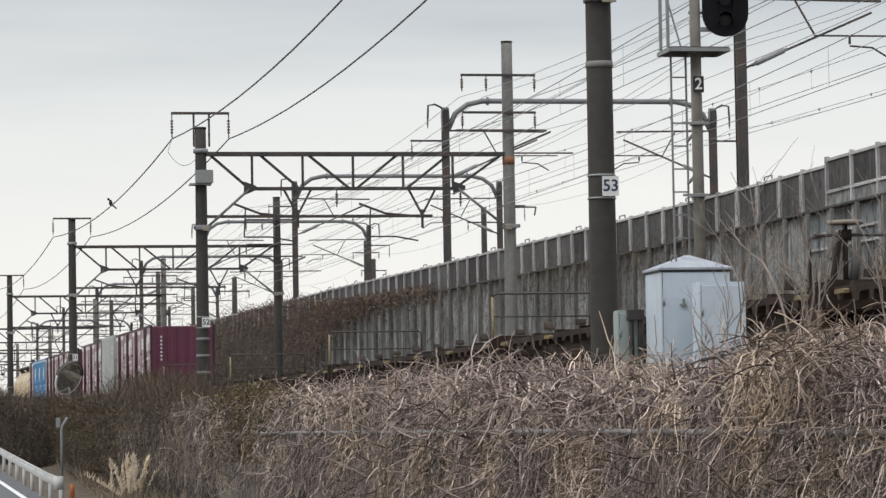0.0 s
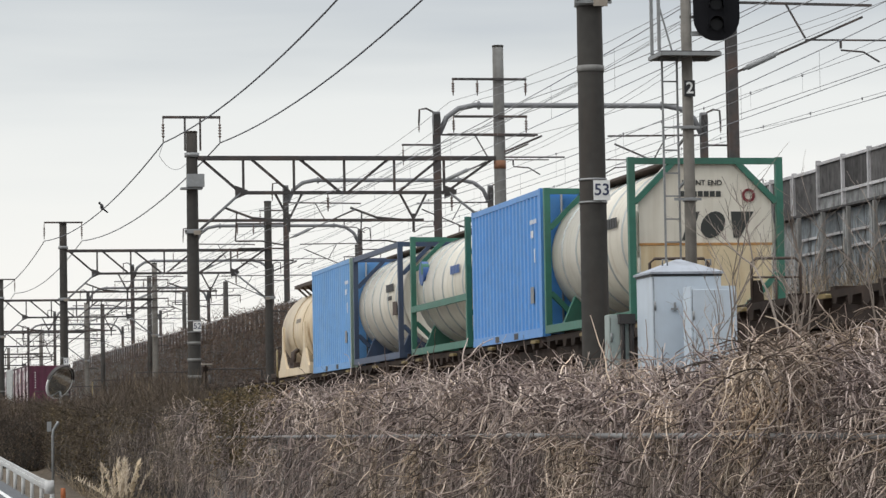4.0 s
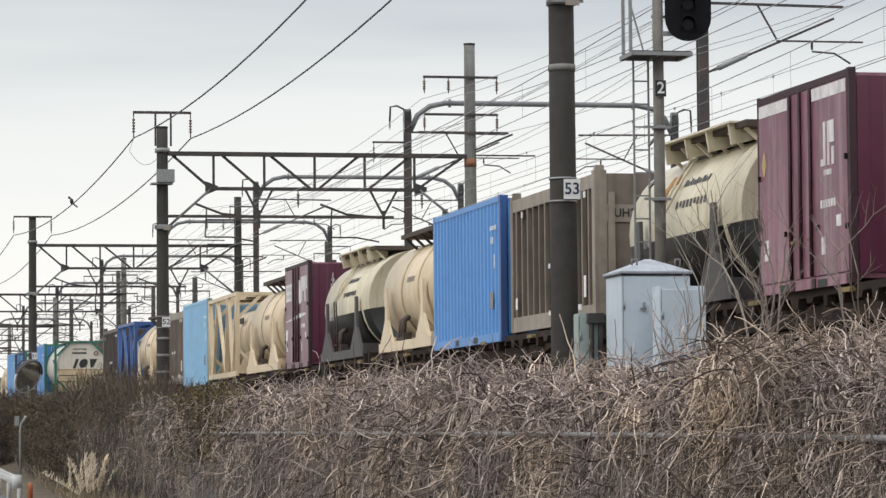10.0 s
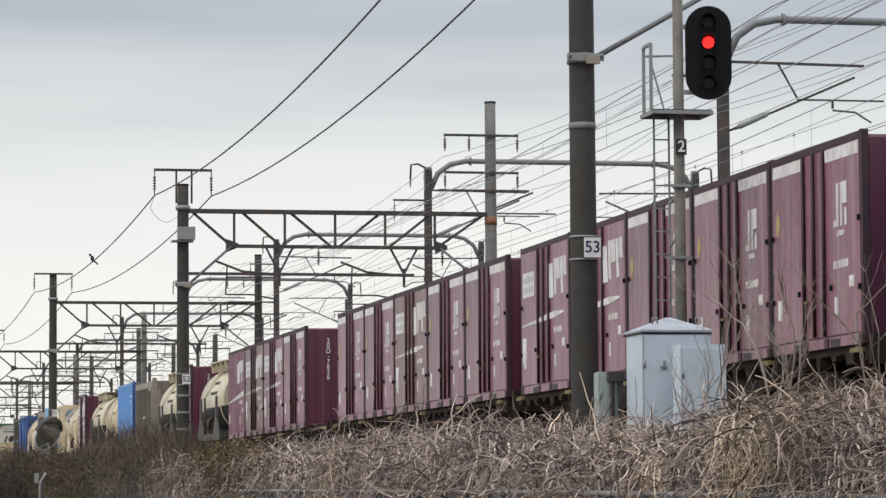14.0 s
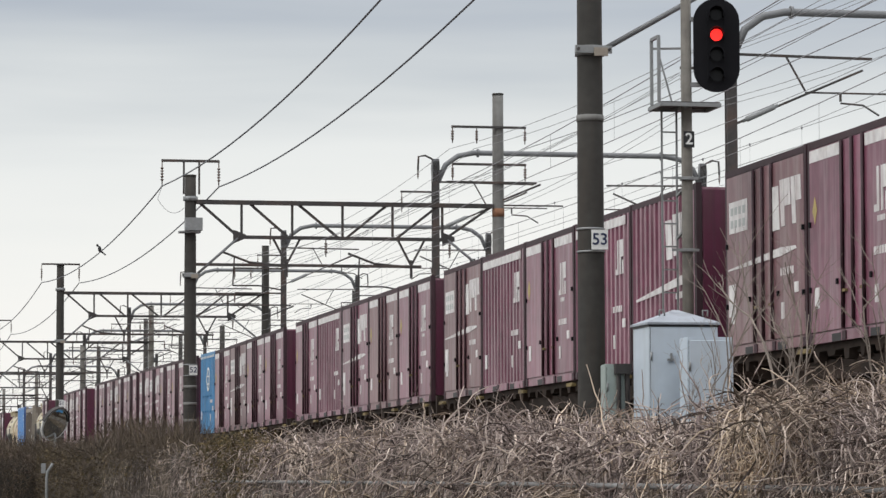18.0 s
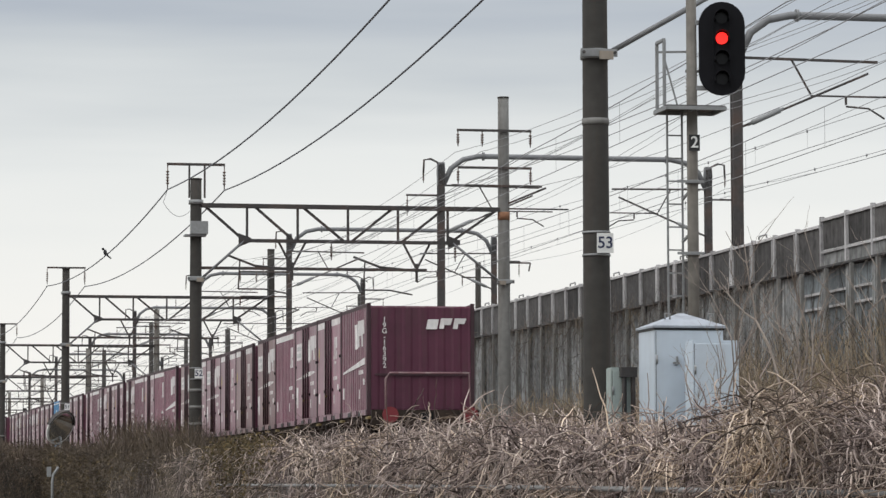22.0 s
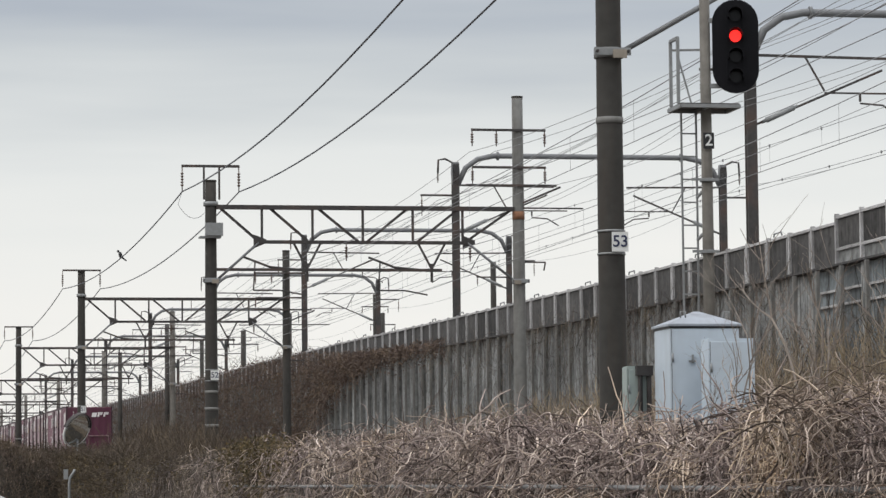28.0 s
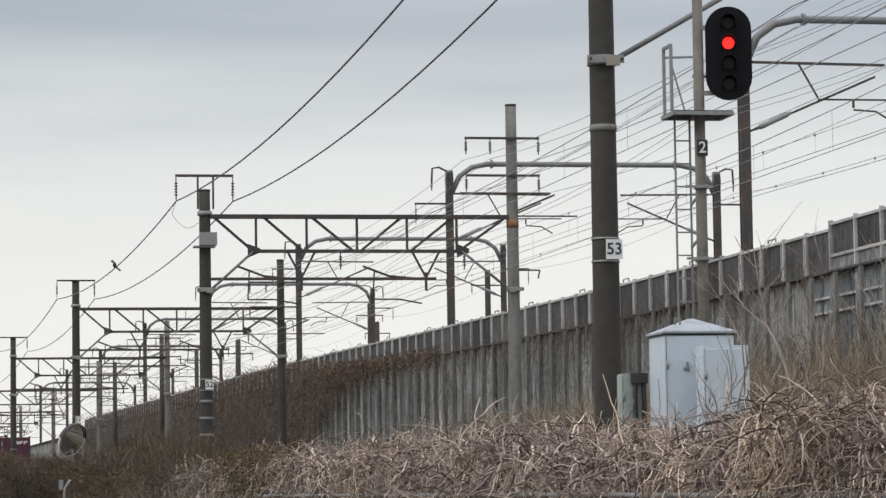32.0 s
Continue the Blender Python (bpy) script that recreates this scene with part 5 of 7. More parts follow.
            decal("rust_patch", 1.7, 1.9, 1.48, 1.84, M["rust"], "orange rust stain")
        else:
            for k in range(6):
                decal("lettering", 2.75 + 0.13 * k, 2.83 + 0.13 * k, 1.42, 1.53, M["hopper_light"], "faint lettering too small to read")
        if lower:
            bm = B()
            for a in (0.8, 1.08):
                tube(bm, [(-0.62, -0.35 + a, H + 0.05), (-0.98, -0.35 + a, 1.93), (-W / 2 - 0.02, -0.35 + a, 1.36)], 0.02, 6)
            for k in range(5):
                z = 1.4 + 0.21 * k
                x = float(np.interp(z, [1.36, 1.93, 2.43], [-W / 2 - 0.02, -0.98, -0.62]))
                bar(bm, (x, 0.45, z), (x, 0.73, z), 0.022)
            part("ladder", bm, paint, c)
            for a in (0.8, 1.08):
                bm = B()
                tube(bm, [(-W / 2 - 0.02, -0.35 + a, 1.36), (-W / 2, -0.35 + a, 0.2)], 0.02, 6)
                part("ladder_stile", bm, M["steel_dark"], c)
            for k in range(4):
                bm = B()
                bar(bm, (-W / 2 - 0.01, 0.45, 0.35 + 0.27 * k), (-W / 2 - 0.01, 0.73, 0.35 + 0.27 * k), 0.022)
                part("ladder_rung", bm, M["steel_dark"], c)
            bm = B()
            for k in range(4):
                extrude(bm, [(-0.95, H - 0.2), (-0.5, H - 0.1), (-0.5, H + 0.1), (-1.0, H + 0.1)], 1, -1.9 + k * 1.1, -1.84 + k * 1.1)
            bx(bm, -1.02, 0.6, -2.0, 1.55, H + 0.1, H + 0.13)
            part("hatch_fairing", bm, paint, c)
    else:
        t = 0.11
        for sx in (-1, 1):
            for sy in (-1, 1):
                bm = B()
                x0, x1 = sorted((sx * W / 2, sx * (W / 2 - t)))
                y0, y1 = sorted((sy * L / 2, sy * (L / 2 - t)))
                bx(bm, x0, x1, y0, y1, 0, H)
                part("corner_post", bm, fm, c)
        for sy in (-1, 1):
            for z in (0.07, H - 0.06):
                bm = B()
                bar(bm, (-W / 2 + t, sy * (L / 2 - t / 2), z), (W / 2 - t, sy * (L / 2 - t / 2), z), 0.1)
                part("end_beam", bm, fm, c)
            for s in (-1, 1):
                for za, zb in ((H - 0.72, H - 0.08), (0.72, 0.08)):
                    bm = B()
                    bar(bm, (s * (W / 2 - t), sy * (L / 2 - t / 2), za), (s * (W / 2 - 0.75), sy * (L / 2 - t / 2), zb), 0.09)
                    part("end_brace", bm, fm, c)
        for s in (-1, 1):
            bm = B()
            bar(bm, (s * (W / 2 - 0.05), -L / 2 + t, 0.07), (s * (W / 2 - 0.05), L / 2 - t, 0.07), 0.1, 0.14)
            part("side_beam", bm, fm, c)
            bm = B()
            if style in ("beam", "truss"):
                bar(bm, (s * (W / 2 - 0.05), -L / 2 + t, H - 0.06), (s * (W / 2 - 0.05), L / 2 - t, H - 0.06), 0.09, 0.11)
            if style == "rail":
                bar(bm, (s * (W / 2 - 0.03), -L / 2 + t, 1.0), (s * (W / 2 - 0.03), L / 2 - t, 1.0), 0.06, 0.13)
            if style != "beamless":
                part("side_beam", bm, fm, c)
        if style == "truss":
            for s in (-1, 1):
                x = s * (W / 2 - 0.05)
                for ya, za, yb, zb in ((L / 2 - 0.1, H - 0.1, 2.2, 0.1), (2.2, 0.1, 1.2, H - 0.1), (1.2, H - 0.1, -0.6, 0.1), (-L / 2 + 0.1, H - 0.1, -2.0, 0.1), (-2.0, 0.1, -1.2, H - 0.1), (-1.2, H - 0.1, -0.6, 0.1)):
                    bm = B()
                    bar(bm, (x, ya, za), (x, yb, zb), 0.09, 0.13)
                    part("side_brace", bm, fm, c)
            for k in range(3):
                bm = B()
                bar(bm, (-W / 2 + 0.1, -1.8 + 1.8 * k, H - 0.06), (W / 2 - 0.1, -1.8 + 1.8 * k, H - 0.06), 0.08)
                part("top_bar", bm, fm, c)
        bm = B()
        bx(bm, -0.55, 0.35, -L / 2 + 0.5, L / 2 - 0.5, H - 0.06, H - 0.02)
        part("walkway", bm, M["walkway"], c, "dark top walkway")
        for y in (-L / 2 + 0.7, L / 2 - 0.7):
            bm = B()
            extrude(bm, [(-W / 2 + 0.12, 0.05), (W / 2 - 0.12, 0.05), (0.85, 0.75), (0.0, 0.3), (-0.85, 0.75)], 1, y - 0.06, y + 0.06)
            part("saddle", bm, fm, c)
        bm = B()
        for k in range(6):
            side_plate(bm, L, 2.0 * (r + 0.005), 3.9 + 0.16 * k, 4.02 + 0.16 * k, 1.55, 1.72, 0.012)
        part("lettering", bm, M["ink"] if style != "rail" else M["deepblue"], c, "dark lettering too small to read")
    if style == "rail":
        for name, cy, cz_, rr, m, words in (("emblem", L / 2 - 0.75, 1.75, 0.26, M["deepblue"], "blue disc emblem"), ("emblem_spot", L / 2 - 0.85, 1.84, 0.13, M["green"], "green spot on the emblem")):
            bm = B()
            extrude(bm, [(cy + rr * math.cos(2 * math.pi * k / 20), cz_ + rr * math.sin(2 * math.pi * k / 20)) for k in range(20)], 0, -r - (0.02 if m is M["deepblue"] else 0.026), -r + 0.12)
            part(name, bm, m, c, words)
    if style == "beam":
        bm = B()
        side_plate(bm, L, 2.0 * (r + 0.005), 4.7, 5.2, 1.0, 1.3, 0.012)
        part("data_plate", bm, M["walkway"], c, "brown data plate")
        for k in range(5):
            bm = B()
            side_plate(bm, L, 2.0 * (r + 0.005), 4.0 + 0.12 * k, 4.08 + 0.12 * k, 1.36, 1.45, 0.012)
            part("lettering", bm, M["saddle_grey"], c, "dark lettering too small to read")
    if mark:
        bm = B()
        y = -L / 2 + 0.075
        extrude(bm, [(-1.1, 0.15), (1.1, 0.15), (1.1, H - 0.62), (0.62, H - 0.1), (-0.62, H - 0.1), (-1.1, H - 0.62)], 1, y, y + 0.12)
        part("end_plate", bm, paint, c, "flat off-white end plate")
        bm = B()
        bx(bm, -1.1, 1.1, y - 0.012, y, 1.18, 1.22)
        part("seam", bm, M["rust"], c)
        bm = B()
        bx(bm, -1.08, 1.08, y - 0.006, y - 0.001, 0.17, 1.178)
        part("lower_plate", bm, M["tank_stained"], c, "stained yellowish lower plate")
        bm = B()
        for shape in ([(-0.4, 1.26), (-0.26, 1.26), (-0.1, 1.72), (-0.24, 1.72)],
                      [(0.12 + 0.2 * math.cos(a) + 0.05 * math.sin(a), 1.51 + 0.215 * math.sin(a)) for a in (2 * math.pi * k / 16 for k in range(16))],
                      [(0.46, 1.3), (0.56, 1.3), (0.8, 1.72), (0.42, 1.72)]):
            extrude(bm, shape, 1, y - 0.012, y)
        part("emblem", bm, M["tankblack"], c, "dark slanted emblem blocks")
        bm = B()
        for k in range(7):
            bx(bm, -0.42 + 0.1 * k, -0.34 + 0.1 * k, y - 0.01, y, 1.96, 2.05)
        part("end_lettering", bm, M["tankblack"], c, "dark lettering too small to read")
        lettering("end_words", "FRONT END", 0.12, M["tankblack"], c, Matrix.Translation((-0.05, y - 0.008, 2.18)) @ REAR)
        bm = B()
        pts = [(0.72 + 0.09 * math.cos(2 * math.pi * j / 14), 1.98 + 0.09 * math.sin(2 * math.pi * j / 14)) for j in range(14)]
        for a, b in zip(pts, pts[1:] + pts[:1]):
            bar(bm, (a[0], y - 0.01, a[1]), (b[0], y - 0.01, b[1]), 0.04)
        part("ring_mark", bm, M["rose"], c, "small red ring")
    return c


def wagon(rails=""):
    """A container flat wagon: skeleton frame, headstocks, bogies, end rails and brake wheel. Origin in the middle, at deck height."""
    c = thing("flat_wagon", "low dark brown container flat wagon on two bogies", "wagon", "wagons of the train")
    Lf = 19.7
    for s in (-1, 1):
        bm = B()
        edge = []
        for k in range(32):
            y = -Lf / 2 + 0.3 + k * (Lf - 0.6) / 31
            d, w = 0.04 * math.sin(k * 2.4), 0.13 + 0.05 * math.sin(k * 1.7)
            edge += [(y - w, -0.2), (y - w * 0.7, -0.3 - d), (y + w * 0.6, -0.31 - d), (y + w, -0.19)]
        extrude(bm, [(-Lf / 2, -0.1)] + edge + [(Lf / 2, -0.1)], 0, *sorted((s * 1.22, s * 1.1)))
        part("side_sill", bm, M["frame"], c)
        bm = B()
        extrude(bm, [(-7.0, -0.302), (7.0, -0.302), (5.2, -0.54), (-5.2, -0.54)], 0, *sorted((s * 1.1, s * 0.98)))
        part("underframe_girder", bm, M["frame"], c)
    bm = B()
    bx(bm, -0.4, 0.4, -Lf / 2, Lf / 2, -0.32, -0.05)
    for k in range(11):
        y = -Lf / 2 + 0.5 + k * (Lf - 1.0) / 10
        bx(bm, -1.13, 1.13, y - 0.1, y + 0.1, -0.25, -0.04)
    part("floor_frame", bm, M["frame"], c)
    for s in (-1, 1):
        bm = B()
        bx(bm, -1.28, 1.28, *sorted((s * Lf / 2, s * (Lf / 2 + 0.12))), -0.36, 0.0)
        part("headstock", bm, M["frame"], c)
        bm = B()
        bx(bm, -0.12, 0.12, *sorted((s * (Lf / 2 + 0.12), s * (Lf / 2 + 0.42))), -0.3, -0.06)
        part("coupler", bm, M["black"], c)
        bg = B()
        for sx in (-1, 1):
            extrude(bg, [(s * 6.8 - 1.25, -0.62), (s * 6.8 - 0.95, -0.36), (s * 6.8 + 0.95, -0.36), (s * 6.8 + 1.25, -0.62), (s * 6.8 + 0.8, -0.78), (s * 6.8 - 0.8, -0.78)], 0, *sorted((sx * 1.0, sx * 0.86)))
        bx(bg, -0.9, 0.9, s * 6.8 - 0.25, s * 6.8 + 0.25, -0.6, -0.3)
        bo = part("bogie", bg, M["frame"], c)
        for dy in (-0.93, 0.93):
            bm = B()
            for sx in (-1, 1):
                tube(bm, [(sx * 0.52, s * 6.8 + dy, -0.57), (sx * 0.65, s * 6.8 + dy, -0.57)], 0.43, 20)
            tube(bm, [(-0.9, s * 6.8 + dy, -0.57), (0.9, s * 6.8 + dy, -0.57)], 0.08, 8)
            part("wheelset", bm, M["rail"], bo)
    for s in (-1, 1):
        for k in range(6):
            bm = B()
            yy = -9.38 + k * 3.747
            extrude(bm, [(yy - 0.2, -0.2), (yy + 0.2, -0.2), (yy + 0.2, -0.16), (yy + 0.16, -0.142), (yy - 0.16, -0.142), (yy - 0.2, -0.16)], 0, *sorted((s * 1.3, s * 1.222)))
            part("container_catch", bm, M["catch"], c, "dull yellow container catch")
    if not rails:
        return c
    # trailing-end platform rail, with a brake stand or a yellow corner post
    y = -Lf / 2 + 0.1
    bm = B()
    if rails == "brake":
        tube(bm, [(-1.25, y, -0.1), (-1.25, y, 0.57), (-1.19, y, 0.63), (1.14, y, 0.63), (1.2, y, 0.57), (1.2, y, -0.1)], 0.022, 6)
        part("end_rail", bm, M["steel_mid"], c, "thin dark end hand rail")
        stand = B()
        extrude(stand, [(-0.98, -0.05), (-0.92, -0.05), (-0.8, 0.66), (-0.85, 0.66)], 1, y - 0.05, y + 0.05)
        s_ = part("brake_stand", stand, M["frame"], c, "dark hand brake stand")
        for z0, z1, r_, nm in ((-0.1, 0.77, 0.035, "brake_shaft"), (0.56, 0.7, 0.09, "brake_box"), (0.77, 0.82, 0.24, "brake_wheel")):
            bm = B()
            tube(bm, [(-0.76, y, z0), (-0.76, y, z1)], r_, 18)
            part(nm, bm, M["hopper_light"] if nm == "brake_wheel" else M["frame"], s_)
        bm = B()
        tube(bm, [(-0.66, y, 0.0), (-0.62, y, 0.25), (-0.66, y, 0.42)], 0.07, 10, 0.05)
        part("brake_cylinder", bm, M["saddle_grey"], s_)
    elif rails == "split":
        for x0, x1 in ((-1.2, -0.25), (0.45, 1.25)):
            bm = B()
            tube(bm, [(x0, y, -0.1), (x0, y, 0.78), (x0 + 0.08, y, 0.85), (x1 - 0.08, y, 0.85), (x1, y, 0.78), (x1, y, -0.1)], 0.024, 6)
            part("end_rail", bm, M["walkway"], c, "rusty brown end hand rail")
            bm = B()
            tube(bm, [(x0 + 0.03, y, 0.55), (x1 - 0.03, y, 0.55)], 0.018, 6)
            part("mid_rail", bm, M["walkway"], c)
            bm = B()
            tube(bm, [((x0 + x1) / 2, y, 0.53), ((x0 + x1) / 2, y, -0.05)], 0.018, 6)
            part("rail_post", bm, M["walkway"], c)
        bm = B()
        extrude(bm, [(0.42, -0.05), (0.66, -0.05), (0.6, 0.5), (0.48, 0.5)], 1, y - 0.05, y + 0.05)
        part("brake_stand", bm, M["frame"], c, "dark hand brake stand")
    else:
        tube(bm, [(-1.2, y, 0.78), (-1.14, y, 0.85), (1.16, y, 0.85), (1.22, y, 0.78), (1.22, y, -0.1)], 0.022, 6)
        part("end_rail", bm, M["steel_mid"], c, "thin dark end hand rail")
        bm = B()
        tube(bm, [(-1.2, y, -0.1), (-1.2, y, 0.78)], 0.025, 8)
        part("corner_post", bm, M["pale_yellow"], c, "faded yellow corner post")
        bm = B()
        tube(bm, [(-1.17, y, 0.4), (1.2, y, 0.4)], 0.014, 6)
        part("mid_rail", bm, M["steel_mid"], c)
        bm = B()
        tube(bm, [(0.75, y, 0.83), (0.75, y, 0.0)], 0.016, 6)
        part("rail_post", bm, M["steel_mid"], c)
    for s in (-1, 1):
        for k in range(8):
            yy = -Lf / 2 + 1.3 + k * (Lf - 2.6) / 7
            bm = B()
            extrude(bm, [(yy - 0.14, -0.03), (yy + 0.14, -0.03), (yy + 0.1, 0.06 if k % 3 else 0.12), (yy - 0.02, 0.07), (yy - 0.12, 0.01)], 0, *sorted((s * 1.2, s * 1.06)))
            part("container_lock", bm, M["frame"], c)
    return c


kinds = {
    "J": twelve_foot("plain"), "S": twelve_foot("swoosh"), "G": twelve_foot("ribbed"), "B": twelve_foot("blue"), "H": twelve_foot("ribbed_plain"),
    "K": twelve_foot("plain_worn"), "T": twelve_foot("swoosh_worn"),
}
first_use = dict(kinds)


LOW = set("JSGBHKTDEN") | {"last", "D2", "D3"}
DROP = {"BLUE": 0.18, "PBLUE": 0.18, "BLUE2": 0.1, "PBLUE2": 0.1}


def put(key, maker, mid):
    """Take the first-built one, then copies of it."""
    if key in first_use:
        ob = first_use.pop(key)
    elif key in kinds:
        ob = copy_thing(kinds[key], Matrix())
    else:
        ob = kinds[key] = maker()
    train.append((ob, mid, 0.1 if key in LOW else DROP.get(key, 0.06)))
    return ob


NONE = "-"
STARTS = {0: -0.05, 1: -0.45, 2: -0.5, 3: -0.7, 4: -0.05, 5: -0.38, 6: -0.75, 7: -0.95}  # where each wagon's row of containers begins
loads = {0: "GJSHT", 1: "KJSJT", 2: "GHJHT", 3: "JKSHJ", 4: "NJTJB", 5: "JJJSS", 6: "JJTJJ", 7: "-DSTG", 21: "-EJSK", 22: "PTJJ", 23: "JKSJJ", 24: "JBBBJ"}
for k, row in loads.items():
    w = BASE + PITCH * k + STARTS.get(k, 0.0)
    for ch in row:
        if ch == "P":
            put("pale", lambda: twenty_box(M["tankgrey"], M["tankgrey"], "pale silver-grey twenty-foot container with ribbed sides"), w + 3.03)
            w += 6.15
            continue
        mid = w + 3.715 / 2
        w += 3.79
        if ch == "N":
            put("N", lambda: twelve_foot("plain", bars=9), mid)
        elif ch == "D":
            put("D", lambda: twelve_foot("plain", "20D-7826"), mid)
        elif ch == "E":
            put("E", lambda: twelve_foot("swoosh", bars=7), mid)
        elif ch == "G" and k == 0 and mid < BASE + 3:
            last = put("last", lambda: twelve_foot("ribbed", "19G-16392"), mid)
        elif ch != NONE:
            put(ch, None, mid)
# marks on the rear face of the last container and its tail discs
bm = B()
for k0, k1, z0, z1 in ((0.0, 0.28, 0.0, 0.9), (0.34, 0.46, 0.05, 1.0), (0.46, 0.64, 0.4, 1.0), (0.7, 0.82, 0.05, 1.0), (0.82, 1.0, 0.5, 1.0)):
    extrude(bm, [(0.12 + 0.92 * k0, 2.02 + 0.26 * z0), (0.12 + 0.92 * k1, 2.02 + 0.26 * z0), (0.17 + 0.92 * k1, 2.02 + 0.26 * z1), (0.17 + 0.92 * k0, 2.02 + 0.26 * z1)], 1, -3.715 / 2 - 0.03, -3.715 / 2)
part("rear_emblem", bm, M["mark"], last, "white slanted emblem blocks")
bm = B()
bar(bm, (-1.1, -3.715 / 2 - 0.02, 0.95), (1.1, -3.715 / 2 - 0.02, 0.95), 0.05)
part("rear_bar", bm, M["maroon_rail"], last)

cream, ivory = M["cream"], M["ivory"]
tanks = {
    8: [("BC", -0.35), ("J12", 7.2), ("BC", 12.05)],
    9: [("HOP2", -0.6), ("BLUE", 5.98), ("CREAM", 12.2)],
    10: [("BC", -0.6), ("J12", 6.92), ("CREAM", 11.9)],
    11: [("CTRUSS", -0.6), ("PBLUE", 5.6), ("HOP", 11.98)],
    12: [("CREAM", -0.4), ("BTRUSS", 5.87), ("HOP3", 12.25)],
    14: [("MARK", 0.5), ("BLUE2", 6.75), ("GREEN", 13.4)],
    15: [("WBLUE", 0.45), ("PBLUE2", 6.85), ("CREAM", 13.4)],
    25: [("CREAM", 0), ("CREAM", 6.25), ("CREAM", 12.5)],
}
makers = {
    "BC": lambda: tank(ivory, "tank container, ivory above and black below, on dark grey saddles", "saddle", M["tankblack"], M["saddle_grey"], H=2.4, r=1.15, cz=1.24),
    "CREAM": lambda: tank(cream, "cream tank container on cream saddles with a rusty top walkway", "saddle", H=2.42, r=1.15, cz=1.24),
    "CTRUSS": lambda: tank(cream, "cream tank container inside a braced cream steel frame", "truss", H=2.42, r=0.86, cz=1.2),
    "BTRUSS": lambda: tank(M["tankblue"], "blue-grey tank container inside a braced deep blue frame", "truss", None, M["deepblue"], H=2.42, r=0.86, cz=1.2),
    "MARK": lambda: tank(M["tankwhite"], "off-white tank container in a dark green frame with dark emblem blocks", "beamless", None, M["green"], mark=True),
    "GREEN": lambda: tank(M["tankwhite"], "off-white hooped tank container in a dark green frame", "rail", None, M["green"]),
    "WBLUE": lambda: tank(M["tankwhite"], "off-white tank container in a navy blue frame", "beam", None, M["navy"]),
    "HOP": lambda: hopper_box("dark brown bulk container with upright ribs and white marks", "", M["hopper_brown"]),
    "HOP3": lambda: hopper_box("blackish brown bulk container with upright ribs and white marks", "", M["hopper_black"], True),
    "HOP2": lambda: hopper_box("brown-grey bulk container with dark upright ribs", "UH20"),
    "BLUE": lambda: twenty_box(M["skyblue"], M["deepblue"], "bright blue corrugated twenty-foot container"),
    "BLUE2": lambda: twenty_box(M["skyblue"], M["skyblue"], "bright blue corrugated twenty-foot container"),
    "PBLUE": lambda: twenty_box(M["paleblue"], M["greygreen"], "faded light blue corrugated twenty-foot container"),
    "PBLUE2": lambda: twenty_box(M["midblue"], M["greygreen"], "blue corrugated container with grey-green corner posts"),
}
for k, row in tanks.items():
    for key, off in row:
        if key == "J12":
            put("D2" if k == 8 else "D3", lambda: twelve_foot("plain", "20D") if k == 8 else twelve_foot("swoosh", "19D-30604"), BASE + PITCH * k + off + 3.715 / 2)
        else:
            put(key, makers[key], BASE + PITCH * k + off + 3.025)
wg, wg_brake, wg_yellow, wg_split = wagon(), wagon("brake"), wagon("yellow"), wagon("split")
train.append((wg, BASE + 9.35))
train.append((wg_brake, BASE + PITCH * 17 + 9.35))
train.append((wg_yellow, BASE + PITCH * 18 + 9.35))
train.append((wg_split, BASE + PITCH * 14 + 9.35))
for k in range(1, 26):
    if k not in (14, 17, 18):
        open_end = 16 <= k <= 21
        train.append((copy_thing(wg_yellow if open_end else wg, Matrix()), BASE + PITCH * k + 9.35))
for sx in (-0.95, 0.95):
    bm = B()
    tube(bm, [(sx + 0.08, -10.12, -0.12), (sx + 0.08, -10.16, -0.12)], 0.19, 20)
    part("tail_disc", bm, M["rose"], wg, "red tail disc")

bm = B()
tube(bm, [(-0.98, -10.13, -0.2), (-0.98, -10.13, 0.72), (-0.88, -10.13, 0.86), (1.0, -10.13, 0.86), (1.05, -10.13, -0.2)], 0.025, 8)
part("end_rail", bm, M["maroon_worn"], wg, "thin brown end hand rail")


def motions():
    """The whole train runs away along the near track at a steady speed."""
    for ob, mid, *drop in train:
        rows = []
        for i in range(33):
            y = mid + SPEED * (i - T_END)
            dz = (lift(y + 3) - lift(y - 3)) / 6
            rows.append((float(i), pose(TRACKS[0] + 0.06, y, DECK - sum(drop) + lift(y), math.degrees(math.atan(dz)), 0, 0)))
        walk(ob, rows)


# ---- hedge of dead vines on a fence, bushes, creeper ----
rnd = np.random.default_rng(7)


def hedge_x(y):
    return float(np.interp(y, [70, 84, 104, 112, 150, 200], [7.5, 7.5, 7.9, 8.2, 9.3, 10.0]))


def hedge_top(y):
    return float(np.interp(y, [16, 29, 31, 40, 60, 84, 104, 120, 150, 200, 260], [2.32, 2.28, 2.4, 2.52, 2.58, 2.6, 3.0, 3.3, 3.7, 4.1, 4.3]))


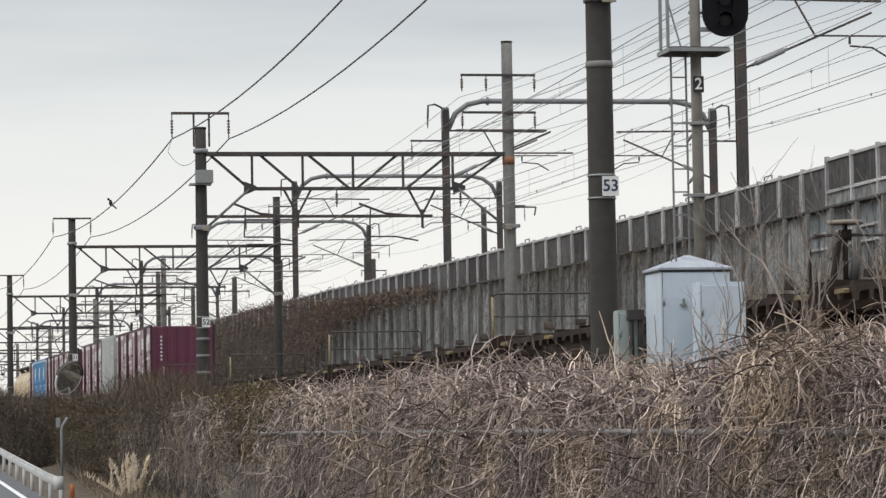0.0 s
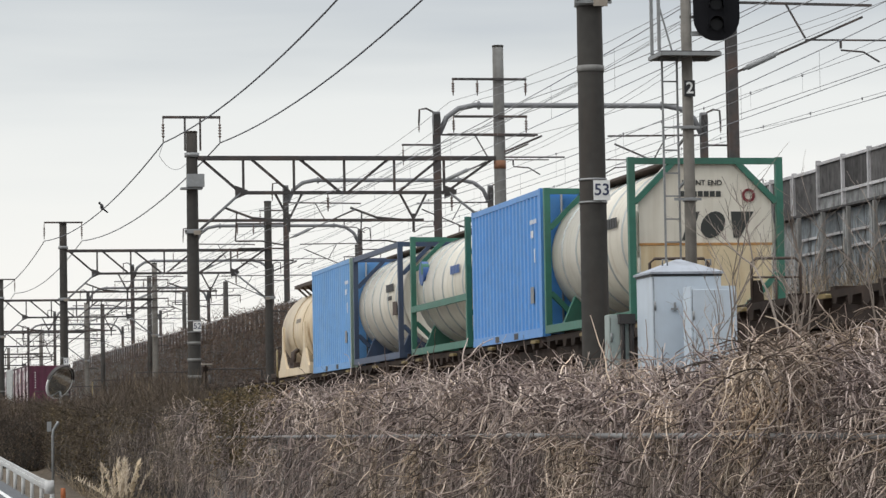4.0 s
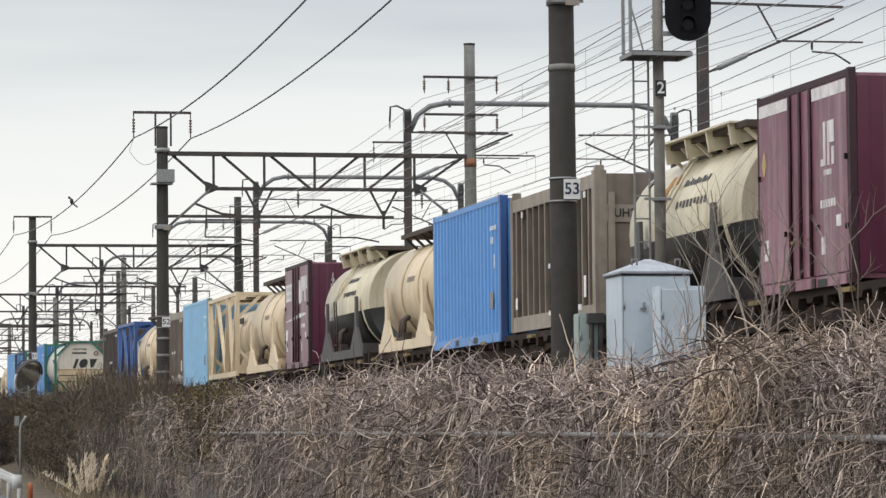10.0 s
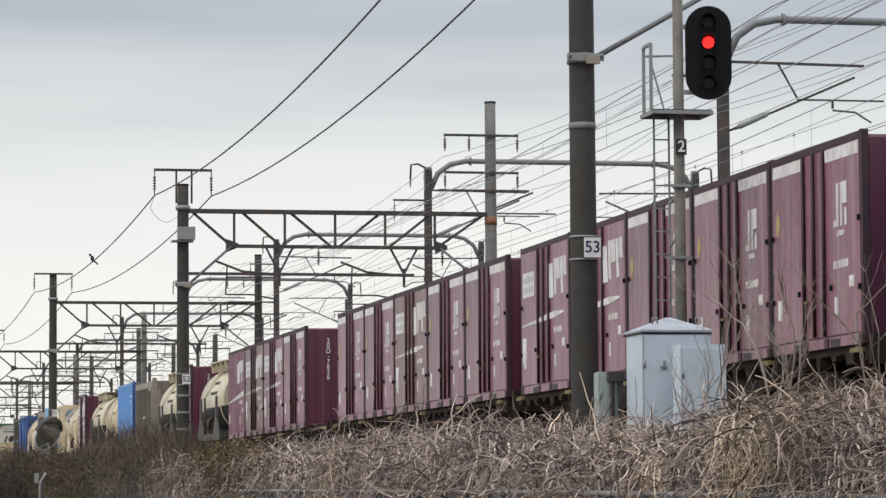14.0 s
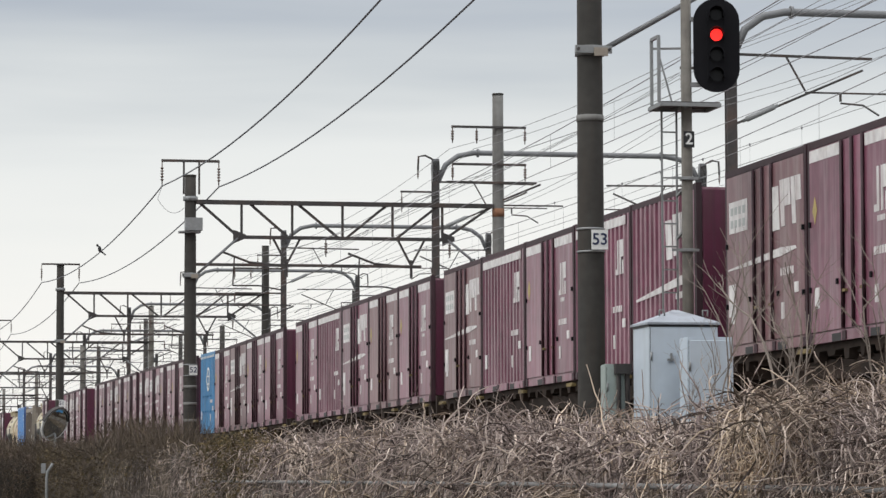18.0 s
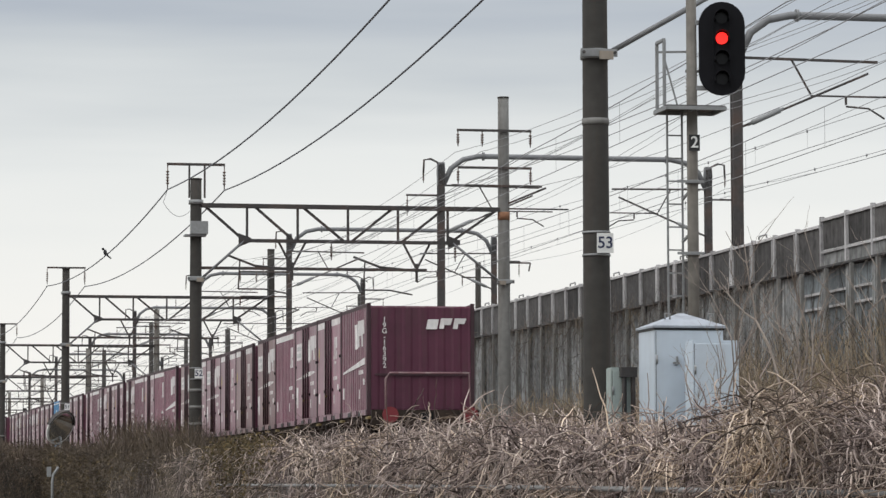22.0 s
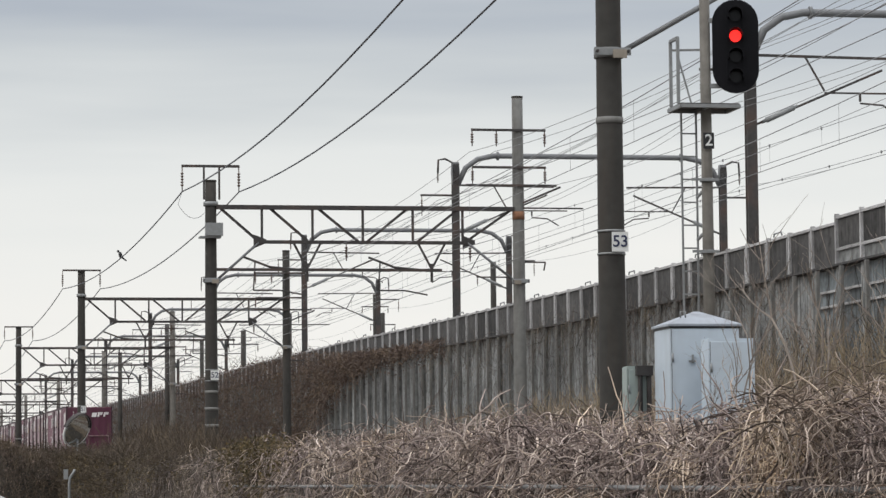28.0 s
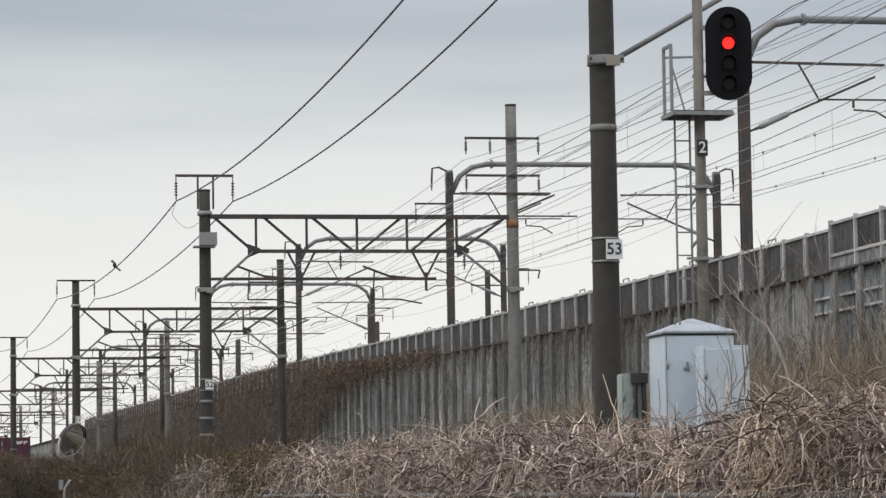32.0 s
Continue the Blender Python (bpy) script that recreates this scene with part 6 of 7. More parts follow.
def strands(name, paths, radius, material):
    """Many thin three-sided stems as one mesh. paths: array (stems, points, 3); radius: per stem."""
    n, k, _ = paths.shape
    d = np.gradient(paths, axis=1)
    d /= np.linalg.norm(d, axis=2, keepdims=True) + 1e-9
    ref = np.where(np.abs(d[..., 2:3]) > 0.8, np.array([1.0, 0, 0]), np.array([0, 0, 1.0]))
    s = np.cross(d, ref)
    s /= np.linalg.norm(s, axis=2, keepdims=True) + 1e-9
    u = np.cross(s, d)
    taper = np.linspace(1.0, 0.45, k)[None, :, None] * radius[:, None, None]
    ring = [paths + taper * (math.cos(a) * s + math.sin(a) * u) for a in (0.5, 2.6, 4.7)]
    v = np.stack(ring, axis=2).reshape(-1, 3)
    base = (np.arange(n)[:, None] * k + np.arange(k - 1)[None, :]) * 3
    f = np.concatenate([np.stack([base + j, base + (j + 1) % 3, base + 3 + (j + 1) % 3, base + 3 + j], axis=2).reshape(-1, 4) for j in range(3)])
    me = bpy.data.meshes.new(name)
    me.from_pydata(v.tolist(), [], f.tolist())
    me.materials.append(material)
    me.polygons.foreach_set("use_smooth", np.ones(len(me.polygons), dtype=bool))
    return new(name, me)


def wander(start, heading, length, k, curl, droop, jitter=0.16):
    """Curling paths from given starts."""
    n = len(start)
    p = np.zeros((n, k, 3))
    p[:, 0] = start
    h = heading / np.linalg.norm(heading, axis=1, keepdims=True)
    turn = rnd.normal(0, 1, (n, 3)) * curl[:, None]
    for i in range(1, k):
        p[:, i] = p[:, i - 1] + h * (length / (k - 1))[:, None]
        h = h + turn + rnd.normal(0, jitter, (n, 3))
        h[:, 2] -= droop
        h /= np.linalg.norm(h, axis=1, keepdims=True)
    return p


def leaves(name, centres, size, material, flat=0.0):
    n = len(centres)
    a = rnd.normal(0, 1, (n, 3))
    a /= np.linalg.norm(a, axis=1, keepdims=True)
    b = np.cross(a, rnd.normal(0, 1, (n, 3)))
    b /= np.linalg.norm(b, axis=1, keepdims=True) + 1e-9
    s = size[:, None]
    c = np.cross(a, b)
    v = np.stack([centres - a * s, centres + b * s * 0.45 + c * s * 0.15, centres + a * s, centres - b * s * 0.45 + c * s * 0.15], axis=1).reshape(-1, 3)
    f = np.arange(n * 4).reshape(-1, 4)
    me = bpy.data.meshes.new(name)
    me.from_pydata(v.tolist(), [], f.tolist())
    me.materials.append(material)
    return new(name, me)


# the matted inside of the hedge; under the vines its near-black stands in for shade
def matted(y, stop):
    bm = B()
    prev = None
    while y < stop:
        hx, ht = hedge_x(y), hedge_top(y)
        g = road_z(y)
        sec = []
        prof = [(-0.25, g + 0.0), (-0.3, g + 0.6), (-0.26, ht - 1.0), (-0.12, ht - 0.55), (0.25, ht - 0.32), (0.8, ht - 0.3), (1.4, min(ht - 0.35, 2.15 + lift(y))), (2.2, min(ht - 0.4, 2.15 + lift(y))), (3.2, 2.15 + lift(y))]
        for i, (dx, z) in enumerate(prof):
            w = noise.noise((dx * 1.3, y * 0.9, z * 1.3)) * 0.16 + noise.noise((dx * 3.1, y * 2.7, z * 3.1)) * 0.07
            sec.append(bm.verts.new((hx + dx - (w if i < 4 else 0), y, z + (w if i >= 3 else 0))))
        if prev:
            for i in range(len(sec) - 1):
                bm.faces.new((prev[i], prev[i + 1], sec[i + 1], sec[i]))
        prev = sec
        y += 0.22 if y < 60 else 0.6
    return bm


tagged(part("hedge", matted(14.0, 84.2), M["vine_shade"], fix=False), "near-black filling of a dead-vine hedge on a fence, inner shade painted in", "hedge", kind="stuff")
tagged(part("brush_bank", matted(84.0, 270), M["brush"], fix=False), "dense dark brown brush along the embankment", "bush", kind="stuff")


def sample_y(n, lo, hi):
    return 1.0 / rnd.uniform(1.0 / hi, 1.0 / lo, n)


def vine_set(n, lo, hi, kind):
    ys_ = sample_y(n, lo, hi)
    hx = np.array([hedge_x(v) for v in ys_])
    ht = np.array([hedge_top(v) for v in ys_])
    small = np.interp(ys_, [18, 33, 46, 70], [0.66, 1.0, 0.9, 0.55])
    k, bend = (6, 1.4) if lo > 50 else (8, 1.1)  # fewer joints on far stems, each turning more
    if kind == "top":
        dx = rnd.uniform(-0.4, 1.5, n)
        start = np.stack([hx + dx, ys_, ht - 0.36 - 0.08 * np.clip(dx, 0, 3) + rnd.normal(0, 0.1, n)], 1)
        head = np.stack([rnd.normal(-0.15, 0.4, n), rnd.normal(0, 0.9, n), rnd.normal(0.9, 0.5, n)], 1)
        return wander(start, head, small * rnd.uniform(0.3, 0.75, n), k, bend * rnd.uniform(0.14, 0.5, n), 0.42 * bend, 0.38 * bend), small * rnd.uniform(0.005, 0.0118, n)
    if kind == "face":
        z = ht - 0.25 - rnd.uniform(0, 1, n) ** 1.2 * 1.35
        start = np.stack([hx - 0.34 + rnd.normal(0, 0.09, n), ys_, z], 1)
        head = np.stack([rnd.normal(-0.05, 0.28, n), rnd.normal(0, 0.65, n), rnd.normal(-0.45, 0.8, n)], 1)
        return wander(start, head, small * rnd.uniform(0.3, 0.7, n), k, bend * rnd.uniform(0.1, 0.5, n), 0.16 * bend, 0.36 * bend), small * rnd.uniform(0.005, 0.0115, n)
    if kind == "hang":
        z = ht - 0.5 - rnd.uniform(0, 1.15, n)
        start = np.stack([hx - 0.42 + rnd.normal(0, 0.07, n), ys_, z], 1)
        head = np.stack([rnd.normal(0.0, 0.1, n), rnd.normal(0, 0.3, n), -np.ones(n)], 1)
        return wander(start, head, small * rnd.uniform(0.4, 1.1, n), 6, rnd.uniform(0.03, 0.16, n), 0.3, 0.28), small * rnd.uniform(0.004, 0.0095, n)
    if kind == "thick":
        z = ht - 0.2 - rnd.uniform(0, 1, n) ** 1.2 * 1.5
        start = np.stack([hx - 0.42 + rnd.normal(0, 0.08, n), ys_, z], 1)
        head = np.stack([rnd.normal(-0.05, 0.22, n), rnd.normal(0, 0.75, n), rnd.normal(-0.35, 0.9, n)], 1)
        return wander(start, head, small * rnd.uniform(0.4, 0.95, n), 9, rnd.uniform(0.14, 0.42, n), 0.17, 0.25), small * rnd.uniform(0.009, 0.0145, n)
    # loose loops that stand out above the mass
    dx = rnd.uniform(-0.4, 1.4, n)
    start = np.stack([hx + dx, ys_, ht - 0.35 + rnd.normal(0, 0.05, n)], 1)
    head = np.stack([rnd.normal(0, 0.5, n), rnd.normal(0, 0.8, n), np.full(n, 1.0)], 1)
    return wander(start, head, small * rnd.uniform(0.4, 0.9, n), 10, rnd.uniform(0.05, 0.2, n), 0.42, 0.16), small * rnd.uniform(0.004, 0.0085, n)


for nm, n, lo, hi, kd in (("vine_tangle", 14500, 18.5, 68, "top"), ("vine_tangle", 4200, 53, 90, "top"), ("vine_curtain", 10000, 18.5, 68, "face"), ("vine_curtain", 4800, 53, 90, "face"),
                          ("hanging_vines", 12500, 18.5, 78, "hang"), ("loose_vines", 800, 18.5, 80, "loop"), ("thick_vines", 4800, 18.5, 62, "thick")):
    pth, rad = vine_set(n, lo, hi, kd)
    tagged(strands(nm, pth, rad, M["greyvine"] if kd == "hang" else M["dim_vine"] if lo > 50 else M["vine"]), "dry tan vine stems tangled over the hedge", "vines", kind="stuff")


# heaps of long arching vines on the embankment, thickest beside the cabinets
def bank_vines(n, az0, az1, y0, y1, z_off, length, thick):
    ys_ = sample_y(n, y0, y1)
    x = ys_ * np.tan(np.radians(rnd.uniform(az0, az1, n)))
    z = np.array([ground_z(a, b) for a, b in zip(x, ys_)])
    clear = ~((x > 9.5) & (x < 10.65) & (ys_ > 35.0) & (ys_ < 37.0))
    start = np.stack([x, ys_, np.maximum(z, 1.95) + rnd.uniform(0, z_off, n)], 1)[clear]
    m = len(start)
    head = np.stack([rnd.normal(0, 0.6, m), rnd.normal(0, 0.9, m), rnd.normal(0.65, 0.35, m)], 1)
    return wander(start, head, length * rnd.uniform(0.55, 1.2, m), 10, rnd.uniform(0.05, 0.28, m), 0.3, 0.2), thick * rnd.uniform(0.55, 1.2, m)


for n, az0, az1, y0, y1, z_off, length, thick in ((2600, 16.6, 20.6, 21, 35, 0.25, 0.6, 0.0095), (600, 16.9, 20.4, 28, 36, 0.35, 0.85, 0.009), (900, 11.8, 14.7, 33, 40, 0.3, 0.6, 0.009),
                                                  (500, 8.6, 12.4, 38, 56, 0.3, 0.6, 0.009)):
    tagged(strands("vine_heap", *bank_vines(n, az0, az1, y0, y1, z_off, length, thick), M["bank_vine"]), "heap of long arching dry vines on the embankment", "vines", kind="stuff")
n = 1000
ys_ = sample_y(n, 29, 36)
az = np.radians(rnd.uniform(16.8, 20.4, n))
st = np.stack([ys_ * np.tan(az), ys_, np.full(n, 2.12)], 1)
head = np.stack([rnd.normal(0, 0.35, n), rnd.normal(0, 0.35, n), np.ones(n)], 1)
tagged(strands("bank_grass", wander(st, head, rnd.uniform(0.25, 0.6, n), 5, rnd.uniform(0, 0.15, n), 0.1), rnd.uniform(0.003, 0.006, n), M["straw"]),
       "dry straw-coloured grass on the embankment's edge", "grass", kind="stuff")

# twiggy bushes further along the hedge
def bush_cloud(n, lo, hi, spread, top_off):
    ys_ = sample_y(n, lo, hi)
    hx = np.array([hedge_x(v) for v in ys_])
    ht = np.array([hedge_top(v) for v in ys_])
    bumpy = np.array([noise.noise((v * 0.5, 1.0, 5.0)) * 0.3 + noise.noise((v * 1.7, 4.0, 2.0)) * 0.15 for v in ys_])
    z = ht + top_off + bumpy - rnd.uniform(0, 1, n) ** 1.4 * 1.9
    return np.stack([hx - 0.45 + rnd.uniform(0, 1, n) ** 2 * spread, ys_, z], 1)


st = bush_cloud(9000, 82, 235, 1.6, 0.05)
head = rnd.normal(0, 1, (9000, 3)) + np.array([0, 0, 0.6])
tagged(strands("bush_twigs", wander(st, head, rnd.uniform(0.25, 0.7, 9000), 4, rnd.uniform(0.02, 0.2, 9000), 0.05), rnd.uniform(0.006, 0.012, 9000), M["twig"]),
       "bare brown bush twigs along the hedge", "bush", kind="stuff")
st = bush_cloud(2200, 64, 92, 0.6, -0.12)
head = rnd.normal(0, 1, (2200, 3)) + np.array([0, 0, 0.5])
tagged(strands("bush_twigs", wander(st, head, rnd.uniform(0.2, 0.55, 2200), 5, rnd.uniform(0.05, 0.25, 2200), 0.05), rnd.uniform(0.005, 0.009, 2200), M["twig"]),
       "bare brown bush twigs growing through the hedge", "bush", kind="stuff")
near_bush = bush_cloud(5500, 50.0, 56.5, 0.35, 0.02)
near_bush[:, 0] -= 0.12
near_bush[:, 1] = rnd.normal(53.6, 2.4, 5500)
near_bush[:, 2] += (2.4 - near_bush[:, 2]) * 0.35
st = np.concatenate([near_bush, bush_cloud(3000, 66, 84, 0.5, -0.3), bush_cloud(9000, 84, 112, 0.9, 0.0)])
tagged(leaves("bush_leaves", st, rnd.uniform(0.018, 0.042, len(st)), M["leaf"]), "withered olive-brown leaves on the bushes", "bush", kind="stuff")
st = bush_cloud(12000, 78, 240, 1.5, 0.0)
tagged(leaves("far_bush_leaves", st, rnd.uniform(0.03, 0.075, 12000), M["bush_leaf"]), "withered brown leaves on distant bushes", "bush", kind="stuff")

# brush crowding the road's edge where it bends away
def bend_top(x):
    return np.interp(x, [5.6, 5.9, 7.4, 8.4], [3.55, 3.6, 3.0, 2.6])


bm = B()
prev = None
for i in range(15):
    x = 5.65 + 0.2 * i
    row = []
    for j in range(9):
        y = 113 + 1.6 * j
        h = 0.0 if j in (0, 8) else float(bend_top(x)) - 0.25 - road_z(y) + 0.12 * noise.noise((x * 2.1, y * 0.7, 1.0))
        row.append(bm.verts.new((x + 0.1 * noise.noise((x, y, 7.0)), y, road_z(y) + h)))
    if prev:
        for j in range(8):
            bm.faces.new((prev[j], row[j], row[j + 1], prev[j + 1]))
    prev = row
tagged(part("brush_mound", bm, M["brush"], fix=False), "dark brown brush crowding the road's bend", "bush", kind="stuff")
n = 5200
x = rnd.uniform(5.6, 8.4, n)
st = np.stack([x, rnd.uniform(112, 118, n), bend_top(x) - rnd.uniform(0, 1, n) ** 1.3 * 2.2], 1)
head = np.stack([rnd.normal(0, 0.6, n), rnd.normal(0, 0.6, n), np.full(n, 0.8)], 1)
tagged(strands("bush_twigs", wander(st, head, rnd.uniform(0.2, 0.5, n), 4, rnd.uniform(0.02, 0.2, n), 0.05), rnd.uniform(0.006, 0.011, n), M["twig"]),
       "bare brown twigs at the road's bend", "bush", kind="stuff")
tagged(leaves("bush_leaves", st + rnd.normal(0, 0.15, (n, 3)), rnd.uniform(0.025, 0.06, n), M["ivy"]), "withered red-brown leaves at the road's bend", "bush", kind="stuff")

# taller bare bushes rising before the train in the distance
n = 5200
cy = rnd.choice([86.0, 92.0, 99.0, 104.0, 109.0, 116.0], n) + rnd.normal(0, 2.2, n)
hgt = rnd.uniform(0, 1, n) ** 1.5
st = np.stack([10.2 + rnd.normal(0, 0.45, n), cy, 2.3 + hgt * np.interp(cy, [80, 86, 95, 103, 116, 122], [0.25, 0.75, 1.25, 1.45, 1.05, 0.3])], 1)
head = np.stack([rnd.normal(0, 0.5, n), rnd.normal(0, 0.6, n), np.full(n, 1.0)], 1)
tagged(strands("bare_thicket", wander(st, head, rnd.uniform(0.3, 0.8, n), 4, rnd.uniform(0.02, 0.2, n), 0.02), rnd.uniform(0.005, 0.01, n), M["twig"]),
       "bare brown thicket beside the track", "bush", kind="stuff")

# creeper over the far stretch of the wall
def creeper_low(y):
    return np.interp(y, [143, 152, 158, 165, 175, 330], [7.9, 7.5, 6.6, 4.5, 2.6, 2.4])


n = 66000
ys_ = sample_y(n, 126, 330)
edge = np.interp(ys_, [126, 138, 150, 165, 175, 330], [7.85, 8.0, 8.25, 9.0, 9.45, 10.8]) + rnd.normal(0, 0.1, n)
low = np.where(ys_ < 143, 7.55, creeper_low(ys_)) + rnd.normal(0, 0.4, n)
st = np.stack([WALL_X - 0.06 - rnd.uniform(0, 0.8, n) ** 2, ys_, low + (edge - low + 0.1) * rnd.uniform(0, 1, n)], 1)
tuft = np.array([noise.noise((v * 0.35, w * 0.8, 2.0)) for v, w in st[:, 1:]])
st = st[(st[:, 2] < edge + 0.15) & (rnd.uniform(0, 1, n) < np.interp(ys_, [126, 142, 150, 160], [0.06, 0.4, 0.85, 1.2]) + tuft * 0.5)]
tagged(leaves("wall_creeper", st, rnd.uniform(0.025, 0.085, len(st)), M["ivy"]), "rust-brown withered creeper covering the wall", "creeper", kind="stuff")
n = 9000
ys_ = sample_y(n, 144, 330)
st = np.stack([WALL_X - 0.15 - rnd.uniform(0, 0.6, n), ys_, rnd.uniform(2.5, 9.6, n)], 1)
st = st[(st[:, 2] > creeper_low(ys_)) & (st[:, 2] < np.interp(ys_, [138, 150, 165, 175, 330], [7.9, 8.2, 9.0, 9.45, 10.8]))]
head = rnd.normal(0, 0.6, (len(st), 3)) + np.array([0, 0, -0.5])
tagged(strands("creeper_stems", wander(st, head, rnd.uniform(0.6, 1.8, len(st)), 4, rnd.uniform(0.02, 0.15, len(st)), 0.05), rnd.uniform(0.008, 0.018, len(st)), M["ivy"]),
       "brown creeper stems over the wall", "creeper", kind="stuff")

# dry grass and thin stems at the wall's foot and between the tracks
n = 5000
ys_ = sample_y(n, 62, 170)
st = np.stack([rnd.uniform(22.0, 24.6, n), ys_, np.full(n, 2.3)], 1)
head = np.stack([rnd.normal(0, 0.22, n), rnd.normal(0, 0.22, n), np.ones(n)], 1)
tagged(strands("wall_foot_grass", wander(st, head, rnd.uniform(1.2, 3.2, n) * np.interp(ys_, [62, 90, 170], [1.15, 0.9, 0.7]), 4, rnd.uniform(0.0, 0.12, n), 0.05), rnd.uniform(0.006, 0.014, n), M["straw"]),
       "tall dry grass and stems at the foot of the wall", "grass", kind="stuff")


n = 900
cl = rnd.choice([72.0, 76.0, 82.0, 86.0, 92.0, 97.0, 104.0], n) + rnd.normal(0, 1.3, n)
st = np.stack([rnd.uniform(21.5, 24.4, n), cl, np.full(n, 2.5) + rnd.uniform(0.4, 1.6, n)], 1)
head = np.stack([rnd.normal(0.1, 0.35, n), rnd.normal(0, 0.35, n), np.ones(n)], 1)
tagged(strands("wall_foot_plumes", wander(st, head, rnd.uniform(0.5, 1.3, n), 6, rnd.uniform(0.02, 0.12, n), 0.1), rnd.uniform(0.008, 0.018, n), M["straw"]),
       "pale feathery grass heads before the wall", "grass", kind="stuff")


n = 2600
ys_ = sample_y(n, 62, 92)
st = np.stack([rnd.uniform(22.5, 24.8, n), ys_, 2.4 + rnd.uniform(0, 1, n) ** 1.3 * np.interp(ys_, [62, 76, 84, 92], [3.0, 2.8, 1.8, 0.8])], 1)
head = np.stack([rnd.normal(0, 0.4, n), rnd.normal(0, 0.5, n), np.full(n, 1.0)], 1)
tagged(strands("bare_shrubs", wander(st, head, rnd.uniform(0.5, 1.5, n), 6, rnd.uniform(0.02, 0.14, n), 0.02), rnd.uniform(0.005, 0.012, n), M["dim_vine"]),
       "bare brown shrubs before the wall", "shrub", kind="stuff")
n = 2400
ys_ = np.concatenate([rnd.normal(100, 8.0, n // 3), rnd.uniform(80, 134, n - n // 3)])
top = WALL_TOP + np.array([wall_rise(v) for v in ys_])
st = np.stack([WALL_X - 0.05 - rnd.uniform(0, 0.25, n), ys_, top - rnd.uniform(-0.1, 1, n) ** 2 * 3.2], 1)
head = np.stack([rnd.normal(0, 0.1, n), rnd.normal(0, 0.7, n), rnd.normal(-0.4, 0.6, n)], 1)
tagged(strands("dead_creeper", wander(st, head, rnd.uniform(0.4, 1.2, n), 5, rnd.uniform(0.05, 0.25, n), 0.03), rnd.uniform(0.004, 0.009, n), M["dim_vine"]),
       "dead brown creeper net on the wall", "creeper", kind="stuff")


# a bare sapling in front of the track
def sapling(x, y, z, height, seed, label, thick=0.012, stems=3):
    r = random.Random(seed)
    s = thing("bare_sapling", label, "shrub", "bare saplings", (x, y, z))
    def grow(p, d, length, rad, depth, parent):
        pts = [p]
        for i in range(4):
            d = (d + Vector((r.gauss(0, 0.12), r.gauss(0, 0.12), 0.03))).normalized()
            p = p + d * (length / 4)
            pts.append(p)
        bm = B()
        tube(bm, pts, rad, 5, rad * 0.55)
        me = part("stem" if depth == 3 else "twig", bm, M["dim_vine"] if x > 20 else M["bark"], parent)
        if depth:
            for _ in range(3 if depth > 1 else 2):
                q = pts[r.randint(1, 4)]
                nd = (d + Vector((r.gauss(0, 0.5), r.gauss(0, 0.55), r.uniform(-0.1, 0.35)))).normalized()
                grow(q, nd, length * r.uniform(0.45, 0.75), rad * 0.55, depth - 1, me if depth == 3 else parent)
    for k in range(stems):
        grow(Vector((r.gauss(0, 0.05), r.gauss(0, 0.1), 0)), Vector((r.gauss(0, 0.22), r.gauss(0, 0.3), 1)).normalized(), height * r.uniform(0.5, 0.72), thick, 3, s)


sapling(9.3, 29.4, 2.1, 2.1, 3, "bare pale sapling standing out of the vines", 0.017, 2)
sapling(9.75, 30.6, 2.1, 2.0, 21, "bare pale sapling standing out of the vines", 0.015, 2)
sapling(9.3, 26.8, 2.2, 1.5, 5, "bare thin sapling standing out of the vines", 0.012, 2)
sapling(9.25, 31.6, 2.1, 1.7, 8, "bare thin twigs before the cabinet", 0.012, 3)
sapling(9.5, 33.4, 2.1, 1.4, 33, "bare thin twigs before the cabinet", 0.01, 2)
sapling(24.0, 76.0, 2.4, 4.3, 9, "bare shrub at the foot of the wall")
sapling(24.0, 71.0, 2.4, 3.9, 12, "bare shrub at the foot of the wall")
sapling(24.0, 83.0, 2.4, 3.7, 15, "bare shrub at the foot of the wall")

# fence inside the hedge
fence = thing("fence", "grey steel picket fence overgrown with vines", "fence")
FZ = lambda y: float(np.interp(y, [18, 30, 60, 80], [1.58, 1.66, 1.8, 1.85]))
for i in range(16, 56, 2):
    bm = B()
    tube(bm, [(6.97, i, FZ(i)), (6.97, i + 2, FZ(i + 2))], 0.024, 8)
    part("top_rail", bm, M["picket"], fence)
for i in range(16, 57, 2):
    bm = B()
    tube(bm, [(7.08, i, 0), (7.08, i, FZ(i))], 0.03, 8)
    part("post", bm, M["picket"], fence)
bm = B()
bx(bm, -0.008, 0.008, -0.02, 0.02, 0, 1.55)
me = mesh_of("picket", bm, M["picket"])
yy = 18.0
while yy < 58:
    o = new("picket", me)
    o.parent = fence
    o.location = (7.07, yy, 0.05 + (FZ(yy) - 1.62))
    yy += 0.19

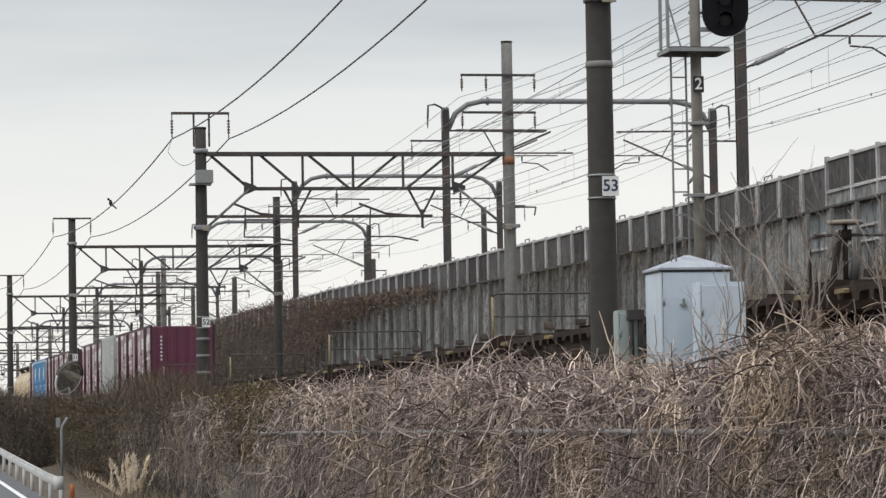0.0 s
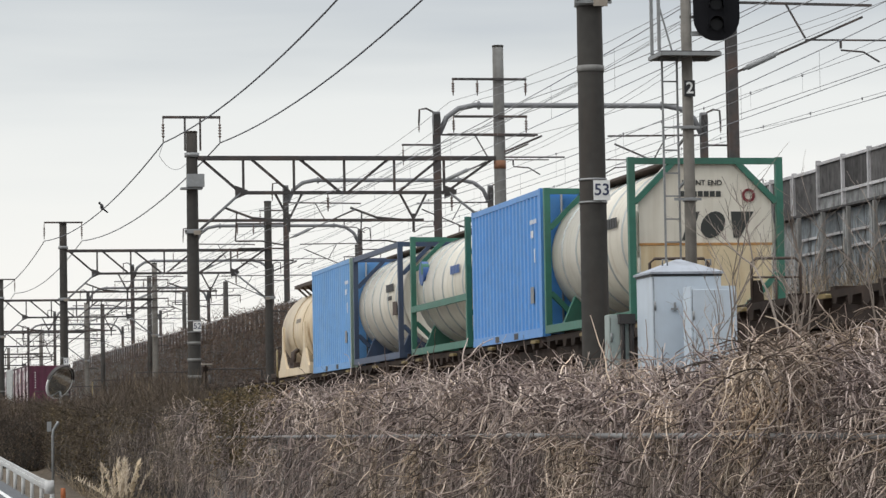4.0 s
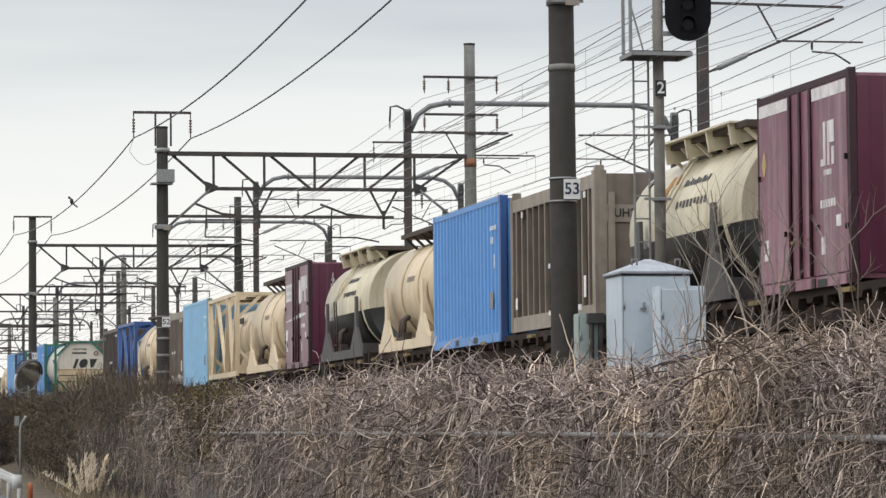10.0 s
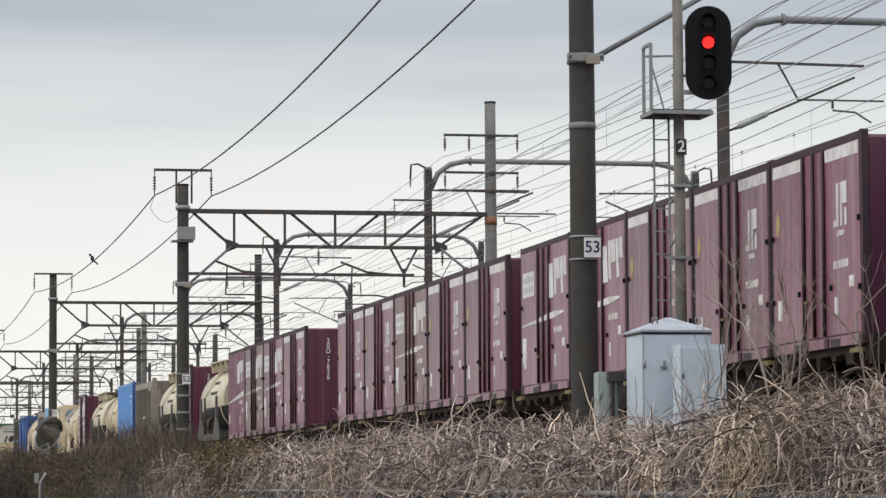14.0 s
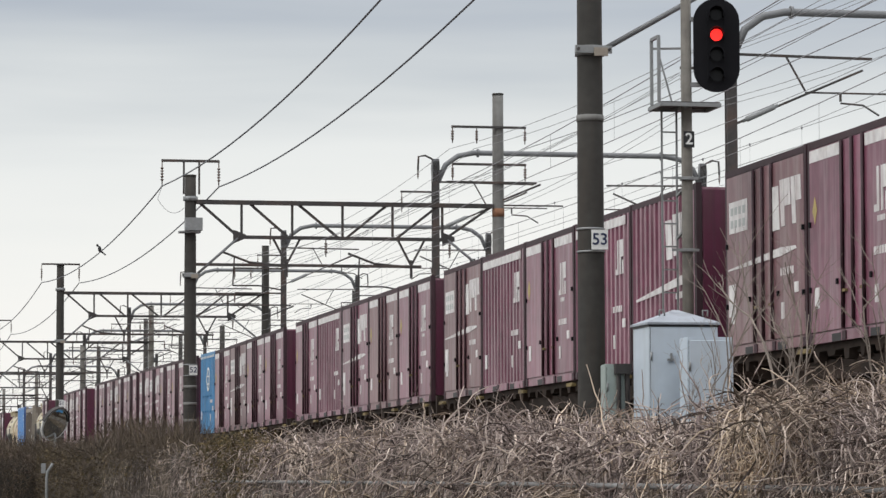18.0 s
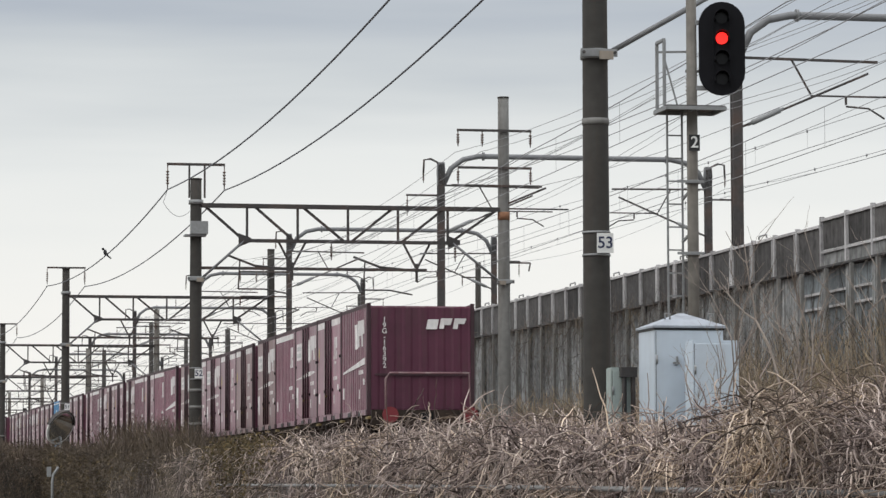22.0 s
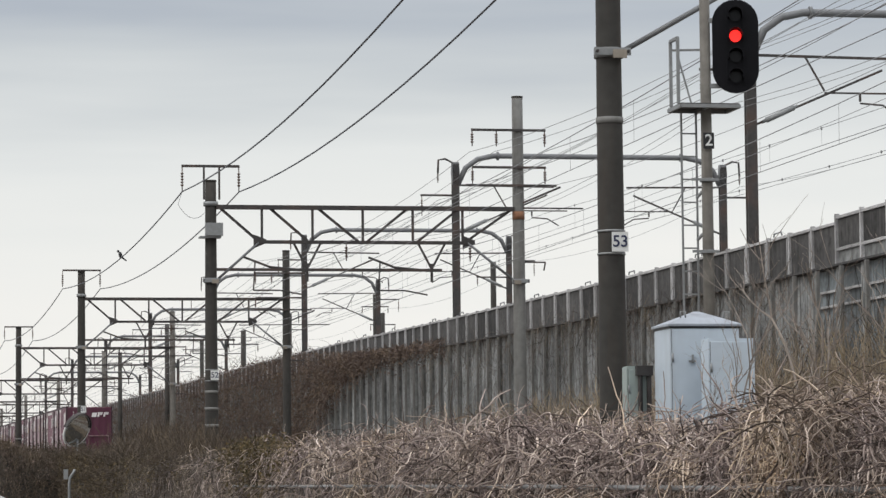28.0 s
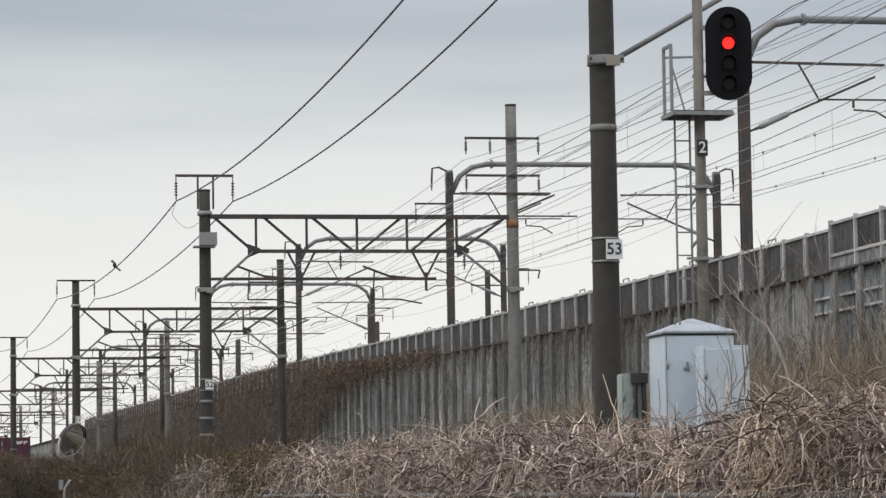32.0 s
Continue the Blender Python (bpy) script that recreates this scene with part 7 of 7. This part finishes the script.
# pampas grass on the verge
pampas = thing("pampas_grass", "clump of dry pampas grass with pale plumes on the verge", "grass", at=(6.5, 69.0, 0.02))
r = random.Random(4)
for k in range(18):
    bm = B()
    x, y = r.gauss(0, 0.16), r.gauss(0, 0.5)
    hgt = r.uniform(0.8, 1.4)
    lean = r.gauss(-0.05, 0.3) + x * 1.0
    pts = [Vector((x + lean * (i / 6) ** 2, y, hgt * i / 6)) for i in range(7)]
    tube(bm, pts, 0.008, 4)
    part("stalk", bm, M["straw"], pampas)
    bm = B()
    for i in range(40):
        q = pts[3].lerp(pts[6], r.random()) + Vector((r.gauss(0, 0.014), r.gauss(0, 0.014), 0))
        tube(bm, [q, q + Vector((r.gauss(0.02, 0.03), r.gauss(0, 0.03), r.uniform(0.05, 0.14)))], 0.015, 3, 0.003)
    part("plume", bm, M["plume"], pampas)
n = 1500
ys_ = sample_y(n, 60, 120)
st = np.stack([rnd.uniform(6.6, 7.4, n) + np.interp(ys_, [75, 110], [0, 1.2]), ys_, np.array([road_z(v) for v in ys_])], 1)
head = np.stack([rnd.normal(0, 0.3, n), rnd.normal(0, 0.3, n), np.ones(n)], 1)
tagged(strands("verge_grass", wander(st, head, rnd.uniform(0.25, 0.8, n), 5, rnd.uniform(0, 0.15, n), 0.06), rnd.uniform(0.005, 0.01, n), M["straw"]), "dry straw-coloured grass on the verge", "grass", kind="stuff")

# ---- pieces of the wall ----
ribs_y = [58 + 2.0 * i for i in range(130)]


def rib(bm):
    bx(bm, 0.08, 0.3, -0.1, 0.1, 1.6, WALL_TOP - 0.002)


def wall_panel(bm):
    bx(bm, 0.2, 0.27, -0.86, 0.86, 1.6, WALL_TOP - 0.03)
    bx(bm, 0.17, 0.2, -0.7, 0.7, 4.4, 4.5)


def barrier_panel(bm):
    bx(bm, 0.1, 0.16, -0.94, 0.94, WALL_TOP + 0.056, BAR_TOP - 0.06)


def barrier_post(bm):
    bx(bm, 0.03, 0.14, -0.055, 0.055, WALL_TOP + 0.056, BAR_TOP + 0.03)


def barrier_stay(bm):
    bx(bm, 0.06, 0.098, -0.025, 0.025, WALL_TOP + 0.056, BAR_TOP - 0.1)


def tall_panel(bm):
    bx(bm, 0.1, 0.16, -0.9, 0.9, WALL_TOP + 0.5, BAR_TOP + 0.12)


def tall_post(bm):
    bx(bm, 0.04, 0.15, -0.05, 0.05, WALL_TOP + 0.056, BAR_TOP + 0.18)


def top_rail(bm):
    bx(bm, 0.05, 0.1, -0.94, 0.94, BAR_TOP - 0.09, BAR_TOP - 0.02)


def tall_rail(bm):
    bx(bm, 0.05, 0.1, -0.94, 0.94, BAR_TOP + 0.05, BAR_TOP + 0.12)


def tall_low_rail(bm):
    bx(bm, 0.05, 0.1, -0.94, 0.94, WALL_TOP + 0.4, WALL_TOP + 0.47)


def low_pane(bm):
    bx(bm, 0.11, 0.16, -0.9, 0.9, WALL_TOP + 0.056, WALL_TOP + 0.47)


def screen_post(bm):
    bx(bm, -0.15, -0.06, -0.06, 0.06, 1.6, WALL_TOP - 0.03)


def pale_bar(bm):
    bx(bm, 0.1, 0.19, -0.86, 0.86, 6.66, 6.72)


def low_bar(bm):
    bx(bm, 0.1, 0.19, -0.86, 0.86, 6.28, 6.34)


pieces("screen_post", screen_post, M["concrete"], [(WALL_X, y + 0.1, wall_rise(y)) for y in ribs_y], wall)
for build in (pale_bar, low_bar):
    pieces("pale_bar", build, M["post_pale"], [(WALL_X, y, wall_rise(y)) for y in ribs_y if y <= 79], wall)
pieces("rib", rib, M["rib"], [(WALL_X, y + 1, wall_rise(y)) for y in ribs_y], wall)
pieces("wall_panel", wall_panel, M["wall"], [(WALL_X, y, wall_rise(y)) for y in ribs_y if y > 79], wall)
pieces("wall_panel", wall_panel, M["screen"], [(WALL_X, y, wall_rise(y)) for y in ribs_y if y <= 79], wall)
pieces("barrier_panel", barrier_panel, M["panel"], [(WALL_X, y, wall_rise(y)) for y in ribs_y if y > 77], wall)
pieces("barrier_post", barrier_post, M["post_pale"], [(WALL_X, y + 1, wall_rise(y)) for y in ribs_y if y > 77], wall)
pieces("barrier_stay", barrier_stay, M["post_pale"], [(WALL_X, y + 1.26, wall_rise(y)) for y in ribs_y if y > 77], wall)
pieces("tall_barrier_panel", tall_panel, M["panel"], [(WALL_X, y, wall_rise(y)) for y in ribs_y if y <= 77], wall)
pieces("tall_barrier_post", tall_post, M["post_pale"], [(WALL_X, y + 1, wall_rise(y)) for y in ribs_y if y <= 77], wall)
pieces("barrier_rail", top_rail, M["post_pale"], [(WALL_X, y, wall_rise(y)) for y in ribs_y if y > 77], wall)
pieces("tall_barrier_rail", tall_rail, M["post_pale"], [(WALL_X, y, wall_rise(y)) for y in ribs_y if y <= 77], wall)
pieces("low_rail", tall_low_rail, M["post_pale"], [(WALL_X, y, wall_rise(y)) for y in ribs_y if y <= 77], wall)
pieces("low_pane", low_pane, M["rib"], [(WALL_X, y, wall_rise(y)) for y in ribs_y if y <= 77], wall)


def hoop_rail(bm):
    tube(bm, [(0.05, -0.36, BAR_TOP), (0.05, -0.34, BAR_TOP + 0.09), (0.05, 0.34, BAR_TOP + 0.09), (0.05, 0.36, BAR_TOP)], 0.022, 6)


pieces("hoop_rail", hoop_rail, M["steel"], [(WALL_X, y, wall_rise(y)) for y in (82.0, 90, 98, 104, 112, 118, 126, 132, 142, 150, 158, 168)], wall)

motions()
